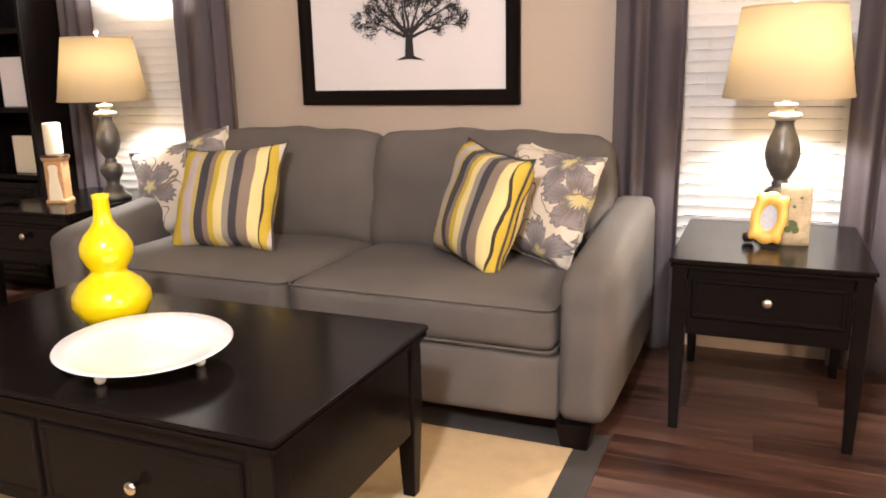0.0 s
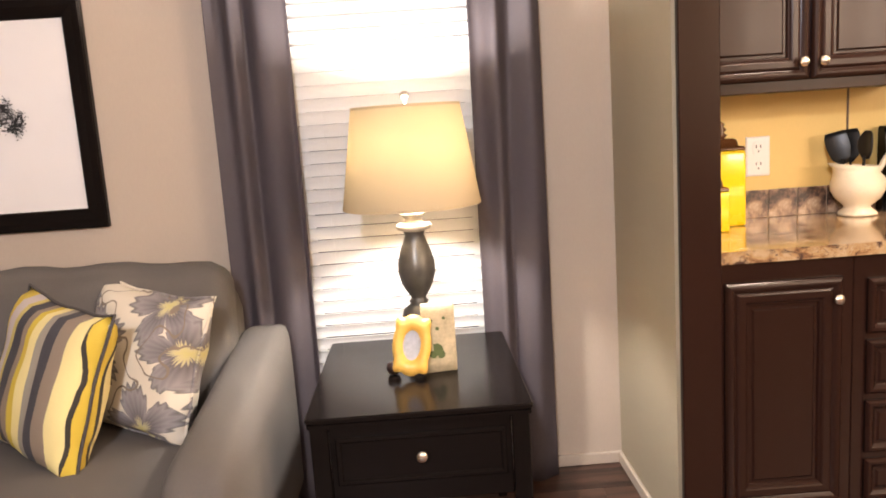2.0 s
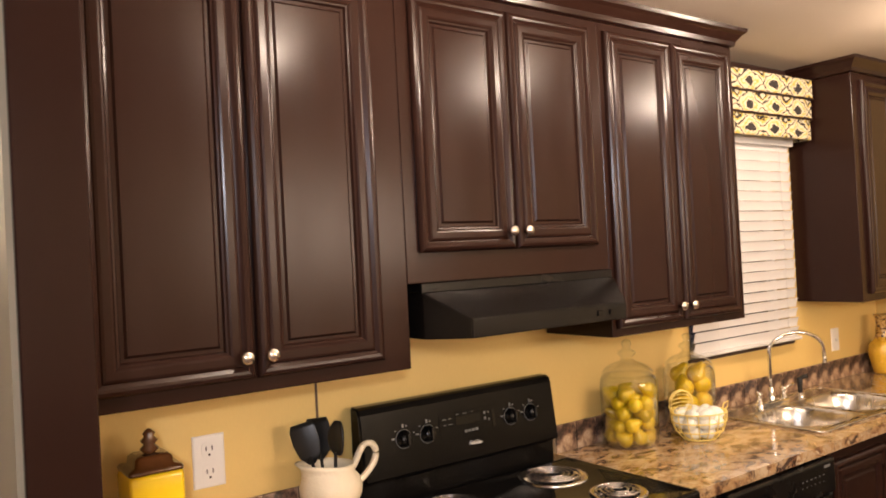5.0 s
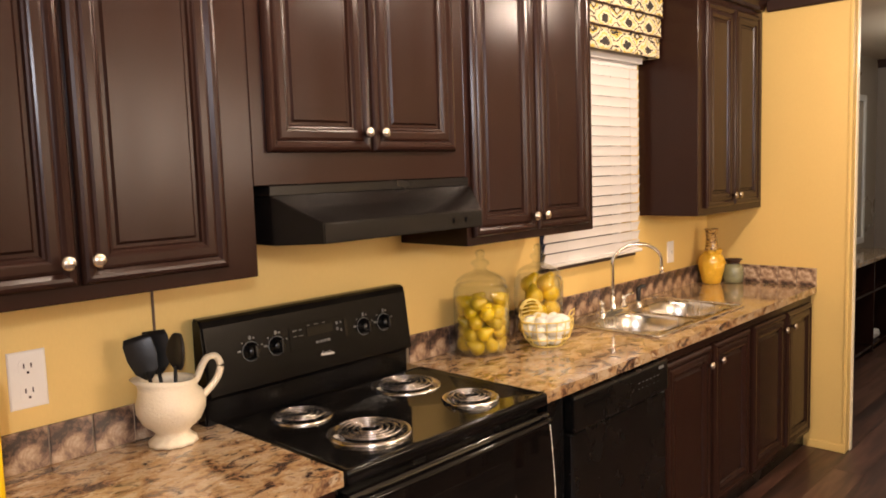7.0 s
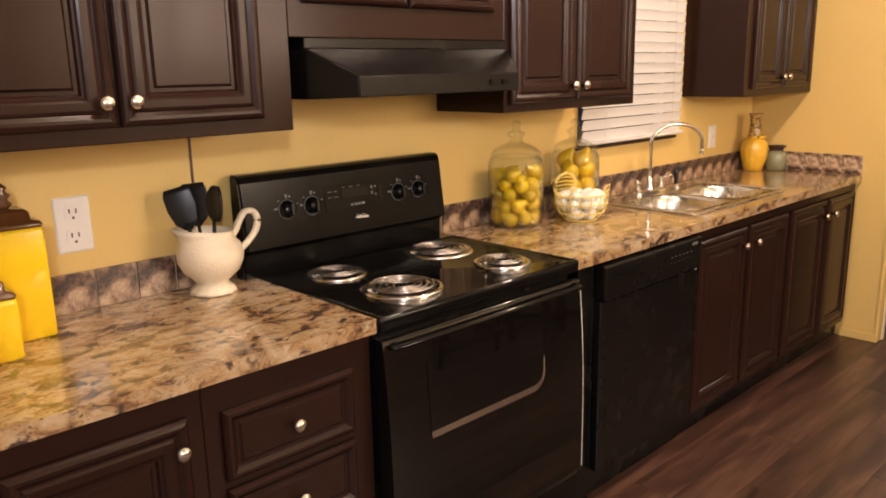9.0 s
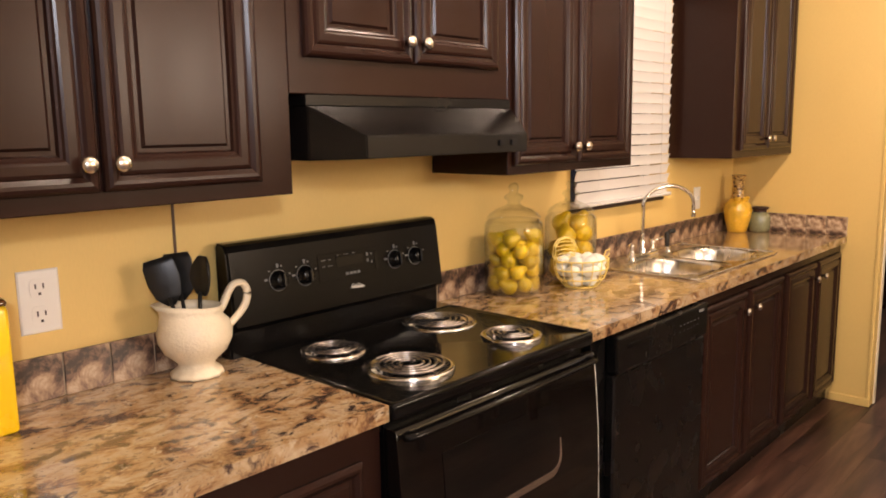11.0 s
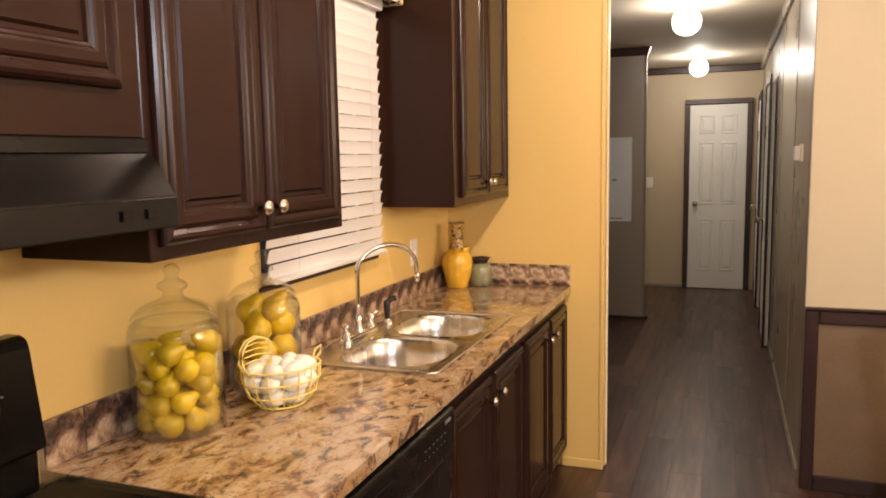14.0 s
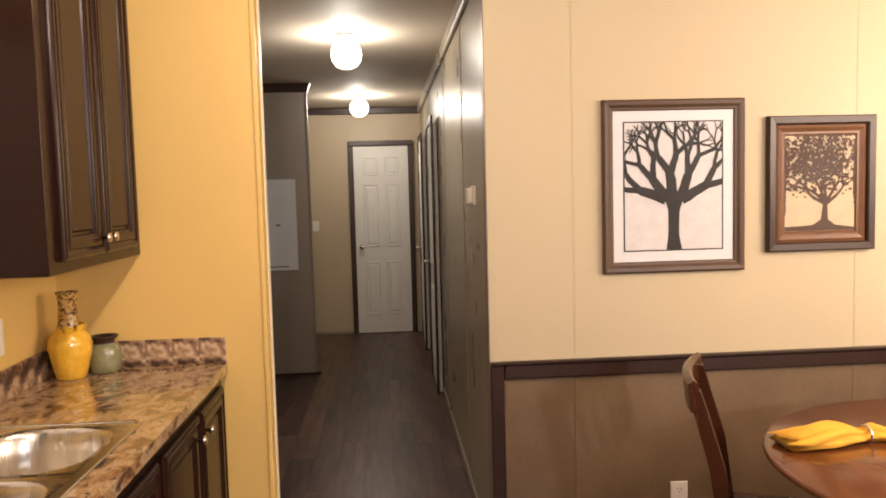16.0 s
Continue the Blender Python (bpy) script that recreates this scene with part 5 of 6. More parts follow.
for xx in (0.022, rw - 0.042):
    part("handle_foot", box(xx, xx + 0.02, hd - 0.018, hd + 0.004, 0.838, 0.853, 0.003), M_BLACK, od)
part("storage_drawer", box(0.0, rw, -0.046, 0.008, 0.045, 0.197, 0.006), M_BLACK, rng_, "black storage drawer")
edge = bmesh.new()
loft([[(rw + dx, door_face(z) + dy, z) for dx, dy in ((0.0005, 0.001), (0.0045, 0.001), (0.0045, 0.006), (0.0005, 0.006))] for z in (0.215, 0.43, 0.55, 0.65, 0.75, 0.82)], edge, True, True)
part("side_edge", edge, M_WHITE, od, "pale edge strip beside the glass")

# ---- hood ----
hood = thing("range_hood", "black under-cabinet range hood with a sloping front", "hood", pose(2.80, 0, 0))
hx0, hx1, fx0, fx1 = 0.032, 0.818, 0.100, 0.720
hb = bmesh.new()
back = W - 0.001
lo = [(hx0, back, 1.445), (hx0, UF - 0.012, 1.445), (fx0, 3.685, 1.449), (fx1, 3.685, 1.449), (hx1, UF - 0.012, 1.445), (hx1, back, 1.445)]
md = [(hx0, back, 1.576), (hx0, UF - 0.012, 1.574), (fx0, 3.685, 1.502), (fx1, 3.685, 1.502), (hx1, UF - 0.012, 1.574), (hx1, back, 1.576)]
a = [hb.verts.new(p) for p in lo]
b = [hb.verts.new(p) for p in md]
for k in range(6):
    hb.faces.new((a[k], a[(k + 1) % 6], b[(k + 1) % 6], b[k]))
hb.faces.new(a[::-1])
hb.faces.new((b[0], b[1], b[4], b[5]))
hb.faces.new((b[1], b[2], b[3], b[4]))
bmesh.ops.recalc_face_normals(hb, faces=hb.faces[:])
bmesh.ops.bevel(hb, geom=hb.edges[:], offset=0.003, segments=2, affect="EDGES")
part("canopy", hb, M_HOOD, hood, "satin black canopy")
part("top_flange", box(hx0, hx1, UF - 0.006, UF + 0.2, 1.575, 1.6025, 0.002), M_HOOD, hood, "black mounting flange")
part("filter", box(0.2, 0.62, 3.85, 4.08, 1.4425, 1.4448, 0.0008), M_HOOD, hood, "dark grease filter underneath")
for xx in (0.60, 0.655):
    part("switch", box(xx - 0.012, xx + 0.012, 3.680, 3.6845, 1.468, 1.484, 0.001), M_BLACK, hood, "small rocker switch")

# ---- dishwasher ----
dw = thing("dishwasher", "black built-in dishwasher under the counter", "dishwasher", pose(3.75, 3.535, 0))
part("body", box(0.002, 0.648, 0.02, 0.57, 0.09, 0.878, 0.003), M_BLACKMATT, dw)
part("door", box(0.0, 0.650, -0.018, 0.019, 0.115, 0.742, 0.006), M_BLACKMATT, dw, "satin black door")
dp = part("control_panel", box(0.0, 0.650, -0.030, 0.019, 0.748, 0.872, 0.010, None, 2), M_BLACKMATT, dw, "black control panel")
part("handle_recess", box(0.06, 0.22, -0.0325, -0.0302, 0.822, 0.836, 0.001), M_BLACK, dp, "narrow pull")
for i in range(6):
    part("button_mark", box(0.42 + 0.028 * i, 0.424 + 0.028 * i, -0.0308, -0.0302, 0.80, 0.803), M_MARKS, dp, "small button marking")
    part("button_mark", box(0.42 + 0.028 * i, 0.430 + 0.028 * i, -0.0308, -0.0302, 0.822, 0.825), M_MARKS, dp, "small button marking")
part("badge", box(0.57, 0.61, -0.0312, -0.0302, 0.845, 0.855), M_MARKS, dp, "small silver badge")
part("toe_kick", box(0.004, 0.646, 0.035, 0.05, 0, 0.112), M_BLACKMATT, dw, "black toe plate")

# ---- living room ----
SFX0, SFX1, SFY0, SFY1 = -1.78, 0.590, 3.005, 4.03
sofa = thing("sofa", "grey upholstered two-seat sofa with loose cushions and dark feet", "sofa", pose(0, 0, 0))


def placed(name, bm, material, parent, x, y, z, rx=0, ry=0, rz=0, label="", smooth=True):
    o = part(name, bm, material, parent, label, smooth)
    o.matrix_local = pose(x, y, z, rx, ry, rz)
    return o


AW = 0.175
placed("base", soft_box(SFX1 - SFX0 - 2 * AW + 0.02, 0.92, 0.230, 0.025, (0, 0.004, 0), 0.003, 1), M_SOFA, sofa, (SFX0 + SFX1) / 2, 3.485, 0.195)


def arm_mesh(seed):
    """A track arm with a rounded, slightly sloping top."""
    bm = soft_box(AW, SFY1 - SFY0 - 0.02, 0.535, 0.05, (0.010, 0.008, 0.010), 0.005, seed, 11)
    for v in bm.verts:
        if v.co.z > 0.1:
            v.co.z += (v.co.y + 0.44) * 0.12 - 0.035
    return bm


for xx, sd in ((SFX0 + AW / 2, 3), (SFX1 - AW / 2, 5)):
    placed("arm", arm_mesh(sd), M_SOFA, sofa, xx, (SFY0 + SFY1) / 2, 0.358)
placed("back_frame", soft_box(SFX1 - SFX0 - 2 * AW + 0.03, 0.16, 0.74, 0.05, (0, 0, 0), 0.003, 2), M_SOFA, sofa, (SFX0 + SFX1) / 2, 3.955, 0.46)
SW = (SFX1 - SFX0 - 2 * AW) / 2
for k in range(2):
    cx = SFX0 + AW + SW * (k + 0.5)
    sc_ = placed("seat_cushion", soft_box(SW - 0.006, 0.80, 0.170, 0.045, (0.0, 0.012, 0.024), 0.010, 7 + k, 13), M_SOFA, sofa, cx, 3.415, 0.398)
    for zz in (0.07, -0.07):
        pts = [(x, y, zz) for x, y, z in rounded_loop(-SW / 2 + 0.006, SW / 2 - 0.006, -0.402, 0.395, 0.04, 0, 5)]
        part("piping", tube(pts, 0.0045, 6, None, True), M_SOFA, sc_, "corded seam", True)
    bc_ = placed("back_cushion", soft_box(SW + 0.03, 0.22, 0.52, 0.075, (0.012, 0.050, 0.016), 0.020, 11 + k, 15), M_SOFA, sofa, cx, 3.815, 0.69, -10, 0, 0)
for xx in (SFX0 + 0.09, SFX1 - 0.11):
    for yy in (SFY0 + 0.06, SFY1 - 0.08):
        part("foot", loft([rounded_loop(-a, a, -a, a, 0.008, z, 2) for a, z in ((0.045, 0), (0.06, 0.088))], None, True, True), M_BLACKWOOD, sofa, "dark wooden foot").location = (xx, yy, 0.006)


def throw_pillow(cloth, m, label, size=0.45, thick=0.15, seed=0, edge=None):
    p = thing("throw_pillow", label, "pillow", m, "pillows on the sofa")
    part("cover", pillow(size, thick, seed), cloth, p, "", True)
    part("piping", tube(pillow_edge(size, seed), 0.005, 6, None, True), edge or cloth, p, "corded edge", True)
    return p


M_PIPE = mat("grey_piping", (0.06, 0.05, 0.045), 0.85)
throw_pillow(M_STRIPE, pose(-1.150, 3.440, 0.690, 62, -4, 4) @ Matrix.Diagonal((1.06, 1, 1, 1)), "yellow, grey and white striped throw pillow on the sofa", 0.49, 0.21, 1, M_PIPE)
throw_pillow(M_FLORAL, pose(-1.555, 3.640, 0.700, 72, -14, 14) @ Matrix.Diagonal((1.16, 1, 1, 1)), "cream throw pillow with grey flowers", 0.46, 0.18, 2)
throw_pillow(M_STRIPE, pose(0.010, 3.455, 0.705, 72, 6, -40), "yellow, grey and white striped throw pillow leaning at a slant", 0.47, 0.20, 3, M_PIPE)
throw_pillow(M_FLORAL, pose(0.215, 3.610, 0.700, 72, 6, -30), "cream throw pillow with grey flowers beside the arm", 0.45, 0.20, 4)


def leg_mesh(h, a0, a1):
    return loft([rounded_loop(-a, a, -a, a, 0.004, z, 2) for a, z in ((a1, 0), (a0, h * 0.55), (a0, h))], None, True, True)


def wood_top(x0, x1, y0, y1, z):
    return loft([rounded_loop(x0 + d, x1 - d, y0 + d, y1 - d, 0.012, zz, 3) for d, zz in
                 ((0.012, z - 0.032), (0.004, z - 0.030), (0.004, z - 0.020), (0.010, z - 0.018), (0.010, z - 0.014), (0, z - 0.012), (0, z - 0.004), (0.004, z))], None, True, True)


def end_table(x, y, label):
    t = thing("end_table", label, "table", pose(x, y, 0), "end tables beside the sofa")
    w, d, h = 0.606, 0.72, 0.602
    part("tabletop", wood_top(0, w, 0, d, h), M_BLACKWOOD, t, "black-brown wooden top")
    for xx in (0.035, w - 0.035):
        for yy in (0.035, d - 0.035):
            part("leg", leg_mesh(h - 0.032, 0.024, 0.015), M_BLACKWOOD, t).location = (xx, yy, 0)
    for xx in (0.020, w - 0.036):
        part("side_apron", box(xx, xx + 0.016, 0.06, d - 0.06, 0.36, h - 0.033, 0.002), M_BLACKWOOD, t)
    part("back_apron", box(0.06, w - 0.06, d - 0.036, d - 0.02, 0.36, h - 0.033, 0.002), M_BLACKWOOD, t)
    part("front_rail", box(0.06, w - 0.06, 0.022, 0.036, 0.345, h - 0.033, 0.002), M_BLACKWOOD, t)
    dr_ = part("drawer", moulded(w - 0.15, 0.135, [(0, 0), (0, 0.006), (0.004, 0.010), (0.012, 0.010), (0.017, 0.005), (0.022, 0.005)]), M_BLACKWOOD, t)
    dr_.location = (0.075, 0.0215, 0.405)
    knob(dr_, (w - 0.15) / 2, -0.008, 0.075)
    return t


end_table(0.724, 3.278, "black-stained wooden end table with one drawer and a metal knob")
end_table(-2.555, 3.29, "black-stained wooden end table beside the sofa's far arm")


def table_lamp(x, y, z, label):
    l = thing("table_lamp", label, "lamp", pose(x, y, z), "matching table lamps")
    body = [(0, 0), (0.078, 0), (0.080, 0.012), (0.072, 0.022), (0.060, 0.030), (0.050, 0.045), (0.048, 0.06), (0.030, 0.075), (0.036, 0.105), (0.050, 0.128), (0.056, 0.150), (0.050, 0.170),
            (0.032, 0.184), (0.026, 0.190), (0.031, 0.196), (0.024, 0.204), (0.025, 0.212), (0.034, 0.225), (0.050, 0.255), (0.0585, 0.290), (0.0575, 0.320), (0.048, 0.355),
            (0.036, 0.385), (0.030, 0.405), (0.034, 0.418)]
    part("body", lathe(body, 36), M_PEWTER, l, "turned dark pewter body", True)
    part("neck_flange", lathe([(0.034, 0.418), (0.052, 0.424), (0.056, 0.434), (0.050, 0.442), (0.030, 0.446), (0.026, 0.455), (0.034, 0.464), (0.040, 0.470), (0.036, 0.476), (0.012, 0.480), (0.010, 0.50)], 32),
         mat("pale_lamp_rim", (0.40, 0.36, 0.30), 0.4, 0.2, var=0.2, scale=25), l, "pale grey flange", True)
    sh = part("shade", lathe([(0.2125, 0.498), (0.1655, 0.798), (0.1635, 0.798), (0.2105, 0.498), (0.2125, 0.498)], 56), M_SHADE, l, "tan linen drum shade", True)
    part("rim", lathe([(0.2130, 0.496), (0.2130, 0.506), (0.2095, 0.506), (0.2095, 0.496), (0.2130, 0.496)], 56), M_SHADE, sh, "hemmed lower rim")
    part("rim", lathe([(0.1662, 0.792), (0.1662, 0.801), (0.1625, 0.801), (0.1625, 0.792), (0.1662, 0.792)], 56), M_SHADE, sh, "hemmed upper rim")
    part("harp", tube([(0, -0.01, 0.49)] + [(0, 0.055 * math.sin(math.pi * i / 12) * (-1), 0.49 + 0.32 * i / 12) for i in range(1, 12)] + [(0, 0, 0.812)], 0.002, 6), M_NICKEL, l, "thin wire harp")
    part("finial", lathe([(0, 0.806), (0.006, 0.806), (0.005, 0.816), (0.012, 0.824), (0.014, 0.832), (0.009, 0.842), (0, 0.845)], 18), M_NICKEL, l, "small metal finial", True)
    part("socket", lathe([(0, 0.49), (0.016, 0.49), (0.016, 0.56), (0, 0.565)], 14), M_NICKEL, l, "bulb socket", True)
    return l


table_lamp(1.045, 3.72, 0.602, "lit table lamp with turned pewter body and tan shade")
table_lamp(-2.09, 3.72, 0.602, "lit table lamp beside a candle, with tan shade")

# small things on the end tables
fr_ = thing("photo_frame", "small ornate yellow photo frame with an oval opening", "photo frame", pose(1.002, 3.545, 0.604, -12, 7, -6))
bm = bmesh.new()
no_, ni_ = [], []
for k in range(48):
    a = 2 * math.pi * k / 48
    wob = 1 + 0.06 * math.cos(8 * a) + 0.05 * math.cos(4 * a + math.pi)
    ex = 0.052 * (abs(math.cos(a)) ** 0.7) * math.copysign(1, math.cos(a)) * wob
    ez = 0.092 * (abs(math.sin(a)) ** 0.7) * math.copysign(1, math.sin(a)) * wob + 0.101
    no_.append((ex, ez))
    ni_.append((0.024 * math.cos(a), 0.101 + 0.046 * math.sin(a)))
mid = [((a[0] * 0.55 + b[0] * 0.45), (a[1] * 0.55 + b[1] * 0.45)) for a, b in zip(no_, ni_)]
loft([[(x, y, z) for x, z in ring_] for ring_, y in ((no_, 0.0), (no_, -0.008), (mid, -0.017), (ni_, -0.010), (ni_, 0.0))], bm)
part("frame", bm, M_FRAMEYEL, fr_, "ornate yellow frame", True)
fr_.scale = (1.10, 1.10, 0.98)
part("photo", loft([[(x * 1.05, -0.003, z) for x, z in ni_], [(x * 1.05, -0.001, z) for x, z in ni_]], None, True, True), M_BLUEGREY, fr_, "faded grey picture")
part("easel_back", box(-0.012, 0.012, 0.001, 0.005, 0.03, 0.16), M_TRIM, fr_)
ca_ = thing("standing_plaque", "cream mottled standing plaque with a small green print", "plaque", pose(1.095, 3.60, 0.603, 0, 0, -6))
pl_ = bmesh.new()
loft([[(x, y + 0.012 * math.sin(x * 26), z) for x, y, z in rounded_loop(-0.045 + 0.002 * math.sin(j), 0.052, -0.008, 0.008, 0.004, 0.0 + 0.212 * j / 6, 3)] for j in range(7)], pl_, True, True)
part("card", pl_, M_BIRD, ca_, "mottled cream card", True)
for (xx, zz, rr) in ((-0.005, 0.07, 0.020), (0.006, 0.055, 0.014), (-0.016, 0.056, 0.012), (0.0, 0.135, 0.006), (-0.02, 0.16, 0.007), (0.02, 0.165, 0.005)):
    o = part("print_spot", lathe([(0, 0.0006), (rr, 0.0006), (rr, 0)], 9), M_LEAFY, ca_, "green leaf print")
    o.matrix_local = pose(xx, -0.010 + 0.012 * math.sin(xx * 26), zz, 90, 0, 0)
knb = tagged(part("dark_pebble", lathe([(0, 0), (0.016, 0.004), (0.022, 0.018), (0.018, 0.034), (0, 0.042)], 14), M_TRIM, None, "", True), "small dark rounded ornament behind the photo frame", "ornament")
knb.location = (0.955, 3.60, 0.603)

cd = thing("candle_holder", "carved tan candle holder with a pale figure panel", "candle holder", pose(-2.29, 3.56, 0.603, 0, 0, 25))
part("column", loft([rounded_loop(-a, a, -a, a, 0.006, z, 3) for a, z in ((0.052, 0), (0.052, 0.012), (0.044, 0.020), (0.044, 0.205), (0.050, 0.215), (0.054, 0.228))], None, True, True), M_ORANGEWOOD, cd, "tan carved column")
part("panel", loft([rounded_loop(-a, a, -0.004, 0.004, 0.003, z, 2) for a, z in ((0.034, 0.012), (0.030, 0.07), (0.020, 0.14), (0.024, 0.18), (0.012, 0.19))], None, True, True), M_CANDLE, cd, "pale carved panel").location = (0, -0.0465, 0)
part("dish", lathe([(0, 0.228), (0.062, 0.228), (0.066, 0.236), (0.05, 0.238), (0, 0.236)], 24), M_TRIM, cd, "dark dish", True)
cn = tagged(part("pillar_candle", lathe([(0, 0), (0.040, 0), (0.041, 0.01), (0.041, 0.150), (0.038, 0.156), (0.020, 0.150), (0, 0.149)], 28), M_CANDLE, None, "", True), "ivory pillar candle standing on a carved holder", "candle")
cn.location = (-2.29, 3.56, 0.603 + 0.239)

# tall dark bookcase in the corner
bk = thing("bookcase", "tall near-black wooden bookcase with open shelves", "bookcase", pose(-3.40, 3.80, 0))
bw, bd = 0.70, 0.34
part("side_panel", box(0, 0.03, 0, bd, 0, 2.05, 0.003), M_BLACKWOOD, bk)
part("side_panel", box(bw - 0.03, bw, 0, bd, 0, 2.05, 0.003), M_BLACKWOOD, bk)
part("back_panel", box(0.0305, bw - 0.0305, bd - 0.015, bd - 0.001, 0.06, 2.0), M_BLACKWOOD, bk)
for zz in (0.06, 0.66, 1.03, 1.45, 1.85):
    part("shelf", box(0.0305, bw - 0.0305, 0.004, bd - 0.016, zz, zz + 0.03, 0.002), M_BLACKWOOD, bk)
part("cornice", box(-0.01, bw + 0.01, -0.015, bd, 2.051, 2.09, 0.006), M_BLACKWOOD, bk)
bdr = part("door", moulded(bw - 0.07, 0.55, DOOR_PROFILE), M_BLACKWOOD, bk)
bdr.location = (0.035, 0.003, 0.095)
knob(bdr, bw - 0.13, -0.018, 0.34)
for z0, z1, xx, lab in ((0.691, 0.90, 0.44, "cream boxed ornament on a bookcase shelf"), (1.061, 1.33, 0.42, "white picture card on a bookcase shelf")):
    sb = thing("shelf_ornament", lab, "ornament", pose(-3.40 + xx, 3.86, z0))
    part("panel", box(0, 0.20, 0, 0.03, 0, z1 - z0, 0.003), M_CERAMIC if z0 < 1 else M_PAPER, sb)
    part("foot", box(0.02, 0.18, 0.031, 0.07, 0, 0.02, 0.002), M_ORANGEWOOD, sb)

# coffee table and what stands on it
TX0, TX1, TY0, TY1, TZ = -1.21, 0.150, 1.885, 2.642, 0.518
ct = thing("coffee_table", "large black-stained wooden coffee table with drawers", "table", pose(0, 0, 0.008))
part("tabletop", wood_top(TX0, TX1, TY0, TY1, TZ - 0.008), M_BLACKWOOD, ct, "black-brown wooden top")
for xx in (TX0 + 0.05, TX1 - 0.05):
    for yy in (TY0 + 0.05, TY1 - 0.05):
        part("leg", leg_mesh(TZ - 0.041, 0.030, 0.019), M_BLACKWOOD, ct).location = (xx, yy, 0)
part("side_apron", box(TX0 + 0.028, TX0 + 0.046, TY0 + 0.082, TY1 - 0.082, 0.205, TZ - 0.041, 0.002), M_BLACKWOOD, ct)
part("side_apron", box(TX1 - 0.046, TX1 - 0.028, TY0 + 0.082, TY1 - 0.082, 0.205, TZ - 0.041, 0.002), M_BLACKWOOD, ct)
for yy in (TY0 + 0.028, TY1 - 0.046):
    part("front_apron", box(TX0 + 0.082, TX1 - 0.082, yy, yy + 0.018, 0.205, TZ - 0.041, 0.002), M_BLACKWOOD, ct)
for k in range(2):
    w = (TX1 - TX0 - 0.22) / 2
    dr_ = part("drawer", moulded(w, 0.20, [(0, 0), (0, 0.006), (0.004, 0.010), (0.012, 0.010), (0.017, 0.005), (0.022, 0.005)]), M_BLACKWOOD, ct)
    dr_.location = (TX0 + 0.10 + k * (w + 0.02), TY0 + 0.0275, 0.235)
    knob(dr_, w / 2, -0.008, 0.10)

gv = tagged(part("gourd_vase", lathe([(0, 0.0), (0.055, 0.0), (0.070, 0.006), (0.098, 0.030), (0.117, 0.068), (0.113, 0.098), (0.090, 0.130), (0.062, 0.150), (0.052, 0.160), (0.054, 0.170),
                                     (0.068, 0.188), (0.078, 0.215), (0.076, 0.240), (0.062, 0.268), (0.040, 0.290), (0.028, 0.310), (0.024, 0.335), (0.023, 0.370), (0.026, 0.385),
                                     (0.021, 0.385), (0.018, 0.34), (0, 0.33)], 48), M_YELLOW, None, "", True), "glossy bright yellow double-gourd vase on the coffee table", "vase")
gv.location = (-0.720, 2.350, TZ + 0.001)
gv.scale = (0.94, 0.94, 0.98)
pla = thing("serving_platter", "large white oval footed platter on the coffee table", "platter", pose(-0.402, 2.138, TZ + 0.001, 0, 0, 50))
ov = bmesh.new()
lathe([(0.0, 0.030), (0.14, 0.030), (0.19, 0.036), (0.232, 0.052), (0.236, 0.055), (0.233, 0.057), (0.19, 0.042), (0.14, 0.036), (0, 0.036)], 56, ov)
bmesh.ops.scale(ov, vec=(0.90, 1.0, 1), verts=ov.verts)
part("dish", ov, M_PLATE, pla, "white china dish", True)
for k in range(4):
    a = radians(45 + 90 * k)
    part("foot", lathe([(0, 0), (0.010, 0.001), (0.014, 0.010), (0.010, 0.022), (0.016, 0.032), (0, 0.033)], 14), M_PLATE, pla, "small round foot", True).location = (0.16 * math.cos(a), 0.13 * math.sin(a), 0)

rug = thing("area_rug", "tan woven rug with a dark border under the table", "rug", pose(0, 0, 0))
RG = (-2.1, 0.578, 1.0, 3.15)
part("field", box(RG[0] + 0.10, RG[1] - 0.10, RG[2] + 0.10, RG[3] - 0.13, 0.0005, 0.0075), M_RUG, rug, "tan woven field")
for a, b, c, d in ((RG[0], RG[0] + 0.0995, RG[2], RG[3]), (RG[1] - 0.0995, RG[1], RG[2], RG[3]), (RG[0] + 0.10, RG[1] - 0.10, RG[2], RG[2] + 0.0995), (RG[0] + 0.10, RG[1] - 0.10, RG[3] - 0.1295, RG[3])):
    part("border", box(a, b, c, d, 0.0005, 0.0065, 0.001), M_RUGEDGE, rug, "dark cloth border")

# ---- things on the kitchen counter ----


def canister(x, y, r, h, label):
    """A square glazed box of half-width r with a stepped lid."""
    sq = lambda steps: loft([rounded_loop(-a, a, -a, a, min(0.010, a * 0.3), z, 4) for a, z in steps], None, True, True)
    c = thing("canister", label, "canister", pose(x, y, CT + 0.001), "yellow canisters")
    part("body", sq([(r * 0.95, 0), (r, 0.005), (r, h - 0.012), (r * 0.97, h - 0.004), (r * 0.92, h)]), M_YELLOWCAN, c, "square yellow glazed body", True)
    l = part("lid", sq([(r * 0.98, h + 0.0005), (r * 1.0, h + 0.006), (r * 0.94, h + 0.013), (r * 0.72, h + 0.016), (r * 0.68, h + 0.034), (r * 0.56, h + 0.041)]), M_BROWNLID, c, "stepped brown glazed lid", True)
    part("finial", lathe([(r * 0.20, h + 0.041), (r * 0.36, h + 0.052), (r * 0.20, h + 0.062), (r * 0.33, h + 0.072), (r * 0.18, h + 0.082), (r * 0.24, h + 0.090), (r * 0.1, h + 0.099), (0, h + 0.102)], 20), M_BROWNLID, l, "turned brown finial", True)
    return c


canister(2.136, 4.042, 0.066, 0.262, "tall square yellow ceramic canister with a brown finial lid")
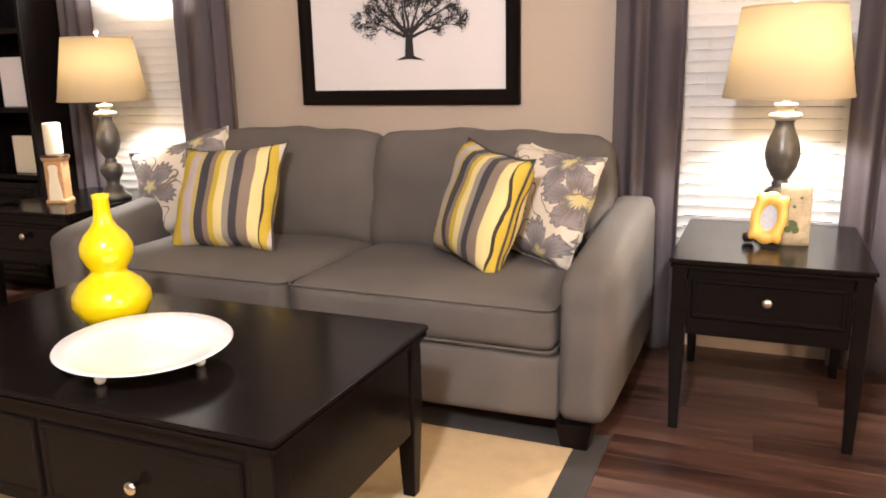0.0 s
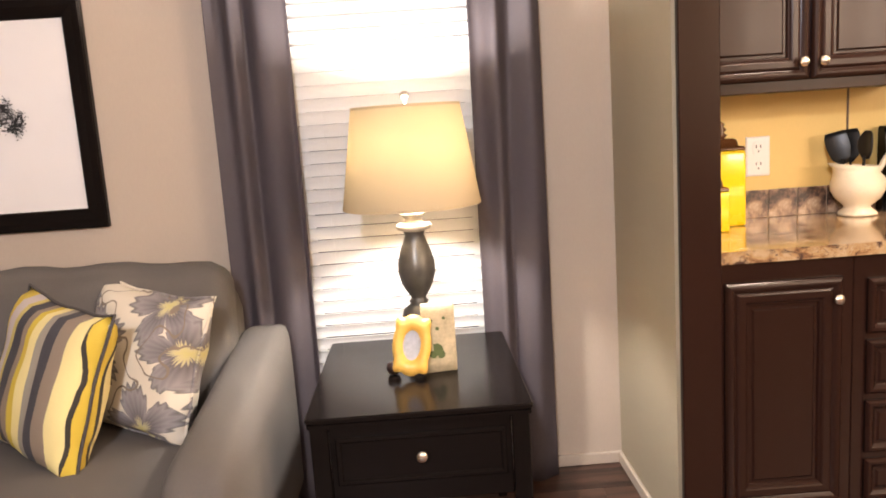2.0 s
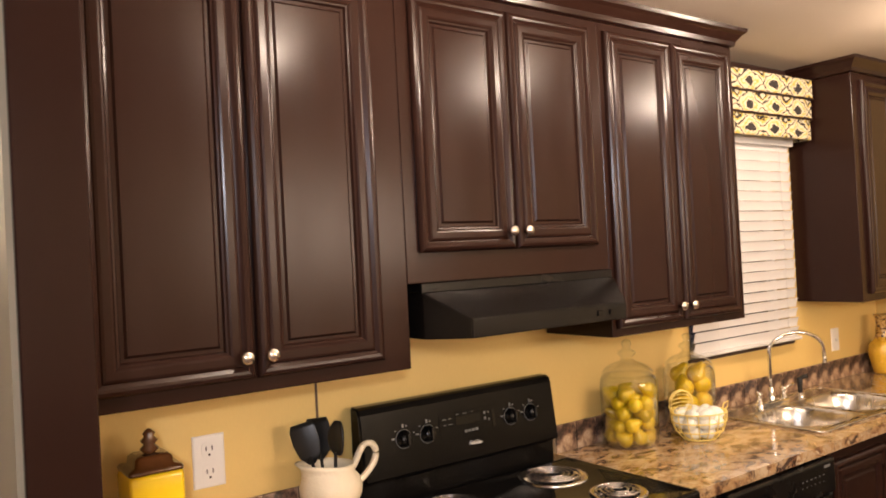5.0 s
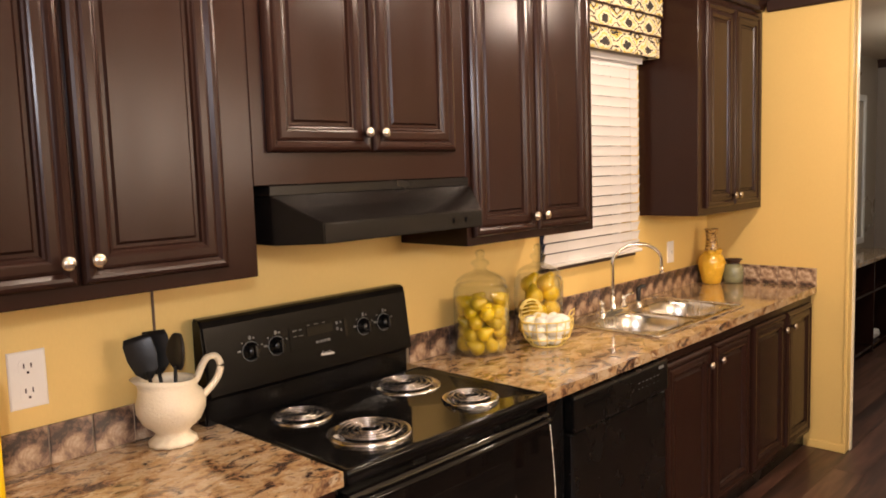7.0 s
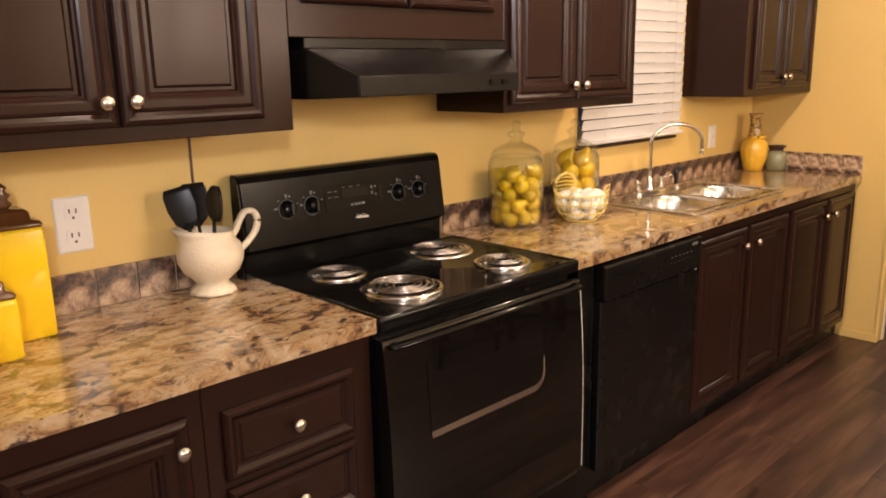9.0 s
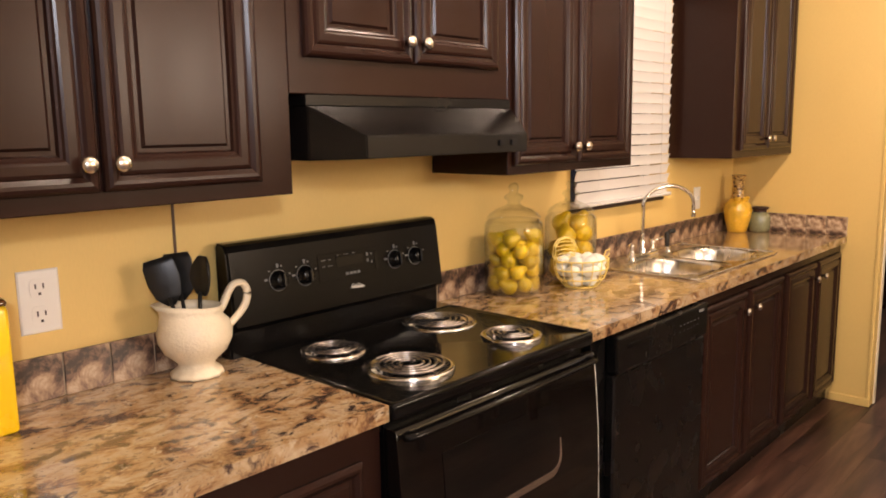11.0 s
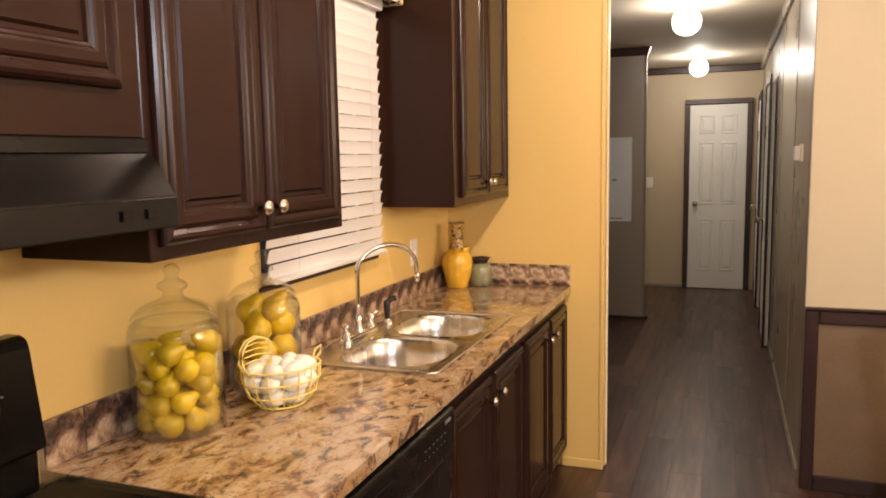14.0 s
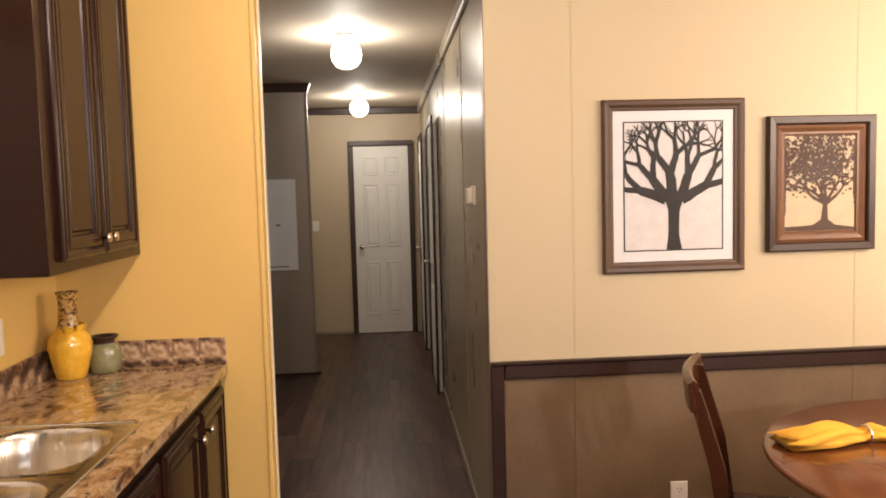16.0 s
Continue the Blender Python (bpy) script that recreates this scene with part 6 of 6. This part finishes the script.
canister(2.046, 3.918, 0.053, 0.135, "small square yellow ceramic canister with a brown lid")

pit = thing("cream_pitcher", "embossed cream ceramic pitcher with a looped handle", "pitcher", pose(2.632, 4.042, CT + 0.001, 0, 0, -8) @ Matrix.Diagonal((1.07, 1.05, 0.94, 1)))
prof_ = [(0, 0.004), (0.050, 0.0), (0.060, 0.002), (0.058, 0.012), (0.044, 0.026), (0.040, 0.034), (0.050, 0.046), (0.070, 0.066), (0.083, 0.095), (0.085, 0.120), (0.078, 0.145), (0.066, 0.162), (0.062, 0.175), (0.066, 0.190),
         (0.062, 0.190), (0.056, 0.172), (0.060, 0.15), (0.070, 0.12), (0, 0.06)]
pb = lathe(prof_, 48, None, lambda a, i: 1 + (0.03 * math.cos(12 * a) if i in (1, 2, 3) else 0) + (0.006 * math.sin(16 * a + i * 2.4) if 7 <= i <= 11 else 0))
for v in pb.verts:
    f = max(0, (v.co.z - 0.145) / 0.045)
    if f > 0:
        s = max(0, -v.co.x / 0.066)
        v.co.x -= 0.030 * f * s ** 2
        v.co.z += 0.012 * f * s - 0.006 * f * max(0, v.co.x / 0.066)
part("body", pb, M_CERAMIC, pit, "embossed cream body", True)
hp = [Vector(p) for p in ((0.060, 0, 0.160), (0.072, 0, 0.178), (0.084, 0, 0.205), (0.100, 0, 0.228), (0.122, 0, 0.228), (0.134, 0, 0.202), (0.126, 0, 0.168), (0.104, 0, 0.138), (0.078, 0, 0.115))]
curve = []
for k in range(len(hp) - 1):
    p0, p1, p2, p3 = hp[max(0, k - 1)], hp[k], hp[k + 1], hp[min(len(hp) - 1, k + 2)]
    for q in range(5):
        t = q / 5
        curve.append(0.5 * (2 * p1 + (p2 - p0) * t + (2 * p0 - 5 * p1 + 4 * p2 - p3) * t * t + (3 * p1 - p0 - 3 * p2 + p3) * t ** 3))
part("handle", tube(curve + [hp[-1]], 0.0095, 12), M_CERAMIC, pit, "looped handle", True)


def utensil(x, y, lean, turn, kind, label):
    u = thing("kitchen_utensil", label, "utensil", pose(x, y, CT + 0.050, 0, lean, turn), "utensils in the pitcher")
    part("handle", tube([(0, 0, 0), (0, 0, 0.16)], 0.005, 8), M_RUBBER, u, "", True)
    if kind == "spatula":
        b = loft([rounded_loop(-w, w, -0.002 + s, 0.002 + s, 0.0015, z, 2) for w, z, s in ((0.009, 0.14, 0), (0.030, 0.162, 0.004), (0.039, 0.20, 0.008), (0.038, 0.240, 0.010), (0.031, 0.257, 0.012))], None, True, True)
    else:
        b = soft_box(0.062, 0.012, 0.10, 0.006, (0.0, 0, 0), 0, 0, 6)
        for v in b.verts:
            v.co.x *= max(0.25, 1 - (v.co.z / 0.05) ** 2 * 0.6)
            v.co.y += 0.010 * (1 - (v.co.x / 0.03) ** 2)
            v.co.z += 0.20
    part("blade", b, M_RUBBER, u, "black nylon head", True)


utensil(2.612, 4.030, -15, -33, "spatula", "black nylon slotted turner standing in the pitcher")
utensil(2.628, 4.052, -7, -50, "spatula", "black nylon turner standing in the pitcher")
utensil(2.640, 4.036, 4, -72, "spoon", "black nylon serving spoon standing in the pitcher")


def pear_mesh(s):
    bm = lathe([(0, -0.95), (0.35, -0.92), (0.72, -0.65), (0.86, -0.25), (0.78, 0.15), (0.52, 0.5), (0.38, 0.8), (0.26, 1.0), (0.1, 1.08), (0, 1.06)], 14)
    bmesh.ops.scale(bm, vec=(s, s, s), verts=bm.verts)
    return bm


def glass_jar(x, y, r, h, label):
    j = thing("apothecary_jar", label, "jar", pose(x, y, CT + 0.001), "glass jars of pears")
    t = 0.003
    b = lathe([(0, 0.0), (r * 0.9, 0.0), (r, 0.006), (r, h * 0.86), (r * 0.985, h * 0.92), (r * 0.93, h * 0.965), (r * 0.86, h * 0.985), (r * 0.84, h), (r * 0.84 - t, h), (r * 0.91, h * 0.955), (r - t, h * 0.86), (r - t, 0.012), (0, 0.010)], 48)
    g = part("jar", b, M_GLASS, j, "clear glass jar", True)
    g.visible_shadow = False
    l = part("lid", lathe([(r * 0.90, h + 0.001), (r * 0.91, h + 0.006), (r * 0.80, h + 0.022), (r * 0.60, h + 0.036), (r * 0.34, h + 0.046), (r * 0.22, h + 0.054), (r * 0.20, h + 0.066), (r * 0.33, h + 0.076), (r * 0.30, h + 0.086), (r * 0.15, h + 0.094),
                           (r * 0.13, h + 0.104), (r * 0.19, h + 0.116), (r * 0.12, h + 0.128), (0, h + 0.132)], 40), M_GLASS, j, "clear glass lid with a knob", True)
    l.visible_shadow = False
    return j


JARS = [((3.905, 4.030), 0.108, 0.270), ((4.275, 4.030), 0.103, 0.258)]
glass_jar(*JARS[0][0], JARS[0][1], JARS[0][2], "clear glass lidded jar filled with green pears")
glass_jar(*JARS[1][0], JARS[1][1], JARS[1][2], "clear glass lidded jar with large amber pears")
PEARS = {s: finish(pear_mesh(s), "pear", M_PEAR, True) for s in (0.033, 0.037)}
BIGP = finish(pear_mesh(0.046), "pear", M_PEARB, True)
STEM = finish(tube([(0, 0, 0), (0.001, 0, 0.005), (0.002, 0, 0.008)], 0.0014, 5), "stem", M_STEM)


def pear(x, y, z, me, s, m3, label, group):
    o = tagged(new("pear", me), label, "pear", group)
    o.matrix_world = Matrix.Translation((x, y, z)) @ m3
    st = new("stem", STEM)
    st.parent = o
    st.location = (0, 0, s * 1.04)
    return o


rg = random.Random(21)
(jx, jy), jr, jh = JARS[0]
layer = 0
for zc in (0.042, 0.084, 0.126, 0.168, 0.205):
    for ring_r, cnt in ((jr - 0.039, 7), (0.018, 2)):
        for k in range(cnt):
            a = 2 * math.pi * (k + 0.5 * (layer % 2)) / cnt + rg.uniform(-0.15, 0.15)
            if zc > 0.20 and rg.random() < 0.5:
                continue
            s = rg.choice((0.033, 0.037))
            pear(jx + ring_r * math.cos(a), jy + ring_r * math.sin(a), CT + zc + rg.uniform(-0.006, 0.008), PEARS[s], s,
                 pose(0, 0, 0, rg.uniform(-75, 75), rg.uniform(-75, 75), rg.uniform(0, 360)), "small green-yellow pear in the glass jar", "green pears in the jar")
    layer += 1
(jx, jy), jr, jh = JARS[1]
for k, (a, rr, zc) in enumerate(((0, .055, .05), (72, .055, .052), (144, .055, .05), (216, .055, .048), (288, .055, .052), (30, .050, .115), (120, .052, .118), (205, .052, .115), (295, .052, .120), (70, .045, .182), (190, .045, .180), (310, .045, .184), (130, .032, .226), (300, .034, .228))):
    pear(jx + rr * math.cos(radians(a)), jy + rr * math.sin(radians(a)), CT + zc, BIGP, 0.046, pose(0, 0, 0, rg.uniform(-50, 50), rg.uniform(-50, 50), rg.uniform(0, 360)),
         "large amber pear in the glass jar", "amber pears in the jar")

# wire hen basket of eggs
eb = thing("wire_egg_basket", "pale yellow wire hen-shaped egg basket", "basket", pose(4.145, 3.895, CT + 0.001, 0, 0, -28) @ Matrix.Scale(1.14, 4))


def basket_ring(z, a, b):
    return [(a * math.cos(2 * math.pi * k / 28), b * math.sin(2 * math.pi * k / 28), z) for k in range(28)]


for z, a, b in ((0.003, 0.055, 0.045), (0.030, 0.080, 0.066), (0.062, 0.092, 0.075), (0.092, 0.094, 0.077)):
    part("hoop", tube(basket_ring(z, a, b), 0.0024, 6, None, True), M_WIRE, eb)
for k in range(16):
    a = 2 * math.pi * k / 16
    part("rib", tube([(r1 * math.cos(a), r2 * math.sin(a), z) for z, r1, r2 in ((0.003, 0.0, 0.0), (0.003, 0.055, 0.045), (0.030, 0.080, 0.066), (0.062, 0.092, 0.075), (0.092, 0.094, 0.077))], 0.0018, 5), M_WIRE, eb)
for ph in (0, 0.35):
    hn = [(-0.088, 0.0, 0.085), (-0.100, 0.012 * ph, 0.110), (-0.098, 0, 0.140), (-0.085, 0, 0.160), (-0.060, 0, 0.168), (-0.036, 0, 0.160), (-0.022, 0, 0.135), (-0.030, 0, 0.108), (-0.05, 0, 0.092)]
    part("hen_outline", tube([(x, y + 0.02 * (ph * 2 - 0.35), z) for x, y, z in hn], 0.0026, 6, None, True), M_WIRE, eb, "wire hen outline")
for i in range(5):
    z = 0.100 + i * 0.013
    w = 0.033 * math.sin(math.pi * (0.25 + 0.12 * i))
    part("hen_wire", tube([(-0.062 - w, -0.007, z), (-0.062, 0.0, z + 0.003), (-0.062 + w * 1.1, -0.007, z)], 0.0016, 5), M_WIRE, eb)
part("tail", tube([(0.088, 0, 0.088), (0.105, 0, 0.100), (0.108, 0, 0.120), (0.092, 0, 0.112), (0.085, 0, 0.095)], 0.0026, 6, None, True), M_WIRE, eb, "wire tail")
egg_bm = lathe([(0, -0.027), (0.013, -0.024), (0.020, -0.012), (0.0215, 0.0), (0.019, 0.014), (0.011, 0.026), (0, 0.031)], 14)
EGG = finish(egg_bm, "egg", M_EGG, True)
for zc, cnt, rr in ((0.026, 4, 0.032), (0.060, 7, 0.055), (0.062, 2, 0.016), (0.088, 6, 0.050), (0.090, 2, 0.018)):
    for k in range(cnt):
        a = 2 * math.pi * (k + rg.uniform(-0.1, 0.1)) / cnt + zc * 20
        o = tagged(new("egg", EGG), "white egg heaped in the wire basket", "egg", "eggs in the basket")
        o.matrix_world = pose(4.145, 3.895, CT, 0, 0, -28) @ Matrix.Scale(1.14, 4) @ pose(rr * 1.15 * math.cos(a), rr * 0.92 * math.sin(a), zc, rg.uniform(40, 110), rg.uniform(-40, 40), rg.uniform(0, 360))

ov_ = thing("ochre_vase", "ribbed ochre vase with a speckled flowered spout", "vase", pose(5.985, 4.045, CT + 0.001) @ Matrix.Diagonal((1.14, 1.14, 0.97, 1)))
part("body", lathe([(0, 0), (0.040, 0.0), (0.045, 0.006), (0.052, 0.04), (0.062, 0.09), (0.066, 0.130), (0.060, 0.160), (0.045, 0.182), (0.034, 0.195)], 48, None,
                   lambda a, i: 1 + (0.025 * abs(math.sin(6 * a)) if 2 <= i <= 6 else 0)), M_OCHRE, ov_, "ribbed ochre body", True)
part("spout", lathe([(0.034, 0.195), (0.030, 0.215), (0.028, 0.25), (0.026, 0.29), (0.030, 0.318), (0.034, 0.330), (0.028, 0.328), (0.02, 0.29), (0, 0.22)], 32, None,
                    lambda a, i: 1 + 0.05 * math.sin(7 * a + i * 1.3)), M_SPECKLE, ov_, "speckled brown spout", True)
for k in range(5):
    a = radians(200 + 45 * k)
    part("petal", soft_box(0.03, 0.008, 0.036, 0.004, (0, 0.003, 0), 0.002, k, 4), M_OCHRE, ov_, "raised ochre petal", True).matrix_local = pose(0.044 * math.cos(a), 0.044 * math.sin(a), 0.19, 20, 0, math.degrees(a) + 90)
gj = thing("sage_jar", "small sage-green glazed jar with a dark flared rim", "jar", pose(6.075, 3.955, CT + 0.001) @ Matrix.Diagonal((1.12, 1.12, 1.2, 1)))
part("body", lathe([(0, 0), (0.044, 0), (0.050, 0.006), (0.053, 0.03), (0.052, 0.070), (0.044, 0.086), (0.034, 0.092)], 32), M_GREENJAR, gj, "sage-green body", True)
part("rim", lathe([(0.034, 0.092), (0.032, 0.100), (0.044, 0.110), (0.046, 0.115), (0.038, 0.114), (0.028, 0.10), (0, 0.095)], 32), M_TRIM, gj, "dark flared rim", True)


def wall_plate(name, m, label, cat, kind):
    p = thing(name, label, cat, m)
    part("plate", moulded(0.074, 0.120, [(0, 0), (0, 0.003), (0.003, 0.006), (0.008, 0.0065)]), M_WHITE, p, "white cover plate").location = (-0.037, 0, -0.06)
    if kind == "outlet":
        for zz in (0.026, -0.026):
            s = part("socket", loft([[(x, -y, z + zz) for x, z, _ in rounded_loop(-0.017, 0.017, -0.019, 0.019, 0.012, 0, 4)] for y in (0.006, 0.0085)], None, True, True), M_WHITE, p, "white receptacle face")
            for xx in (-0.007, 0.007):
                part("slot", box(xx - 0.0014, xx + 0.0014, -0.0092, -0.0086, zz - 0.001, zz + 0.009), M_TRIM, s)
            part("slot", box(-0.0025, 0.0025, -0.0092, -0.0086, zz - 0.013, zz - 0.008), M_TRIM, s)
    else:
        part("toggle", box(-0.005, 0.005, -0.016, -0.006, -0.010, 0.010, 0.002), M_WHITE, p, "white toggle")
    return p


wall_plate("wall_outlet", pose(2.320, W, 1.146) @ Matrix.Diagonal((1.2, 1, 1.2, 1)), "white double electrical outlet above the counter", "outlet", "outlet")
wall_plate("light_switch", pose(5.690, W, 1.128), "white switch plate beside the window", "switch", "switch")
wall_plate("wall_outlet", pose(XE + 0.0445, 1.657, 0.245, 0, 0, -90), "white electrical outlet low on the brown wainscot", "outlet", "outlet")
wall_plate("light_switch", pose(HX - 0.001, 3.655, 1.22, 0, 0, -90), "white light switch at the end of the hall", "switch", "switch")

# ---- hall ----
ep = thing("breaker_panel", "flat pale grey electrical panel cover on the hall closet", "panel", pose(CX - 0.001, 3.80, 0.925, 0, 0, -90))
part("cover", moulded(0.30, 0.785, [(0, 0), (0, 0.008), (0.004, 0.012)]), M_PANELGREY, ep, "pale grey metal cover").location = (-0.14, 0, 0)
part("label_strip", box(-0.10, 0.08, -0.0130, -0.0122, 0.03, 0.038), M_TRIM, ep, "thin dark label")
part("latch", box(-0.02, 0.02, -0.014, -0.0122, 0.385, 0.40, 0.001), M_MARKS, ep, "small latch")
th = thing("thermostat", "white wall thermostat near the hall corner", "thermostat", pose(6.66, HS + 0.0005, 1.548, 0, 0, 180))
part("base", box(-0.055, 0.055, -0.014, 0, -0.045, 0.045, 0.004), M_WHITE, th, "white back plate")
part("cover", box(-0.045, 0.045, -0.040, -0.0145, -0.037, 0.035, 0.008, None, 2), M_WHITE, th, "white cover")
for xx, yy, lab in ((7.80, 3.08, "lit white globe light on the hall ceiling"), (10.70, 3.10, "lit white globe light at the hall's far end")):
    gl = thing("ceiling_light", lab, "ceiling light", pose(xx, yy, CEIL), "globe ceiling lights")
    part("canopy", lathe([(0, 0), (0.065, 0), (0.068, -0.012), (0.055, -0.026), (0.048, -0.040)], 28), M_WHITE, gl, "white ceiling plate", True)
    g = part("globe", lathe([(0.046, -0.040), (0.066, -0.052), (0.086, -0.080), (0.093, -0.118), (0.086, -0.156), (0.064, -0.186), (0.034, -0.202), (0, -0.206)], 32), M_GLOBE, gl, "glowing opal glass globe", True)
    g.visible_shadow = False
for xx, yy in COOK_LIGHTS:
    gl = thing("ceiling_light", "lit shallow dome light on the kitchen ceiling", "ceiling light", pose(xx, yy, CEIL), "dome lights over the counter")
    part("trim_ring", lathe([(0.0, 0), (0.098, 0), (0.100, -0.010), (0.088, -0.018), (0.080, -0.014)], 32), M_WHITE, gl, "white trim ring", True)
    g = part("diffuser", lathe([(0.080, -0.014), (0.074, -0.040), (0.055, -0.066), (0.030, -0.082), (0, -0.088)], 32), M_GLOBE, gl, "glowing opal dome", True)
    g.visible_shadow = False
# globes hung out of view to carry the assumed room lights
for xx, yy, zz in ADDED_PENDANTS + ((0.7, 0.3, 2.30),):
    gl = thing("pendant_light", "unseen lit white globe added to light the room", "pendant light", pose(xx, yy, zz), "globe pendant lights")
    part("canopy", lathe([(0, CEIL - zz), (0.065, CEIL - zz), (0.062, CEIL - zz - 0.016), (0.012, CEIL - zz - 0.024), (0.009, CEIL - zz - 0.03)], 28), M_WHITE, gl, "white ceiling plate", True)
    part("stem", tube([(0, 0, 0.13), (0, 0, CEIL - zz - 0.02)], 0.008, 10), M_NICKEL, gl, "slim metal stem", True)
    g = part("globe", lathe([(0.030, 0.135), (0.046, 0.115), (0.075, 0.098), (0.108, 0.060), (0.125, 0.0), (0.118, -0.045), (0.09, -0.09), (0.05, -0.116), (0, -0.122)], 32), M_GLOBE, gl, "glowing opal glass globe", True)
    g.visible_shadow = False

cons = thing("hall_console", "dark open-shelved console cabinet with a pale top under the window", "cabinet", pose(8.06, 3.87, 0))
part("top", box(-0.02, 1.34, -0.02, W - 3.871, 0.765, 0.80, 0.004), M_GRANITE, cons, "pale brown laminate top")
for xx in (0, 0.645, 1.29):
    part("upright", box(xx, xx + 0.025, 0, W - 3.872, 0, 0.7645, 0.002), M_CAB, cons)
for zz in (0.04, 0.50):
    for xx in (0.026, 0.671):
        part("shelf", box(xx, xx + 0.617, 0.004, W - 3.873, zz, zz + 0.022, 0.002), M_CAB, cons)
part("back_panel", box(0.026, 1.289, W - 3.884, W - 3.875, 0.063, 0.499), M_CAB, cons)
tw = tagged(part("folded_towel", soft_box(0.24, 0.18, 0.07, 0.025, (0, 0, 0.008), 0.004, 3, 6), M_WHITE, None, "", True), "white folded towel on the console's low shelf", "towel")
tw.location = (8.95, 3.99, 0.062 + 0.036)

# ---- dining area ----
dt_ = thing("dining_table", "round cherry-wood dining table with a glossy top", "table", pose(5.12, 1.07, 0))
part("tabletop", lathe([(0, 0.722), (0.66, 0.722), (0.690, 0.728), (0.700, 0.737), (0.698, 0.745), (0.688, 0.750), (0, 0.750)], 72), M_TABLE, dt_, "glossy cherry top", True)
part("apron", lathe([(0.56, 0.721), (0.56, 0.64), (0.54, 0.64), (0.54, 0.721)], 48), M_CHAIR, dt_, "", True)
for k in range(4):
    a = radians(45 + 90 * k)
    part("leg", leg_mesh(0.72, 0.030, 0.020), M_CHAIR, dt_).location = (0.50 * math.cos(a), 0.50 * math.sin(a), 0)


def dining_chair():
    c = thing("dining_chair", "cherry-wood dining chair with a slatted curved back", "chair", None, "chairs round the table")
    part("seat", soft_box(0.44, 0.42, 0.045, 0.016, (0, 0, 0.006), 0, 0, 7), M_CHAIR, c, "", True).location = (0, 0, 0.445)
    for xx in (-0.185, 0.185):
        part("front_leg", leg_mesh(0.424, 0.020, 0.014), M_CHAIR, c).location = (xx, -0.17, 0)
        st = [(xx, 0.19, 0), (xx, 0.185, 0.25), (xx, 0.185, 0.45), (xx, 0.215, 0.68), (xx, 0.285, 0.93)]
        part("back_post", loft([[(xx + a * 0.019, y + b * 0.024 * (1 if z < 0.7 else 0.8), z) for a, b in ((-1, -1), (1, -1), (1, 1), (-1, 1))] for xx, y, z in st], None, True, True), M_CHAIR, c, "raked post")
    rail = bmesh.new()
    loft([[(x, 0.280 + 0.028 * (1 - (x / 0.22) ** 2) + dy, z) for dy, z in ((-0.012, 0.865), (0.012, 0.865), (0.022, 0.955), (0.004, 0.968), (-0.010, 0.955))] for x in (-0.215, -0.15, -0.08, 0, 0.08, 0.15, 0.215)], rail, True, True)
    part("top_rail", rail, M_CHAIR, c, "curved top rail")
    part("lower_rail", box(-0.165, 0.165, 0.188, 0.208, 0.53, 0.57, 0.003), M_CHAIR, c)
    for i in range(4):
        xx = -0.12 + 0.08 * i
        part("slat", loft([[(xx + a * 0.016, y + b * 0.006, z) for a, b in ((-1, -1), (1, -1), (1, 1), (-1, 1))] for y, z in ((0.198, 0.571), (0.232, 0.72), (0.285, 0.866))], None, True, True), M_CHAIR, c)
    for yy in (-0.17, 0.19):
        part("stretcher", box(-0.165, 0.165, yy - 0.008, yy + 0.008, 0.17, 0.20, 0.002), M_CHAIR, c)
    return c


ch = dining_chair()
ch.matrix_world = pose(5.455, 1.595, 0, 0, 0, -24)
copy_thing(ch, pose(5.70, 0.60, 0, 0, 0, -128))

nk = thing("napkin", "golden yellow cloth napkin gathered in a ring on the table", "napkin", pose(5.365, 1.40, 0.7525, 0, 0, -88))
nb = bmesh.new()
NS = 22
rows = []
for i in range(NS + 1):
    u = i / NS
    if u < 0.62:
        w = 0.030 + 0.085 * (1 - u / 0.62) ** 0.7 * (1 + 0.15 * math.sin(9 * u))
    else:
        w = 0.026 + 0.06 * ((u - 0.62) / 0.38)
    hgt = 0.016 + 0.014 * math.sin(math.pi * min(1, u / 0.62)) if u < 0.62 else 0.020 + 0.006 * math.sin(u * 20)
    row = []
    for k in range(20):
        a = 2 * math.pi * k / 20
        fold = 1 + 0.34 * math.sin(5 * a + u * 5) * (1 - 0.5 * abs(u - 0.6))
        row.append((-0.25 + 0.40 * u + 0.045 * math.sin(7 * a) * (1 - u) ** 2, w * 0.62 * math.cos(a) * fold, max(0.0, hgt + hgt * math.sin(a) * fold)))
    rows.append(row)
loft(rows, nb, True, True)
part("cloth", nb, M_NAPKIN, nk, "golden folded cloth", True)
part("ring", tube([(0.008 + 0.0, 0.030 * math.cos(2 * math.pi * k / 20), 0.024 + 0.024 * math.sin(2 * math.pi * k / 20)) for k in range(20)], 0.005, 8, None, True), M_CHROME, nk, "shiny napkin ring", True)

# ---- floor planks ----
PWD, PLN = 0.152, 1.22
plank_me = finish(box(0.0003, PLN - 0.0003, 0.0003, PWD - 0.0003, -0.0055, 0.0, 0.0005), "plank", M_PLANK)
rest = bmesh.new()
r_p = random.Random(4)
row = 0
y = W + 0.1 - PWD
while y > S - 0.1:
    off = (row * 0.37 % 1) * PLN + r_p.uniform(0, 0.1)
    x = XW - 0.1 - off
    while x < HX:
        near = y > 1.55 and -1.6 < x < 11
        if near:
            o = new("plank", plank_me)
            o.parent = floor
            o.location = (x, y, 0)
        else:
            box(x + 0.0008, x + PLN - 0.0008, y + 0.0008, y + PWD - 0.0008, -0.0055, 0.0, 0, rest)
        x += PLN
    y -= PWD
    row += 1
part("planks", rest, M_PLANK, floor)["kind"] = "stuff"
